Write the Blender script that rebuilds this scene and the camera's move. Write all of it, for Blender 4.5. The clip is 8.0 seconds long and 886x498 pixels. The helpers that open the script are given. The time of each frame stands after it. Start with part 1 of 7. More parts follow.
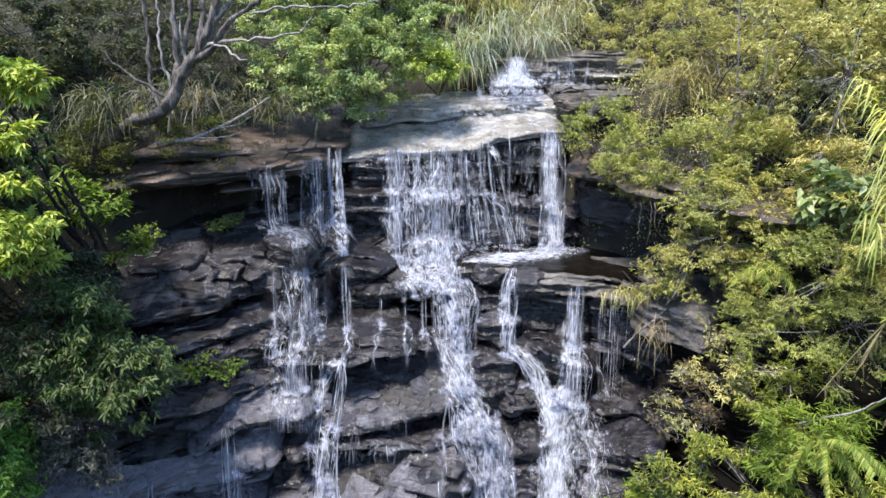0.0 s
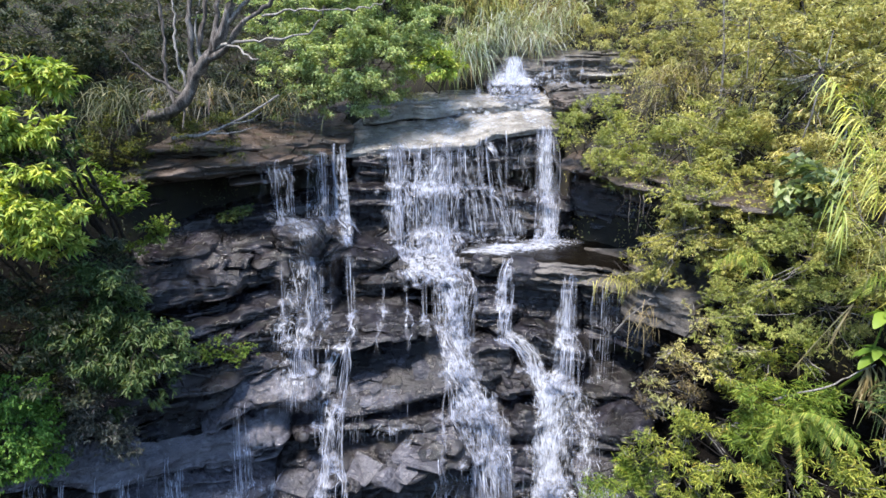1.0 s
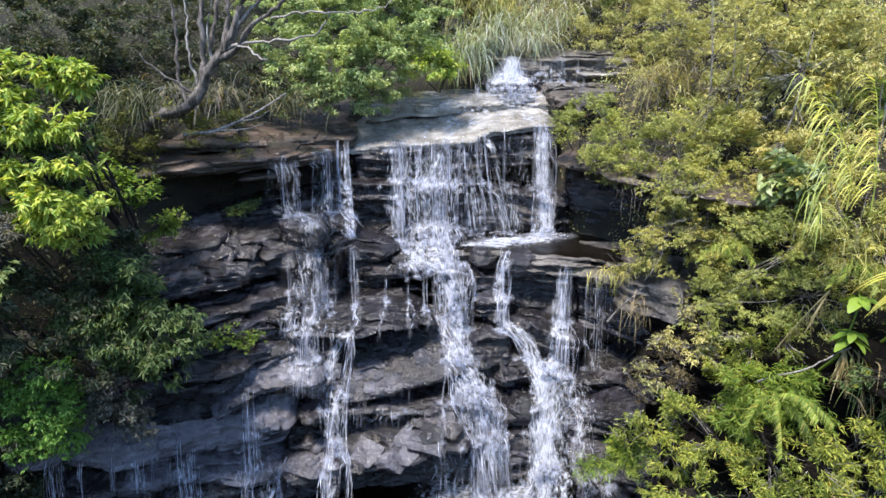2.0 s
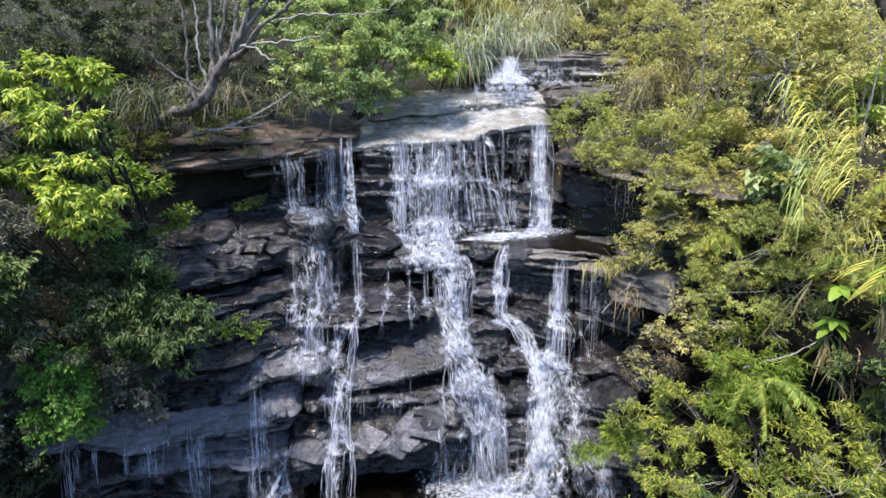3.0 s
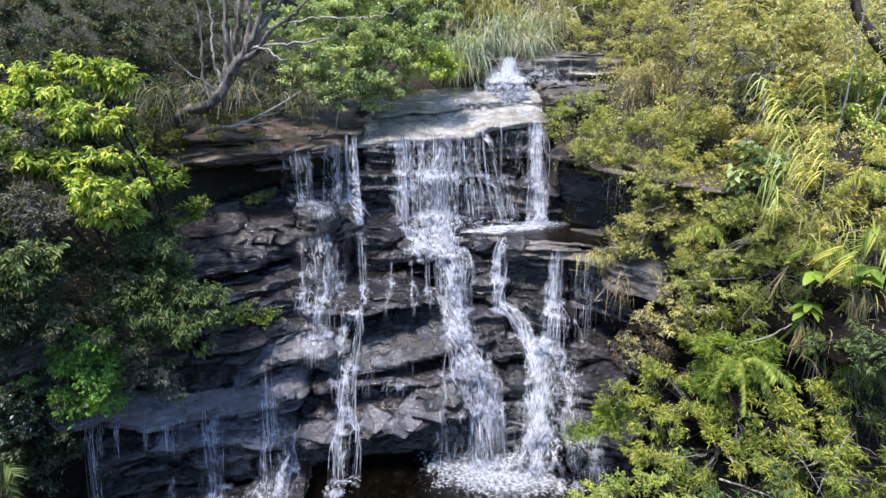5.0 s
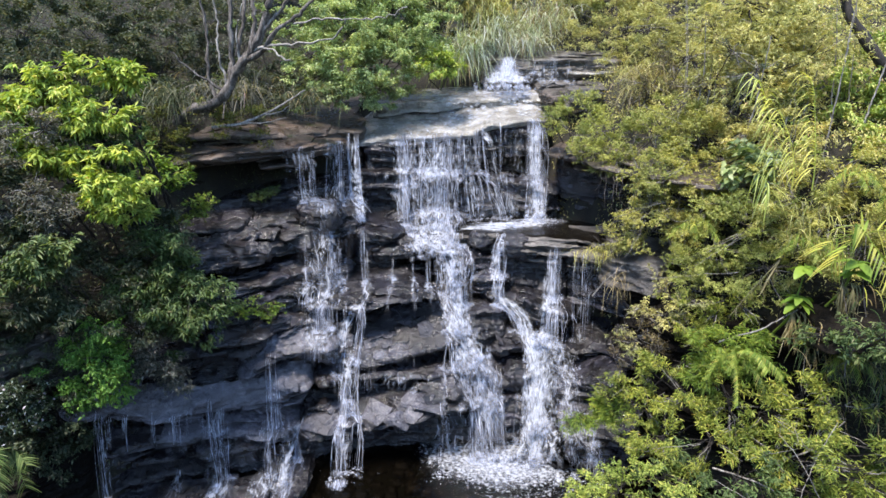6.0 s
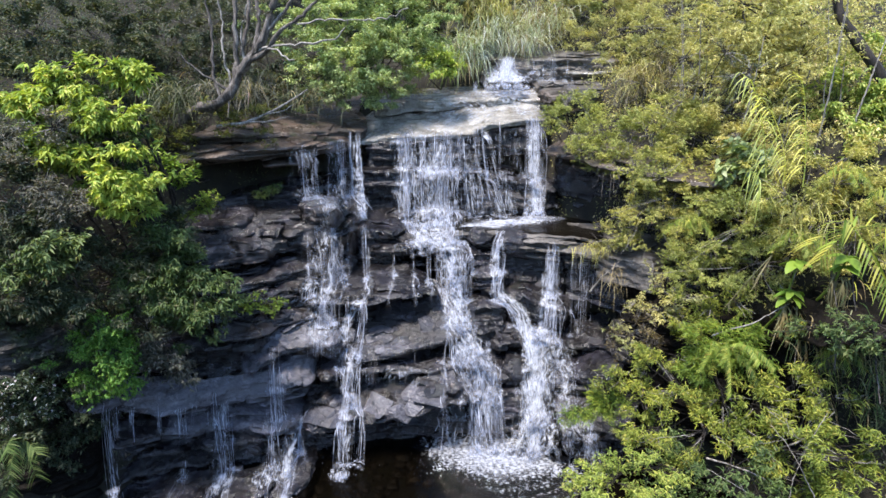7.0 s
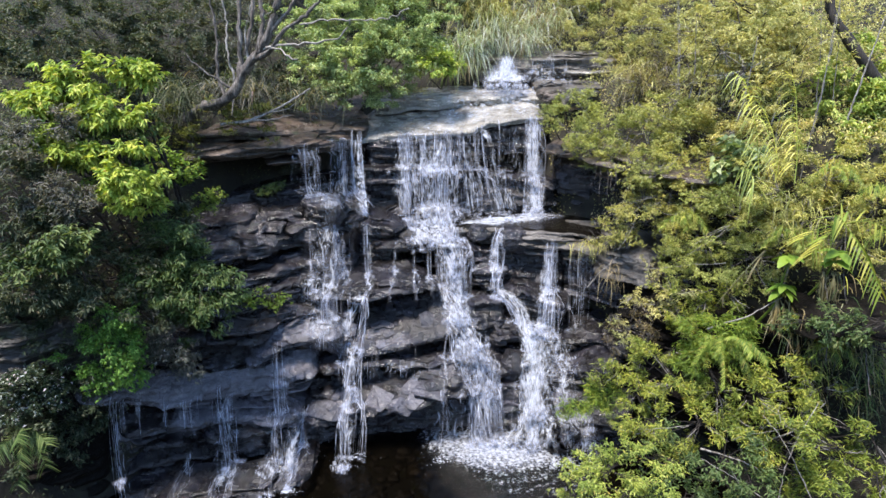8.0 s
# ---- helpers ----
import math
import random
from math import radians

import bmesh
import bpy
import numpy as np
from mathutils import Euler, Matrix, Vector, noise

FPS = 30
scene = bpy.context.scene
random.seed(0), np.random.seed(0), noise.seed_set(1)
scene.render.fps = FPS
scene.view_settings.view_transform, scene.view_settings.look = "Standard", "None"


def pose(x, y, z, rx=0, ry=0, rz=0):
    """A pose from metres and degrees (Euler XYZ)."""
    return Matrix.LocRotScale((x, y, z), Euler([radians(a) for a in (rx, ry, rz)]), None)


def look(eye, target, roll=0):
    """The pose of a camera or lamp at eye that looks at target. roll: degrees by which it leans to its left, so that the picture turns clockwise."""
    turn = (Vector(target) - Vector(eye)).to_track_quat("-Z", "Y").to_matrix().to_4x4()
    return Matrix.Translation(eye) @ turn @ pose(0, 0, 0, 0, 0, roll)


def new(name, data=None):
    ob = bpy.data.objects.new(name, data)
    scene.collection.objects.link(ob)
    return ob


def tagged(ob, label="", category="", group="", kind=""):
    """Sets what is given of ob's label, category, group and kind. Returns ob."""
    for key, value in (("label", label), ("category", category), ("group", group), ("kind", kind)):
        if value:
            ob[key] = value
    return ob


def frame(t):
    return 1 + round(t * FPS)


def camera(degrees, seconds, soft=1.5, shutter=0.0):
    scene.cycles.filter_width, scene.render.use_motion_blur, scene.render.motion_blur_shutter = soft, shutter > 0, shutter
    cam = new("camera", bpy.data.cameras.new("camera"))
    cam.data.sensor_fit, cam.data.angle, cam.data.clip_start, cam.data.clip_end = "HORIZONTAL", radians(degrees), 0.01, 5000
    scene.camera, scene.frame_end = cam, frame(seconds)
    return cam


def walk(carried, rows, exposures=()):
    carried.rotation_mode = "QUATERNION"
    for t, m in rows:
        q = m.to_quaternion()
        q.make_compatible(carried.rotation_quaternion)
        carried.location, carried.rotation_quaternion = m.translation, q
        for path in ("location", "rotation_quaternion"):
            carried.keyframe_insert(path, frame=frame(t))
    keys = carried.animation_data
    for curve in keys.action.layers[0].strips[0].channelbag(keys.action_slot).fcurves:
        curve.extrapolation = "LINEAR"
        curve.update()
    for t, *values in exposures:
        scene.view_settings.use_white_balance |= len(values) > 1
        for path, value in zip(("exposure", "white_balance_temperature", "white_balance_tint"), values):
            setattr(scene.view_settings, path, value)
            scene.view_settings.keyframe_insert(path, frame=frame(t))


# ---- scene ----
cam = camera(73.9, 8.0, soft=1.5)
METRES, EYE, TILT, LEAN, TURN = 3.5, 10.0, -17.3, 0.0, 0.0
ROWS = [
    (0.0, 0.0, 0.0, 0.0, 0.0, 0.0, -0.0),
    (0.5, 0.0016, -0.0984, -0.0322, 0.01, -0.02, -0.01),
    (1.0, 0.0035, -0.1906, -0.0621, 0.02, -0.03, -0.01),
    (1.5, 0.0043, -0.2748, -0.0886, 0.03, -0.04, -0.02),
    (3.0, 0.0007, -0.4899, -0.1546, 0.01, -0.07, -0.03),
    (3.5, -0.0014, -0.5511, -0.1727, 0.0, -0.08, -0.03),
    (4.0, -0.0016, -0.6075, -0.1885, 0.01, -0.09, -0.04),
    (4.5, -0.0019, -0.6592, -0.2044, 0.04, -0.09, -0.05),
    (6.0, -0.0098, -0.7946, -0.2427, 0.0, -0.15, -0.05),
    (6.5, -0.0108, -0.8364, -0.2556, 0.01, -0.15, -0.05),
    (7.0, -0.0098, -0.8775, -0.2696, 0.02, -0.15, -0.06),
    (7.5, -0.0116, -0.9173, -0.2842, 0.0, -0.13, -0.07),
    (8.0, -0.0109, -0.954, -0.2974, 0.02, -0.16, -0.07),
]
walk(cam, [(t, pose(0, 0, EYE, TILT, LEAN, TURN) @ pose(METRES * x, METRES * y, METRES * z, 90 + pitch, roll, yaw)) for t, x, y, z, yaw, pitch, roll in ROWS])

from mathutils.bvhtree import BVHTree

# ---- light: hazy bright sky and a soft high sun from behind the camera ----
SUN_ELEVATION, SUN_AZIMUTH = 66.0, 218.0     # azimuth: clockwise from +y
world = bpy.data.worlds.new("sky")
scene.world = world
world.use_nodes = True
wn = world.node_tree.nodes
sky = wn.new("ShaderNodeTexSky")
sky.sky_type, sky.sun_disc = "NISHITA", False
sky.sun_elevation, sky.sun_rotation = radians(SUN_ELEVATION), radians(SUN_AZIMUTH)
sky.dust_density, sky.ozone_density = 0.4, 2.5
world.node_tree.links.new(sky.outputs[0], wn["Background"].inputs[0])
wn["Background"].inputs[1].default_value = 0.15
sun_data = bpy.data.lights.new("sun", "SUN")
sun_data.energy, sun_data.angle, sun_data.color = 3.0, radians(12), (1.0, 0.905, 0.82)
sun = new("sun", sun_data)
az, el = radians(SUN_AZIMUTH), radians(SUN_ELEVATION)
sun.matrix_world = look((40 * math.sin(az) * math.cos(el), 40 * math.cos(az) * math.cos(el), 40 * math.sin(el)), (0, 0, 0))
scene.view_settings.exposure = 1.68

# ---- noise on arrays ----
_rng = np.random.default_rng(5)
_perm = np.concatenate([_rng.permutation(256)] * 3)
_grad = _rng.normal(size=(256, 3))
_grad /= np.linalg.norm(_grad, axis=1)[:, None]


def pnoise(p):
    p = np.asarray(p, float)
    i = np.floor(p).astype(int)
    f = p - i
    u = f * f * f * (f * (f * 6 - 15) + 10)
    out = np.zeros(len(p))
    for dx in (0, 1):
        for dy in (0, 1):
            for dz in (0, 1):
                h = _perm[(_perm[(_perm[(i[:, 0] + dx) & 255] + i[:, 1] + dy) & 255] + i[:, 2] + dz) & 255]
                d = f - (dx, dy, dz)
                w = (u[:, 0] if dx else 1 - u[:, 0]) * (u[:, 1] if dy else 1 - u[:, 1]) * (u[:, 2] if dz else 1 - u[:, 2])
                out += w * (_grad[h] * d).sum(1)
    return out * 1.6


def fbm(p, octaves=3):
    p, total, a = np.asarray(p, float), 0, 1.0
    for k in range(octaves):
        total = total + a * pnoise(p + 17.3 * k)
        p, a = p * 2.03, a * 0.5
    return total


def cell(*ids):
    h = np.zeros_like(ids[0])
    for k, i in enumerate(ids):
        h = _perm[(h + i + 31 * k) & 255]
    return h / 127.5 - 1.0


# ---- materials ----
def material(name):
    m = bpy.data.materials.new(name)
    m.use_nodes = True
    t = m.node_tree
    return m, t, t.nodes["Principled BSDF"], t.nodes["Material Output"]


def ramp(t, source, stops):
    r = t.nodes.new("ShaderNodeValToRGB")
    while len(r.color_ramp.elements) < len(stops):
        r.color_ramp.elements.new(0.5)
    for e, (x, c) in zip(r.color_ramp.elements, stops):
        e.position, e.color = x, (*c, 1) if len(c) == 3 else c
    t.links.new(source, r.inputs[0])
    return r.outputs[0]


def noise_tex(t, scale, stretch=(1, 1, 1), detail=5, rough=0.6, source=None):
    if source is None:
        source = t.nodes.new("ShaderNodeNewGeometry").outputs["Position"]
    mp = t.nodes.new("ShaderNodeMapping")
    mp.inputs["Scale"].default_value = stretch
    t.links.new(source, mp.inputs[0])
    n = t.nodes.new("ShaderNodeTexNoise")
    n.inputs["Scale"].default_value, n.inputs["Detail"].default_value, n.inputs["Roughness"].default_value = scale, detail, rough
    t.links.new(mp.outputs[0], n.inputs[0])
    return n.outputs[0]


def mix(t, fac, a, b, kind="MIX"):
    m = t.nodes.new("ShaderNodeMix")
    m.data_type, m.blend_type = "RGBA", kind
    for slot, v in ((0, fac), (6, a), (7, b)):
        if isinstance(v, (int, float)):
            m.inputs[slot].default_value = v
        elif isinstance(v, tuple):
            m.inputs[slot].default_value = (*v, 1)
        else:
            t.links.new(v, m.inputs[slot])
    return m.outputs[2]


def bump(t, bsdf, sources):
    prev = None
    for height, strength, dist in sources:
        b = t.nodes.new("ShaderNodeBump")
        b.inputs["Strength"].default_value, b.inputs["Distance"].default_value = strength, dist
        t.links.new(height, b.inputs["Height"])
        if prev:
            t.links.new(prev, b.inputs["Normal"])
        prev = b.outputs[0]
    t.links.new(prev, bsdf.inputs["Normal"])


def rock_material(name, dark, mid, light, stain, rough_lo, rough_hi, band=3.2, moss=0.0):
    m, t, b, _ = material(name)
    bands = noise_tex(t, 1.6, (0.9, 0.9, band), 8, 0.66)
    blotch = noise_tex(t, 1.1, (1, 1, 1.3), 6, 0.65)
    grain = noise_tex(t, 26, (1, 1, 1.7), 5, 0.75)
    col = ramp(t, bands, [(0.34, dark), (0.52, mid), (0.70, light)])
    col = mix(t, ramp(t, blotch, [(0.45, (0, 0, 0)), (0.60, (1, 1, 1))]), col, stain)
    col = mix(t, 0.6, col, ramp(t, grain, [(0.32, (0.3, 0.3, 0.3)), (0.68, (1.0, 1.0, 1.0))]), "MULTIPLY")
    if moss:
        green = noise_tex(t, 1.7, (1, 1, 1), 6, 0.7)
        col = mix(t, ramp(t, green, [(0.62 - 0.1 * moss, (0, 0, 0)), (0.72, (1, 1, 1))]), col, (0.035, 0.05, 0.010))
    t.links.new(col, b.inputs["Base Color"])
    wet = noise_tex(t, 1.9, (1, 1, 0.7), 6, 0.65)
    t.links.new(ramp(t, wet, [(0.38, (rough_lo,) * 3), (0.62, (rough_hi,) * 3)]), b.inputs["Roughness"])
    b.inputs["Specular IOR Level"].default_value = 0.8
    vo = t.nodes.new("ShaderNodeTexVoronoi")
    vo.feature = "DISTANCE_TO_EDGE"
    vo.inputs["Scale"].default_value = 1.5
    mp = t.nodes.new("ShaderNodeMapping")
    mp.inputs["Scale"].default_value = (0.8, 0.8, 2.2)
    warp = t.nodes.new("ShaderNodeVectorMath")
    warp.operation = "MULTIPLY_ADD"
    wcol = t.nodes.new("ShaderNodeTexNoise")
    wcol.inputs["Scale"].default_value = 1.7
    pos = t.nodes.new("ShaderNodeNewGeometry").outputs["Position"]
    t.links.new(pos, wcol.inputs[0])
    t.links.new(wcol.outputs[1], warp.inputs[0])
    warp.inputs[1].default_value = (0.7, 0.7, 0.7)
    t.links.new(pos, warp.inputs[2])
    t.links.new(warp.outputs[0], mp.inputs[0])
    t.links.new(mp.outputs[0], vo.inputs[0])
    crack = ramp(t, vo.outputs["Distance"], [(0.0, (0, 0, 0)), (0.05, (1, 1, 1))])
    lumps = noise_tex(t, 5, (1, 1, 1.8), 5, 0.6)
    bump(t, b, [(crack, 0.16, 0.03), (bands, 0.8, 0.12), (lumps, 1.0, 0.09), (grain, 0.6, 0.018)])
    return m


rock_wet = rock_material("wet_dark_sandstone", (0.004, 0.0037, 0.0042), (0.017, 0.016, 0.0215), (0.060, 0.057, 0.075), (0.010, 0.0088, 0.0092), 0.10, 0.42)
rock_grey = rock_material("damp_grey_sandstone", (0.006, 0.0057, 0.0065), (0.028, 0.026, 0.0315), (0.084, 0.080, 0.092), (0.017, 0.015, 0.0155), 0.08, 0.36)
# Dark bank earth; on right_slope the near-black colour paints shade under plants.
rock_bank = rock_material("dark_earth_and_painted_shade", (0.003, 0.0025, 0.002), (0.009, 0.007, 0.005), (0.022, 0.017, 0.012), (0.006, 0.005, 0.0035), 0.55, 0.85)
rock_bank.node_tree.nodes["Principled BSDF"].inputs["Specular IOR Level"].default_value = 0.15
rock_cap = rock_material("weathered_cap_sandstone", (0.018, 0.014, 0.010), (0.085, 0.060, 0.045), (0.22, 0.165, 0.13), (0.055, 0.042, 0.030), 0.25, 0.6, 4.0, 0.6)
# Two slab tones paled and blued to paint the sky sheen on wet rock.
rock_slab = rock_material("slab_with_painted_sky_sheen", (0.03, 0.03, 0.036), (0.092, 0.092, 0.112), (0.19, 0.19, 0.22), (0.07, 0.069, 0.08), 0.12, 0.36)
rock_sheen = rock_material("slab_with_strong_painted_sky_sheen", (0.05, 0.05, 0.057), (0.165, 0.163, 0.19), (0.31, 0.305, 0.34), (0.125, 0.122, 0.138), 0.10, 0.3)
rock_pale = rock_material("pale_damp_sandstone", (0.028, 0.026, 0.024), (0.115, 0.105, 0.095), (0.25, 0.23, 0.21), (0.075, 0.066, 0.055), 0.3, 0.6)
# Pale sandstone, lightened further to stand in for sky reflected on the platform.
rock_top = rock_material("pale_sandstone_with_sky_sheen", (0.15, 0.14, 0.12), (0.37, 0.355, 0.32), (0.52, 0.505, 0.47), (0.22, 0.205, 0.175), 0.10, 0.34, 2.0)
rock_moss = rock_material("mossy_damp_sandstone", (0.005, 0.0045, 0.004), (0.018, 0.015, 0.011), (0.05, 0.044, 0.033), (0.012, 0.010, 0.007), 0.3, 0.65, 3.0, 1.0)


def soil_material():
    m, t, b, _ = material("forest_soil_and_litter")
    col = ramp(t, noise_tex(t, 2.2, (1, 1, 1), 8, 0.7), [(0.3, (0.005, 0.0045, 0.003)), (0.5, (0.014, 0.012, 0.007)), (0.7, (0.022, 0.026, 0.009))])
    t.links.new(col, b.inputs["Base Color"])
    b.inputs["Roughness"].default_value = 0.9
    bump(t, b, [(noise_tex(t, 14, (1, 1, 1), 6, 0.7), 0.8, 0.05)])
    return m


soil = soil_material()


def leaf_material(name, a, b2, c, through_light=0.35, gloss=0.5, middle=0.55):
    m, t, b, out = material(name)
    g = t.nodes.new("ShaderNodeNewGeometry")
    col = ramp(t, g.outputs["Random Per Island"], [(0.0, a), (middle, b2), (0.96, c), (1.0, (c[0] * 0.95, c[1] * 0.7, c[2] * 0.8))])
    patch = noise_tex(t, 1.3, (1, 1, 1), 3, 0.5)
    col = mix(t, 0.85, col, ramp(t, patch, [(0.34, (0.62, 0.74, 0.7)), (0.5, (0.95, 0.98, 0.97)), (0.66, (1.15, 1.15, 0.95))]), "MULTIPLY")
    info = t.nodes.new("ShaderNodeObjectInfo")
    col = mix(t, 1.0, col, ramp(t, info.outputs["Random"], [(0.0, (0.75, 0.84, 0.84)), (0.5, (0.98, 0.97, 1.06)), (1.0, (1.10, 1.06, 1.06))]), "MULTIPLY")
    t.links.new(col, b.inputs["Base Color"])
    b.inputs["Roughness"].default_value = gloss
    b.inputs["Specular IOR Level"].default_value = 0.3
    tr = t.nodes.new("ShaderNodeBsdfTranslucent")
    t.links.new(mix(t, 1.0, col, (1.0, 1.0, 0.45), "MULTIPLY"), tr.inputs[0])
    ms = t.nodes.new("ShaderNodeMixShader")
    ms.inputs[0].default_value = through_light
    t.links.new(b.outputs[0], ms.inputs[1])
    t.links.new(tr.outputs[0], ms.inputs[2])
    t.links.new(ms.outputs[0], out.inputs[0])
    return m


LEAF = {
    "leaf_bright": leaf_material("lime_leaves", (0.165, 0.27, 0.047), (0.37, 0.46, 0.082), (0.56, 0.59, 0.14)),
    "leaf_fresh": leaf_material("fresh_green_leaves", (0.0932, 0.154, 0.0262), (0.187, 0.285, 0.0392), (0.336, 0.392, 0.0654)),
    "leaf_green": leaf_material("green_leaves", (0.195, 0.262, 0.058), (0.39, 0.468, 0.104), (0.7, 0.69, 0.206)),
    "leaf_sage": leaf_material("sage_green_leaves", (0.20, 0.275, 0.11), (0.40, 0.48, 0.19), (0.68, 0.71, 0.36)),
    "leaf_emerald": leaf_material("emerald_leaves", (0.07, 0.165, 0.03), (0.13, 0.275, 0.042), (0.23, 0.38, 0.075)),
    "leaf_lush": leaf_material("lush_yellow_green_leaves", (0.092, 0.13, 0.023), (0.225, 0.275, 0.045), (0.44, 0.45, 0.09)),
    "leaf_soft": leaf_material("soft_light_green_leaves", (0.14, 0.20, 0.04), (0.29, 0.37, 0.075), (0.5, 0.53, 0.14)),
    "leaf_pale": leaf_material("pale_yellow_green_leaves", (0.21, 0.225, 0.085), (0.48, 0.46, 0.17), (0.70, 0.66, 0.33)),
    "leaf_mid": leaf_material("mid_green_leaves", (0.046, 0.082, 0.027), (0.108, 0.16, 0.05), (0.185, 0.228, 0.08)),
    # Dark foliage; it also paints shade on plants that lie in it.
    "leaf_dark": leaf_material("dark_green_and_shaded_leaves", (0.029, 0.043, 0.024), (0.07, 0.092, 0.047), (0.165, 0.165, 0.10)),
    "leaf_grey": leaf_material("grey_green_leaves", (0.065, 0.07, 0.053), (0.14, 0.142, 0.105), (0.29, 0.265, 0.215)),
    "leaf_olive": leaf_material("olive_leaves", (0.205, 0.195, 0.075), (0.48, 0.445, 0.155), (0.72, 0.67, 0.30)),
    "leaf_yellow": leaf_material("yellow_green_leaves", (0.18, 0.195, 0.05), (0.42, 0.412, 0.108), (0.68, 0.62, 0.23)),
    "leaf_brown": leaf_material("dry_brown_leaves", (0.0748, 0.0616, 0.0391), (0.18, 0.137, 0.0784), (0.33, 0.273, 0.117)),
    "leaf_broad": leaf_material("broad_green_leaves", (0.12, 0.17, 0.065), (0.24, 0.30, 0.12), (0.42, 0.45, 0.26)),
    "leaf_white": leaf_material("white_flowers_and_leaves", (0.0315, 0.049, 0.023), (0.0735, 0.098, 0.0517), (0.7, 0.686, 0.7), middle=0.82),
    "moss": leaf_material("moss_and_herbs", (0.0561, 0.0777, 0.0194), (0.112, 0.132, 0.029), (0.206, 0.202, 0.0485)),
    "reed": leaf_material("pale_reed_blades", (0.231, 0.271, 0.15), (0.465, 0.498, 0.301), (0.7, 0.7, 0.671)),
    "straw": leaf_material("dead_straw_blades", (0.15, 0.115, 0.05), (0.26, 0.21, 0.1), (0.4, 0.34, 0.2)),
    "weeping": leaf_material("pale_weeping_leaflets", (0.52, 0.52, 0.12), (0.72, 0.70, 0.20), (0.85, 0.82, 0.36), 0.5),
    "fern": leaf_material("fern_fronds", (0.111, 0.175, 0.0291), (0.242, 0.312, 0.0485), (0.485, 0.449, 0.0966)),
}


def bark_material(name, a, b2, c):
    m, t, b, _ = material(name)
    n = noise_tex(t, 5, (2, 2, 0.5), 6, 0.7)
    col = ramp(t, n, [(0.36, a), (0.5, b2), (0.64, c)])
    fissure = noise_tex(t, 26, (2, 2, 0.35), 4, 0.7)
    col = mix(t, 0.8, col, ramp(t, fissure, [(0.40, (0.25, 0.22, 0.2)), (0.56, (1, 1, 1))]), "MULTIPLY")
    t.links.new(col, b.inputs["Base Color"])
    b.inputs["Roughness"].default_value = 0.85
    bump(t, b, [(noise_tex(t, 14, (2, 2, 0.4), 5, 0.7), 0.8, 0.03)])
    return m


bark_grey = bark_material("grey_fibrous_bark", (0.028, 0.024, 0.021), (0.12, 0.105, 0.093), (0.26, 0.24, 0.22))
bark_pale = bark_material("bleached_dead_wood", (0.16, 0.145, 0.13), (0.29, 0.275, 0.25), (0.42, 0.40, 0.375))
bark_dark = bark_material("dark_damp_bark", (0.006, 0.005, 0.004), (0.022, 0.018, 0.015), (0.055, 0.046, 0.038))


def water_fall_material(name, low, high, stretch, most=1.0):
    m, t, b, out = material(name)
    uv = t.nodes.new("ShaderNodeUVMap")
    uv.uv_map = "UVMap"
    edge = t.nodes.new("ShaderNodeUVMap")
    edge.uv_map = "edge"
    split = t.nodes.new("ShaderNodeSeparateXYZ")
    t.links.new(edge.outputs[0], split.inputs[0])
    streak = noise_tex(t, 1.0, stretch, 3, 0.5, uv.outputs[0])
    t.nodes.remove(b)
    df, tl = t.nodes.new("ShaderNodeBsdfDiffuse"), t.nodes.new("ShaderNodeBsdfTranslucent")
    white = t.nodes.new("ShaderNodeMixShader")
    for node in (df, tl):
        node.inputs[0].default_value = (0.70, 0.745, 0.87, 1)
    white.inputs[0].default_value = 0.45
    t.links.new(df.outputs[0], white.inputs[1])
    t.links.new(tl.outputs[0], white.inputs[2])
    tr = t.nodes.new("ShaderNodeBsdfTransparent")
    ms = t.nodes.new("ShaderNodeMixShader")
    a = ramp(t, streak, [(low, (0, 0, 0)), (high, (most,) * 3)])
    a = mix(t, 1.0, a, ramp(t, split.outputs[0], [(0.0, (0, 0, 0)), (0.3, (0.7,) * 3), (0.5, (1, 1, 1)), (0.7, (0.7,) * 3), (1.0, (0, 0, 0))]), "MULTIPLY")
    a = mix(t, 1.0, a, ramp(t, split.outputs[1], [(0.0, (0, 0, 0)), (1.0, (1, 1, 1))]), "MULTIPLY")
    t.links.new(a, ms.inputs[0])
    t.links.new(tr.outputs[0], ms.inputs[1])
    t.links.new(white.outputs[0], ms.inputs[2])
    t.links.new(ms.outputs[0], out.inputs[0])
    return m


water_veil = water_fall_material("veil_of_falling_water", 0.36, 0.70, (26.0, 1.4, 1.0), 0.7)
# Thin running water whose pale blue cover also paints sky sheen on rock.
water_film = water_fall_material("water_film_with_painted_sky_sheen", 0.42, 0.8, (5.0, 1.2, 1.0), 0.18)
water_soft = water_fall_material("soft_falling_water", 0.30, 0.64, (38.0, 2.6, 1.0), 0.62)
mist = water_fall_material("white_splash_mist", 0.30, 0.72, (11.0, 11.0, 1.0), 0.72)
churn = water_fall_material("churned_white_water", 0.36, 0.70, (30.0, 9.0, 1.0), 0.62)
foam = water_fall_material("white_foam", 0.30, 0.66, (6.0, 9.0, 1.0), 0.75)


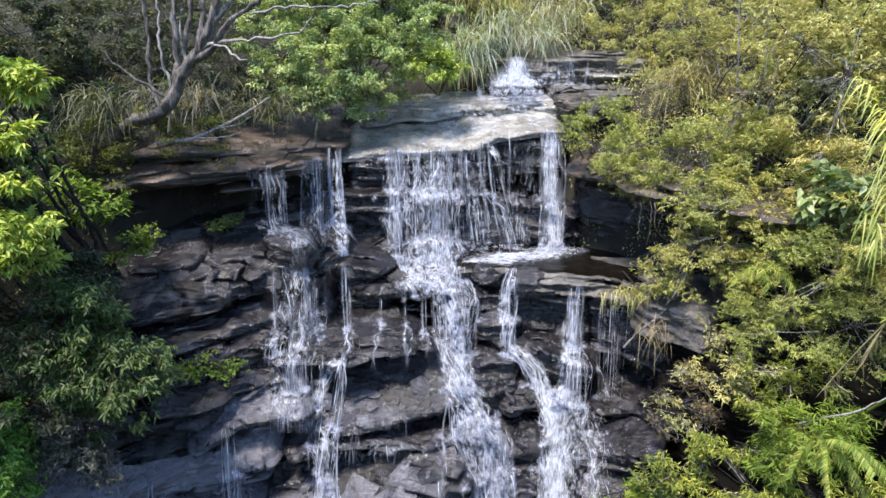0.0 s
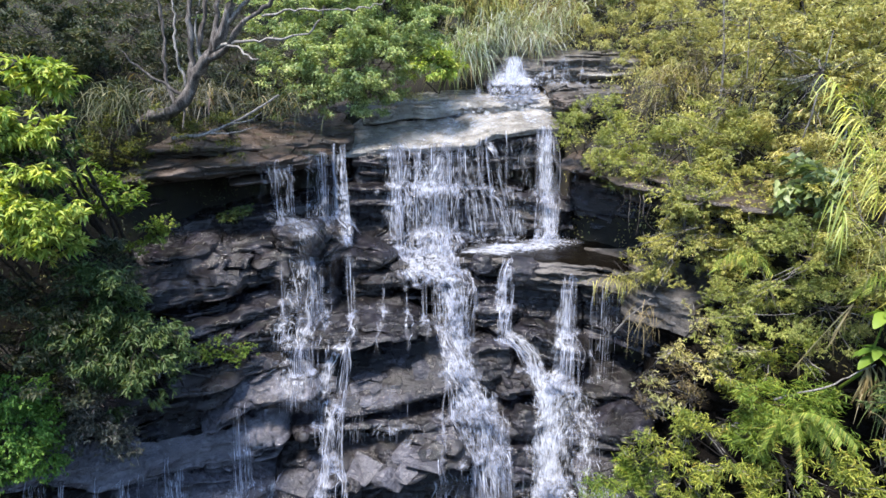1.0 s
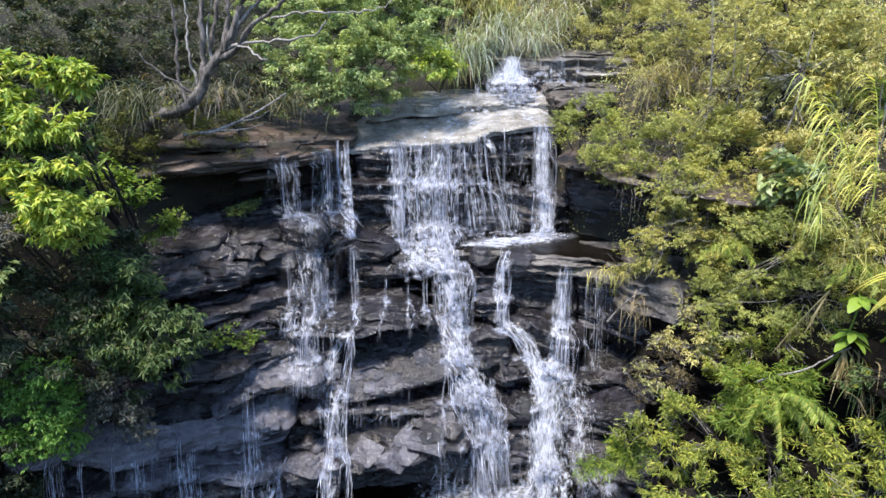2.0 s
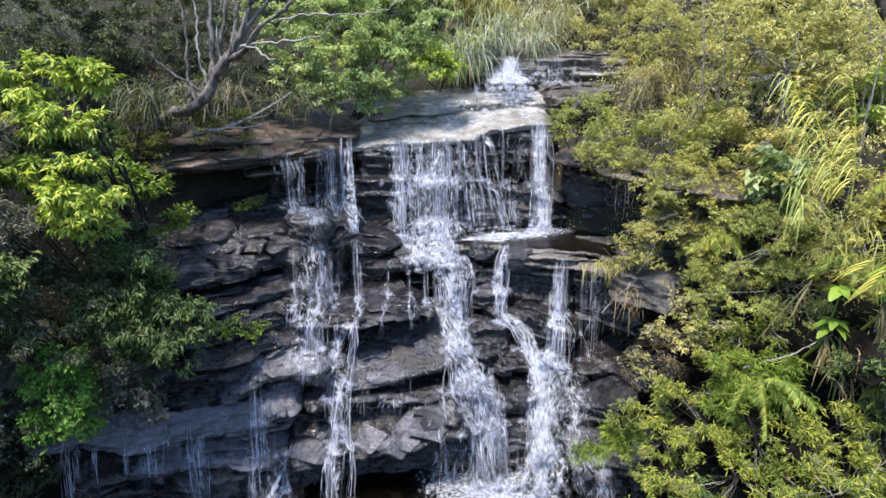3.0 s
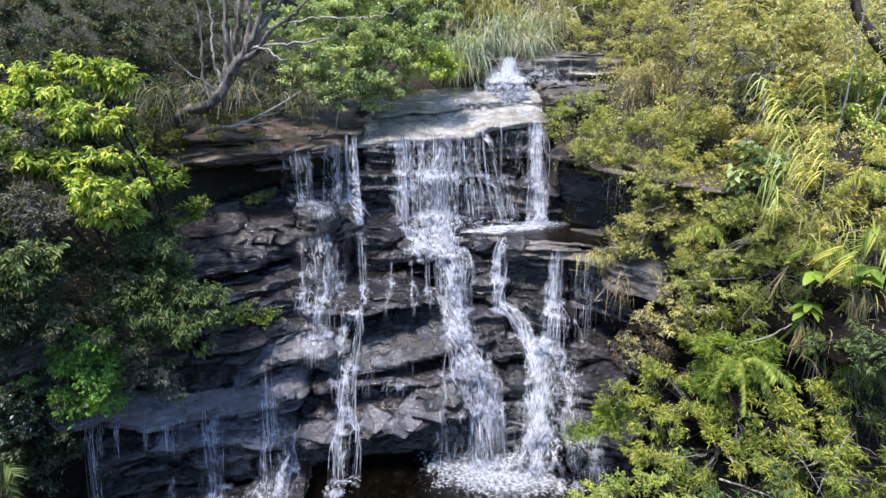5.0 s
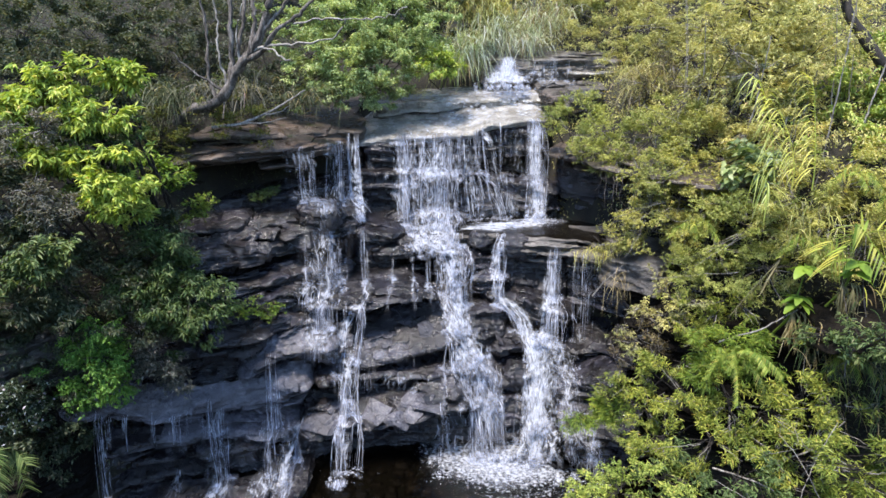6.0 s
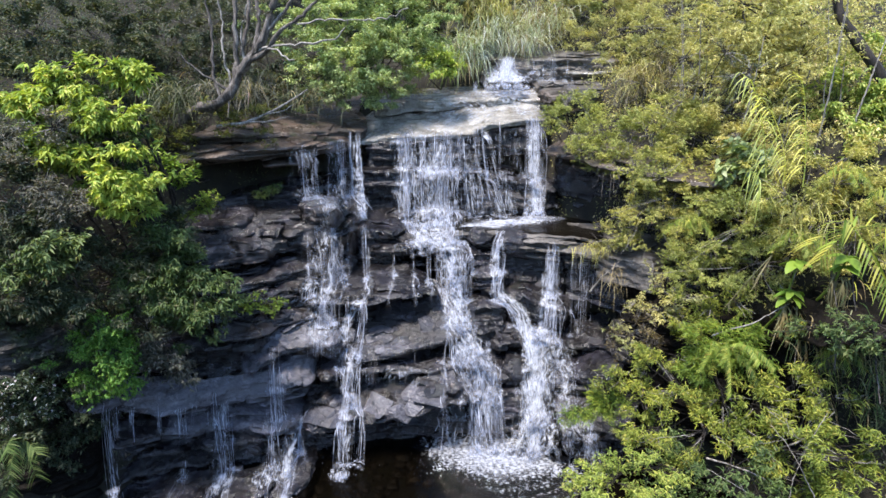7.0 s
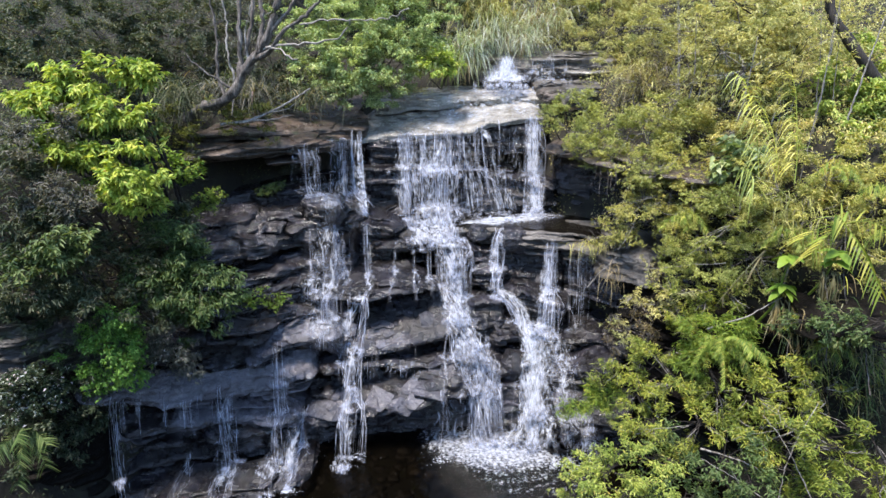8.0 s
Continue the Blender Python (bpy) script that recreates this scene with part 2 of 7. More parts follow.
def white_water_material():
    """Broken white water: fine streaks along the flow, thinning out into gaps."""
    m, t, b, out = material("broken_white_water")
    uv, edge = t.nodes.new("ShaderNodeUVMap"), t.nodes.new("ShaderNodeUVMap")
    uv.uv_map, edge.uv_map = "UVMap", "edge"
    split = t.nodes.new("ShaderNodeSeparateXYZ")
    t.links.new(edge.outputs[0], split.inputs[0])

    def sums(a, fa, c, fc):
        n = t.nodes.new("ShaderNodeMath")
        n.operation = "MULTIPLY_ADD"
        t.links.new(a, n.inputs[0])
        n.inputs[1].default_value = fa
        if isinstance(c, float):
            n.inputs[2].default_value = c
            return n.outputs[0]
        k = t.nodes.new("ShaderNodeMath")
        k.operation = "MULTIPLY"
        t.links.new(c, k.inputs[0])
        k.inputs[1].default_value = fc
        t.links.new(k.outputs[0], n.inputs[2])
        return n.outputs[0]

    streak = noise_tex(t, 1.0, (17.0, 0.9, 1.0), 4, 0.6, uv.outputs[0])
    fine = noise_tex(t, 1.0, (75.0, 4.5, 1.0), 3, 0.6, uv.outputs[0])
    lumps = noise_tex(t, 1.0, (8.0, 6.0, 1.0), 5, 0.65, uv.outputs[0])
    thread = sums(streak, 0.6, fine, 0.4)
    mixed = t.nodes.new("ShaderNodeMix")
    t.links.new(split.outputs[0], mixed.inputs[0])
    t.links.new(thread, mixed.inputs[2])
    t.links.new(sums(lumps, 0.6, fine, 0.4), mixed.inputs[3])
    value = sums(mixed.outputs[0], 1.9, -0.45, 0.0)
    a = sums(value, 1.0, split.outputs[1], 0.42)
    a = ramp(t, a, [(0.72, (0, 0, 0)), (0.84, (0.40,) * 3), (1.0, (0.88,) * 3)])
    t.nodes.remove(b)
    df, tl = t.nodes.new("ShaderNodeBsdfDiffuse"), t.nodes.new("ShaderNodeBsdfTranslucent")
    white = t.nodes.new("ShaderNodeMixShader")
    for node in (df, tl):
        node.inputs[0].default_value = (0.66, 0.70, 0.78, 1)
    bp = t.nodes.new("ShaderNodeBump")
    bp.inputs["Strength"].default_value, bp.inputs["Distance"].default_value = 0.7, 0.06
    t.links.new(value, bp.inputs["Height"])
    t.links.new(bp.outputs[0], df.inputs["Normal"])
    white.inputs[0].default_value = 0.3
    t.links.new(df.outputs[0], white.inputs[1])
    t.links.new(tl.outputs[0], white.inputs[2])
    tr, ms = t.nodes.new("ShaderNodeBsdfTransparent"), t.nodes.new("ShaderNodeMixShader")
    t.links.new(a, ms.inputs[0])
    t.links.new(tr.outputs[0], ms.inputs[1])
    t.links.new(white.outputs[0], ms.inputs[2])
    t.links.new(ms.outputs[0], out.inputs[0])
    return m


white_water = white_water_material()


def drop_material():
    m, t, b, out = material("white_water")
    t.nodes.remove(b)
    df, tl = t.nodes.new("ShaderNodeBsdfDiffuse"), t.nodes.new("ShaderNodeBsdfTranslucent")
    white = t.nodes.new("ShaderNodeMixShader")
    for node in (df, tl):
        node.inputs[0].default_value = (0.71, 0.755, 0.87, 1)
    white.inputs[0].default_value = 0.45
    t.links.new(df.outputs[0], white.inputs[1])
    t.links.new(tl.outputs[0], white.inputs[2])
    t.links.new(white.outputs[0], out.inputs[0])
    return m


spray = drop_material()


def pool_material():
    m, t, b, _ = material("clear_dark_water")
    b.inputs["Base Color"].default_value = (0.005, 0.0042, 0.003, 1)
    b.inputs["Roughness"].default_value = 0.06
    b.inputs["IOR"].default_value = 1.33
    b.inputs["Transmission Weight"].default_value = 0.9
    gap = t.nodes.new("ShaderNodeVectorMath")
    gap.operation = "DISTANCE"
    gap.inputs[1].default_value = (1.7, 9.9, 0.0)
    t.links.new(t.nodes.new("ShaderNodeNewGeometry").outputs["Position"], gap.inputs[0])
    far = t.nodes.new("ShaderNodeMath")
    far.operation = "MULTIPLY"
    far.inputs[1].default_value = 0.2
    t.links.new(gap.outputs["Value"], far.inputs[0])
    calm = ramp(t, far.outputs[0], [(0.25, (1.0,) * 3), (0.55, (0.15,) * 3)])
    bump(t, b, [(noise_tex(t, 7, (1, 2.2, 1), 4, 0.6), 0.5, 0.12)])
    for node in t.nodes:
        if node.type == "BUMP":
            t.links.new(calm, node.inputs["Strength"])
    return m


pool_water = pool_material()


# ---- building helpers ----
def mesh_of(name, verts, faces, mat, smooth=False, uv=None, edge=None):
    """faces: an array of triangles or quads."""
    me = bpy.data.meshes.new(name)
    verts, faces = np.asarray(verts, np.float32), np.asarray(faces, np.int32)
    k = faces.shape[1]
    me.vertices.add(len(verts))
    me.vertices.foreach_set("co", verts.ravel())
    me.loops.add(faces.size)
    me.loops.foreach_set("vertex_index", faces.ravel())
    me.polygons.add(len(faces))
    me.polygons.foreach_set("loop_start", np.arange(0, faces.size, k, dtype=np.int32))
    me.polygons.foreach_set("loop_total", np.full(len(faces), k, np.int32))
    if smooth:
        me.polygons.foreach_set("use_smooth", np.ones(len(faces), bool))
    if uv is not None:
        layer = me.uv_layers.new(name="UVMap")
        layer.data.foreach_set("uv", np.asarray(uv, np.float32)[faces.ravel()].ravel())
    if edge is not None:
        layer = me.uv_layers.new(name="edge")
        layer.data.foreach_set("uv", np.asarray(edge, np.float32)[faces.ravel()].ravel())
    me.materials.append(mat)
    me.validate()
    me.update()
    return me


def part(name, data, parent, label=""):
    ob = new(name, data)
    ob.parent = parent
    if parent is not None and parent.location.length > 0:
        ob.matrix_parent_inverse = Matrix.Translation(-parent.location)
    return tagged(ob, label)


def thing(name, at, label, category, group="", kind=""):
    ob = new(name)
    ob.empty_display_size = 0.2
    ob.location = at
    return tagged(ob, label, category, group, kind)


def grid_faces(nu, nv, base=0, closed=False):
    i, j = np.meshgrid(np.arange(nu - 1), np.arange(nv if closed else nv - 1), indexing="ij")
    i, j = i.ravel(), j.ravel()
    k = (j + 1) % nv
    return base + np.stack([i * nv + j, (i + 1) * nv + j, (i + 1) * nv + k, i * nv + k], 1)


def tube(points, radii, sides=7, rough=0.0, rng=None):
    """A tapered limb along points, resampled smoothly."""
    p, r = np.asarray(points, float), np.asarray(radii, float)
    s = np.concatenate([[0], np.cumsum(np.linalg.norm(np.diff(p, axis=0), axis=1))])
    n = max(4, int(s[-1] / 0.1))
    n = min(n, 40)
    q = np.linspace(0, s[-1], n)
    c = np.stack([np.interp(q, s, p[:, k]) for k in range(3)], 1)
    for _ in range(2):
        c[1:-1] = (c[:-2] + 2 * c[1:-1] + c[2:]) / 4
    rad = np.interp(q, s, r)
    if rough and rng is not None:
        c[1:-1] += rng.normal(0, rough, (n - 2, 3))
    d = np.gradient(c, axis=0)
    d /= np.linalg.norm(d, axis=1)[:, None] + 1e-9
    ref = np.where(np.abs(d[:, 2:]) > 0.9, (1.0, 0, 0), (0, 0, 1.0))
    a = np.cross(d, ref)
    a /= np.linalg.norm(a, axis=1)[:, None] + 1e-9
    b = np.cross(d, a)
    ang = np.linspace(0, 2 * math.pi, sides, endpoint=False)
    wob = 1 + (0.13 * np.sin(ang * 3 + q[:, None] * 2.0) + 0.12 * np.sin(ang * 5 - q[:, None] * 5.1) + 0.18 * np.sin(q[:, None] * 7.3) if sides > 8 else 0.08 * np.sin(ang * 2 + q[:, None] * 6) if sides > 6 else 0)
    v = c[:, None, :] + rad[:, None, None] * (wob * np.cos(ang))[..., None] * a[:, None, :] + rad[:, None, None] * (wob * np.sin(ang))[..., None] * b[:, None, :]
    return v.reshape(-1, 3), grid_faces(n, sides, 0, True)


def joined(pieces):
    vs, fs, base = [], [], 0
    for v, f in pieces:
        vs.append(v)
        fs.append(f + base)
        base += len(v)
    return np.concatenate(vs), np.concatenate(fs)


# ---- ground ----
FX = [-60, -25, -14, -10, -8.5, -7, -6, -4, 0, 3, 4.5, 5.5, 7, 9, 14, 25, 60]
FOOT = [-45, -12, 2, 5.6, 7.6, 9.6, 11, 12, 13, 12.5, 12.0, 11, 8.6, 6.2, 1.5, -12, -45]
TOP = [-40, -8, 5, 8.4, 10.2, 12.6, 14.5, 16, 17.5, 17.5, 15.6, 13.6, 11.6, 9.4, 5, -8, -40]


def ground_height(x, y):
    x, y = np.asarray(x, float), np.asarray(y, float)
    foot, top = np.interp(x, FX, FOOT), np.interp(x, FX, TOP)
    u = np.clip((y - foot) / (top - foot), 0, 1)
    back = np.maximum(y - top, 0)
    h = -0.45 + 8.6 * u + 15 * (1 - np.exp(-back / 42))
    # Unseen rise behind the camera, added to keep low sky off the rock.
    h = h + 1.2 * np.clip((-8 - y) / 5, 0, 1) + 12 * np.clip((-9 - y) / 22, 0, 1) ** 0.8
    return h + 0.9 * np.clip((y - 18.6) / 1.2, 0, 1)


def build_ground():
    gx = np.concatenate([-np.geomspace(1500, 16, 22), np.arange(-15.6, 15.7, 0.3), np.geomspace(16, 1500, 22)])
    gy = np.concatenate([-np.geomspace(1500, 14, 22), np.arange(-13.5, 30.1, 0.3), np.geomspace(31, 1500, 22)])
    x, y = [a.ravel() for a in np.meshgrid(gx, gy, indexing="ij")]
    near = np.exp(-np.maximum(np.hypot(x, y - 10) - 25, 0) / 20)
    z = ground_height(x, y) + near * (0.22 * fbm(np.stack([x * 0.6, y * 0.6, x * 0], 1), 3))
    ob = new("ground", mesh_of("ground", np.stack([x, y, z], 1), grid_faces(len(gx), len(gy)), soil, True))
    tagged(ob, "dark forest soil and leaf litter of the gully, with an added rise behind the camera", "ground", kind="structure")


build_ground()


# ---- rock face: a stack of sandstone ledges ----
ROCK = []


def ledge_mesh(name, pts, h, depth, slope, under, mat, seed, lump=1.0):
    p = np.array(pts, float)
    s = np.concatenate([[0], np.cumsum(np.hypot(np.diff(p[:, 0]), np.diff(p[:, 1])))])
    n = int(s[-1] / 0.038) + 2
    q = np.linspace(0, s[-1], n)
    c = np.stack([np.interp(q, s, p[:, k]) for k in range(3)], 1)
    for _ in range(8):
        c[1:-1] = (c[:-2] + 2 * c[1:-1] + c[2:]) / 4
    t = np.gradient(c[:, :2], axis=0)
    for _ in range(30):
        t[1:-1] = (t[:-2] + 2 * t[1:-1] + t[2:]) / 4
    t /= np.linalg.norm(t, axis=1)[:, None]
    back = np.stack([-t[:, 1], t[:, 0]], 1)
    back = back * 0.5 + np.array([0, 0.5])
    back /= np.linalg.norm(back, axis=1)[:, None]
    r = min(0.07, h * 0.3)
    top = np.concatenate([np.linspace(depth, 1.2, 10), np.arange(1.1, r, -0.055)]) if depth > 1.25 else np.arange(depth, r, -0.055)
    prof = [(d, slope * d) for d in top]
    prof += [(r * (1 - math.sin(a)), -r * (1 - math.cos(a))) for a in np.linspace(0.2, math.pi / 2, 4)]
    nf = max(5, int(h / 0.022))
    prof += [(max(under, 0) * 0.7 * v ** 1.4 + min(under, 0) * v, -r - (h - r) * v) for v in np.linspace(0.08, 1, nf)]
    u0 = prof[-1][0]
    prof += [(u0 + v, -h - 0.05 * v) for v in (0.06, 0.15, 0.3, 0.6, 1.0)]
    prof = np.array(prof)
    nv = len(prof)
    d = np.repeat(prof[None, :, 0], n, 0)
    dz = np.repeat(prof[None, :, 1], n, 0)
    end = np.minimum(q, s[-1] - q)
    d = d + (0.5 * np.clip(1 - end / 0.35, 0, 1) ** 2)[:, None]
    v = np.empty((n, nv, 3))
    v[..., :2] = c[:, None, :2] + back[:, None, :] * d[..., None]
    v[..., 2] = c[:, None, 2] + dz
    flat = v.reshape(-1, 3) + seed * 7.31
    dd = prof[:, 0]
    front = np.repeat(np.exp(-np.maximum(dd - max(u0, 0), 0) / 0.45)[None], n, 0).ravel()
    big = fbm(flat * (0.75, 0.75, 1.3), 3).reshape(-1)
    strata = fbm(flat * (0.8, 0.8, 5.0), 4)
    row = np.floor(flat[:, 2] / 0.13 + 0.7 * pnoise(flat * (0.5, 0.5, 0.8))).astype(int)
    col = np.floor((np.repeat(q, nv) + 0.3 * pnoise(flat * 1.3)) / 0.7 + cell(row) * 0.5).astype(int)
    blocks = cell(row, col + int(seed * 13))
    out = front * (0.2 * big + 0.085 * strata + 0.10 * blocks + 0.08 * cell(row + int(seed * 5))) * lump
    off = np.repeat(back, nv, 0)
    flat2 = v.reshape(-1, 3).copy()
    flat2[:, :2] -= off * out[:, None]
    crag = fbm(flat * (1.6, 1.6, 1.6), 4)
    step = np.abs(pnoise(flat * (0.9, 0.9, 0.3)))
    flat2[:, 2] += lump * (0.035 * crag + 0.07 * (0.3 - step)) * np.clip(1 - np.maximum(-np.tile(dz, 1).ravel() - 0.02, 0) / max(h, 0.1), 0.2, 1)
    faces = grid_faces(n, nv)
    tail = len(flat2)
    caps = []
    for k, flip in ((0, 1), (n - 1, 0)):
        ring = np.arange(nv) + k * nv
        for a, b in zip(range(nv // 2), range(nv - 1, nv // 2, -1)):
            if b - a > 1:
                f = [ring[a], ring[a + 1], ring[b - 1], ring[b]]
                caps.append(f[::-1] if flip else f)
    faces = np.concatenate([faces, np.array(caps)])
    ROCK.append((flat2, faces))
    return mesh_of(name, flat2, faces, mat, True)


# Grey on left_block, left_slab_low and left_recess stands in for light they catch.
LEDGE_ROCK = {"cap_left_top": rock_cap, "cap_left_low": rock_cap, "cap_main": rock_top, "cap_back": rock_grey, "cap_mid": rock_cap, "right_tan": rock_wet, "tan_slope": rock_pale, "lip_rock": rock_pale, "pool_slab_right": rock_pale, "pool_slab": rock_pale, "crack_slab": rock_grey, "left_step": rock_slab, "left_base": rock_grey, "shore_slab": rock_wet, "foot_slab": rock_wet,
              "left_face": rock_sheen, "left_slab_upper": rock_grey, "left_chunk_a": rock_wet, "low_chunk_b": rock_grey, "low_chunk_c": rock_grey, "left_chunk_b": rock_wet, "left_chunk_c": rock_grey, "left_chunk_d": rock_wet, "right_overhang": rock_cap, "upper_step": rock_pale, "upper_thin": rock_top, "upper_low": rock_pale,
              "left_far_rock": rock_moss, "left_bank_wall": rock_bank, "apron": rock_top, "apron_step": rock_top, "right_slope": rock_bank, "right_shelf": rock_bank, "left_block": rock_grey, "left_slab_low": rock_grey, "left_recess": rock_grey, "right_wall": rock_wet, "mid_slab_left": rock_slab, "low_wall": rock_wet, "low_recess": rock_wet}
face = thing("rock_face", (0, 12, 0), "layered dark wet sandstone cliff under the waterfall", "rock face", kind="structure")
lrng = np.random.default_rng(8)
laid = []


def ledge(nm, pts, h, dep, slope, under):
    k = len(laid)
    laid.append(nm)
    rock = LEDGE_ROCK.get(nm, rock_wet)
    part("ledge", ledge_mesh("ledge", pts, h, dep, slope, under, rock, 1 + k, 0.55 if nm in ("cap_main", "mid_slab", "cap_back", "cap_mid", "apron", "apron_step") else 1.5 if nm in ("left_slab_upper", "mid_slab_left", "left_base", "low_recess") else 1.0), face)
    if nm in ("cap_main", "cap_back", "cap_mid", "lip_face", "mid_slab", "apron", "apron_step", "upper_thin", "pool_slab", "pool_slab_right", "right_wall"):
        return
    p = np.array(pts)
    run = np.concatenate([[0], np.cumsum(np.hypot(np.diff(p[:, 0]), np.diff(p[:, 1])))])
    for j in range(int(run[-1] * 1.5)):
        size = lrng.uniform(0.5, 1.7)
        a = lrng.uniform(0, max(0.1, run[-1] - size))
        q = np.linspace(a, min(a + size, run[-1]), 4)
        c = np.stack([np.interp(q, run, p[:, i]) for i in range(3)], 1)
        if j % 3 == 0:      # loose plates lying back on top
            back = lrng.uniform(0.15, 0.7)
            c[:, 1] += back
            c[:, 2] += slope * back + lrng.uniform(0.03, 0.12)
            hh = lrng.uniform(0.08, 0.2)
        else:               # thin beds standing out of the face below
            c[:, 1] += lrng.uniform(-0.02, 0.2) + max(under, 0) * 0.4
            c[:, 2] -= lrng.uniform(0.1, max(0.2, h + 0.3))
            hh = lrng.uniform(0.05, 0.16)
        c[:, 1] += lrng.normal(0, 0.05, 4)
        c[:, 2] += np.linspace(-0.5, 0.5, 4) * lrng.normal(0, 0.07)
        part("rock_plate", ledge_mesh("rock_plate", c, hh, 0.9, 0.1, 0.45, rock, 60 + 3.1 * k + 0.7 * j, 0.8), face)


ledge("cap_left_top", [(-7.11, 12.9, 8.08), (-5.73, 13, 8.25), (-4.39, 13.9, 8.16), (-3.19, 14.6, 8.16), (-2.3, 15, 8.12)], 0.28, 5, 0.16, 0.1)
ledge("cap_left_low", [(-9.23, 10.8, 7.39), (-7.81, 11.6, 7.51), (-6.12, 12.2, 7.72), (-4.65, 12.4, 7.9), (-3.59, 13.1, 7.87), (-2.64, 14.2, 7.83)], 0.3, 3.2, 0.12, 0.5)
ledge("cap_mid", [(-5.44, 15.3, 8.12), (-3.64, 15.1, 8.04), (-2.8, 14.9, 7.93), (-2.4, 15.4, 7.86), (-2.1, 16.3, 7.78), (-1.9, 17.2, 7.7)], 0.2, 4.6, 0.27, 0.1)
ledge("cap_main", [(-3.28, 14.95, 7.67), (-2.4, 15, 7.8), (-1.52, 15, 7.88), (-0.47, 15.2, 7.91), (0.77, 15.3, 7.95), (1.5, 15.6, 8.22), (2.96, 15.8, 8.36), (3.36, 15.8, 8.29)], 0.16, 4.6, 0.27, 0.1)
ledge("lip_face", [(-2.59, 15.05, 7.73), (-1.53, 15.1, 7.69), (-0.48, 15.3, 7.72), (0.78, 15.4, 7.76), (1.51, 15.7, 8.03), (2.98, 15.9, 8.17), (3.45, 15.9, 8.1)], 0.9, 2, 0.1, 0.2)
ledge("cap_back", [(-8.13, 14.2, 8.26), (-6.25, 14.6, 8.34), (-4.69, 15.2, 8.34), (-3.03, 15.8, 8.32)], 0.3, 5, 0.2, 0.1)
ledge("fall_step", [(-3.28, 14.7, 6.87), (-1.7, 14.7, 6.9), (-0.47, 14.72, 6.85), (0.5, 14.85, 6.79), (1.33, 15.3, 6.71), (2.25, 15.3, 6.44), (2.84, 15, 6.42), (3.9, 15.3, 6.31)], 1.5, 2.5, 0.1, 0.25)
ledge("pool_slab", [(0.06, 13.6, 5.22), (0.73, 13.5, 5.30), (1.39, 13.2, 5.38), (2.12, 13, 5.4), (3.45, 12.6, 5.4), (4.33, 12.25, 5.34), (5.04, 11.95, 5.22), (5.82, 11.5, 5.2)], 0.6, 2.6, -0.2, 0.5)
ledge("lip_rock", [(1.86, 12.7, 5.0), (2.67, 12.6, 4.97), (3.45, 12.5, 5.02), (4.04, 12.25, 5.0), (4.74, 11.95, 5.0)], 0.14, 0.8, 0.36, 0.3)
ledge("pool_slab_right", [(3.29, 12.6, 5.01), (4.16, 12.25, 5.13), (4.99, 11.85, 5.19), (5.92, 11.1, 5.4)], 0.42, 1.6, 0.22, 0.5)
ledge("left_recess", [(-7.21, 12.6, 6.4), (-5.76, 13, 6.43), (-4.42, 13.5, 6.49), (-3.21, 14.2, 6.61)], 0.9, 2.5, 0.1, 0.2)
ledge("left_slab_upper", [(-6.8, 10.3, 5.34), (-6.17, 10.8, 5.28), (-5.01, 11.3, 5.35), (-3.71, 12.2, 5.47), (-3, 12.7, 5.63), (-2.1, 13.3, 5.71)], 0.32, 2.2, 0.5, 0.35)
ledge("left_chunk_a", [(-6.7, 11.4, 5.91), (-5.84, 11.7, 5.92), (-5.09, 12, 6.03)], 0.28, 1, 0.3, 0.3)
ledge("left_chunk_b", [(-5.31, 11.9, 5.78), (-4.48, 12.3, 5.96), (-3.79, 12.6, 6.01)], 0.24, 1, 0.3, 0.3)
ledge("left_chunk_c", [(-6.7, 10.8, 5.63), (-5.99, 11.2, 5.6), (-5.35, 11.5, 5.57)], 0.22, 1, 0.35, 0.3)
ledge("left_chunk_d", [(-4.43, 12, 5.65), (-3.58, 12.4, 5.77), (-2.94, 12.8, 5.87)], 0.2, 1, 0.35, 0.3)
ledge("left_slab_low", [(-6.45, 10.2, 4.51), (-5.45, 10.8, 4.56), (-4.22, 11.5, 4.75), (-3.54, 11.9, 4.71), (-2.39, 12.6, 4.57)], 0.35, 2, 0.2, 0.25)
ledge("left_block", [(-6.25, 9.9, 4.03), (-5.06, 10.6, 4.2), (-3.75, 11.3, 4.32), (-2.89, 11.6, 4.16)], 0.5, 2, 0.2, 0.2)
ledge("centre_step_top", [(-2.53, 13.9, 5.36), (-1.51, 14.2, 5.58), (-0.29, 14.3, 5.67), (0.58, 14, 5.39)], 0.7, 2, 0.2, 0.2)
ledge("centre_step", [(-2.24, 12.8, 4.77), (-1.33, 12.9, 4.94), (-0.27, 12.7, 4.97), (0.38, 12.7, 4.82), (1.05, 12.9, 4.6)], 0.32, 2, 0.25, 0.4)
ledge("drip_ledge", [(-3.73, 11.15, 4.06), (-2.21, 11.1, 4.03), (-1.31, 11.2, 4.14), (-0.64, 11.4, 4.16), (-0.03, 11.9, 3.98)], 0.22, 2.2, 0.15, 1.6)
ledge("right_step", [(1.12, 12.4, 3.78), (1.72, 12.7, 3.76), (2.25, 12.3, 3.82), (2.88, 12.1, 3.56), (3.59, 12, 3.46)], 0.75, 1.8, 0.1, 0.2)
ledge("low_chunk_a", [(-6.49, 9.8, 4), (-5.57, 10.35, 3.99), (-4.76, 10.8, 4.05)], 0.24, 1, 0.3, 0.4)
ledge("low_chunk_b", [(-5.02, 10.3, 3.64), (-4.11, 10.75, 3.69), (-3.34, 11.05, 3.69)], 0.22, 1, 0.35, 0.4)
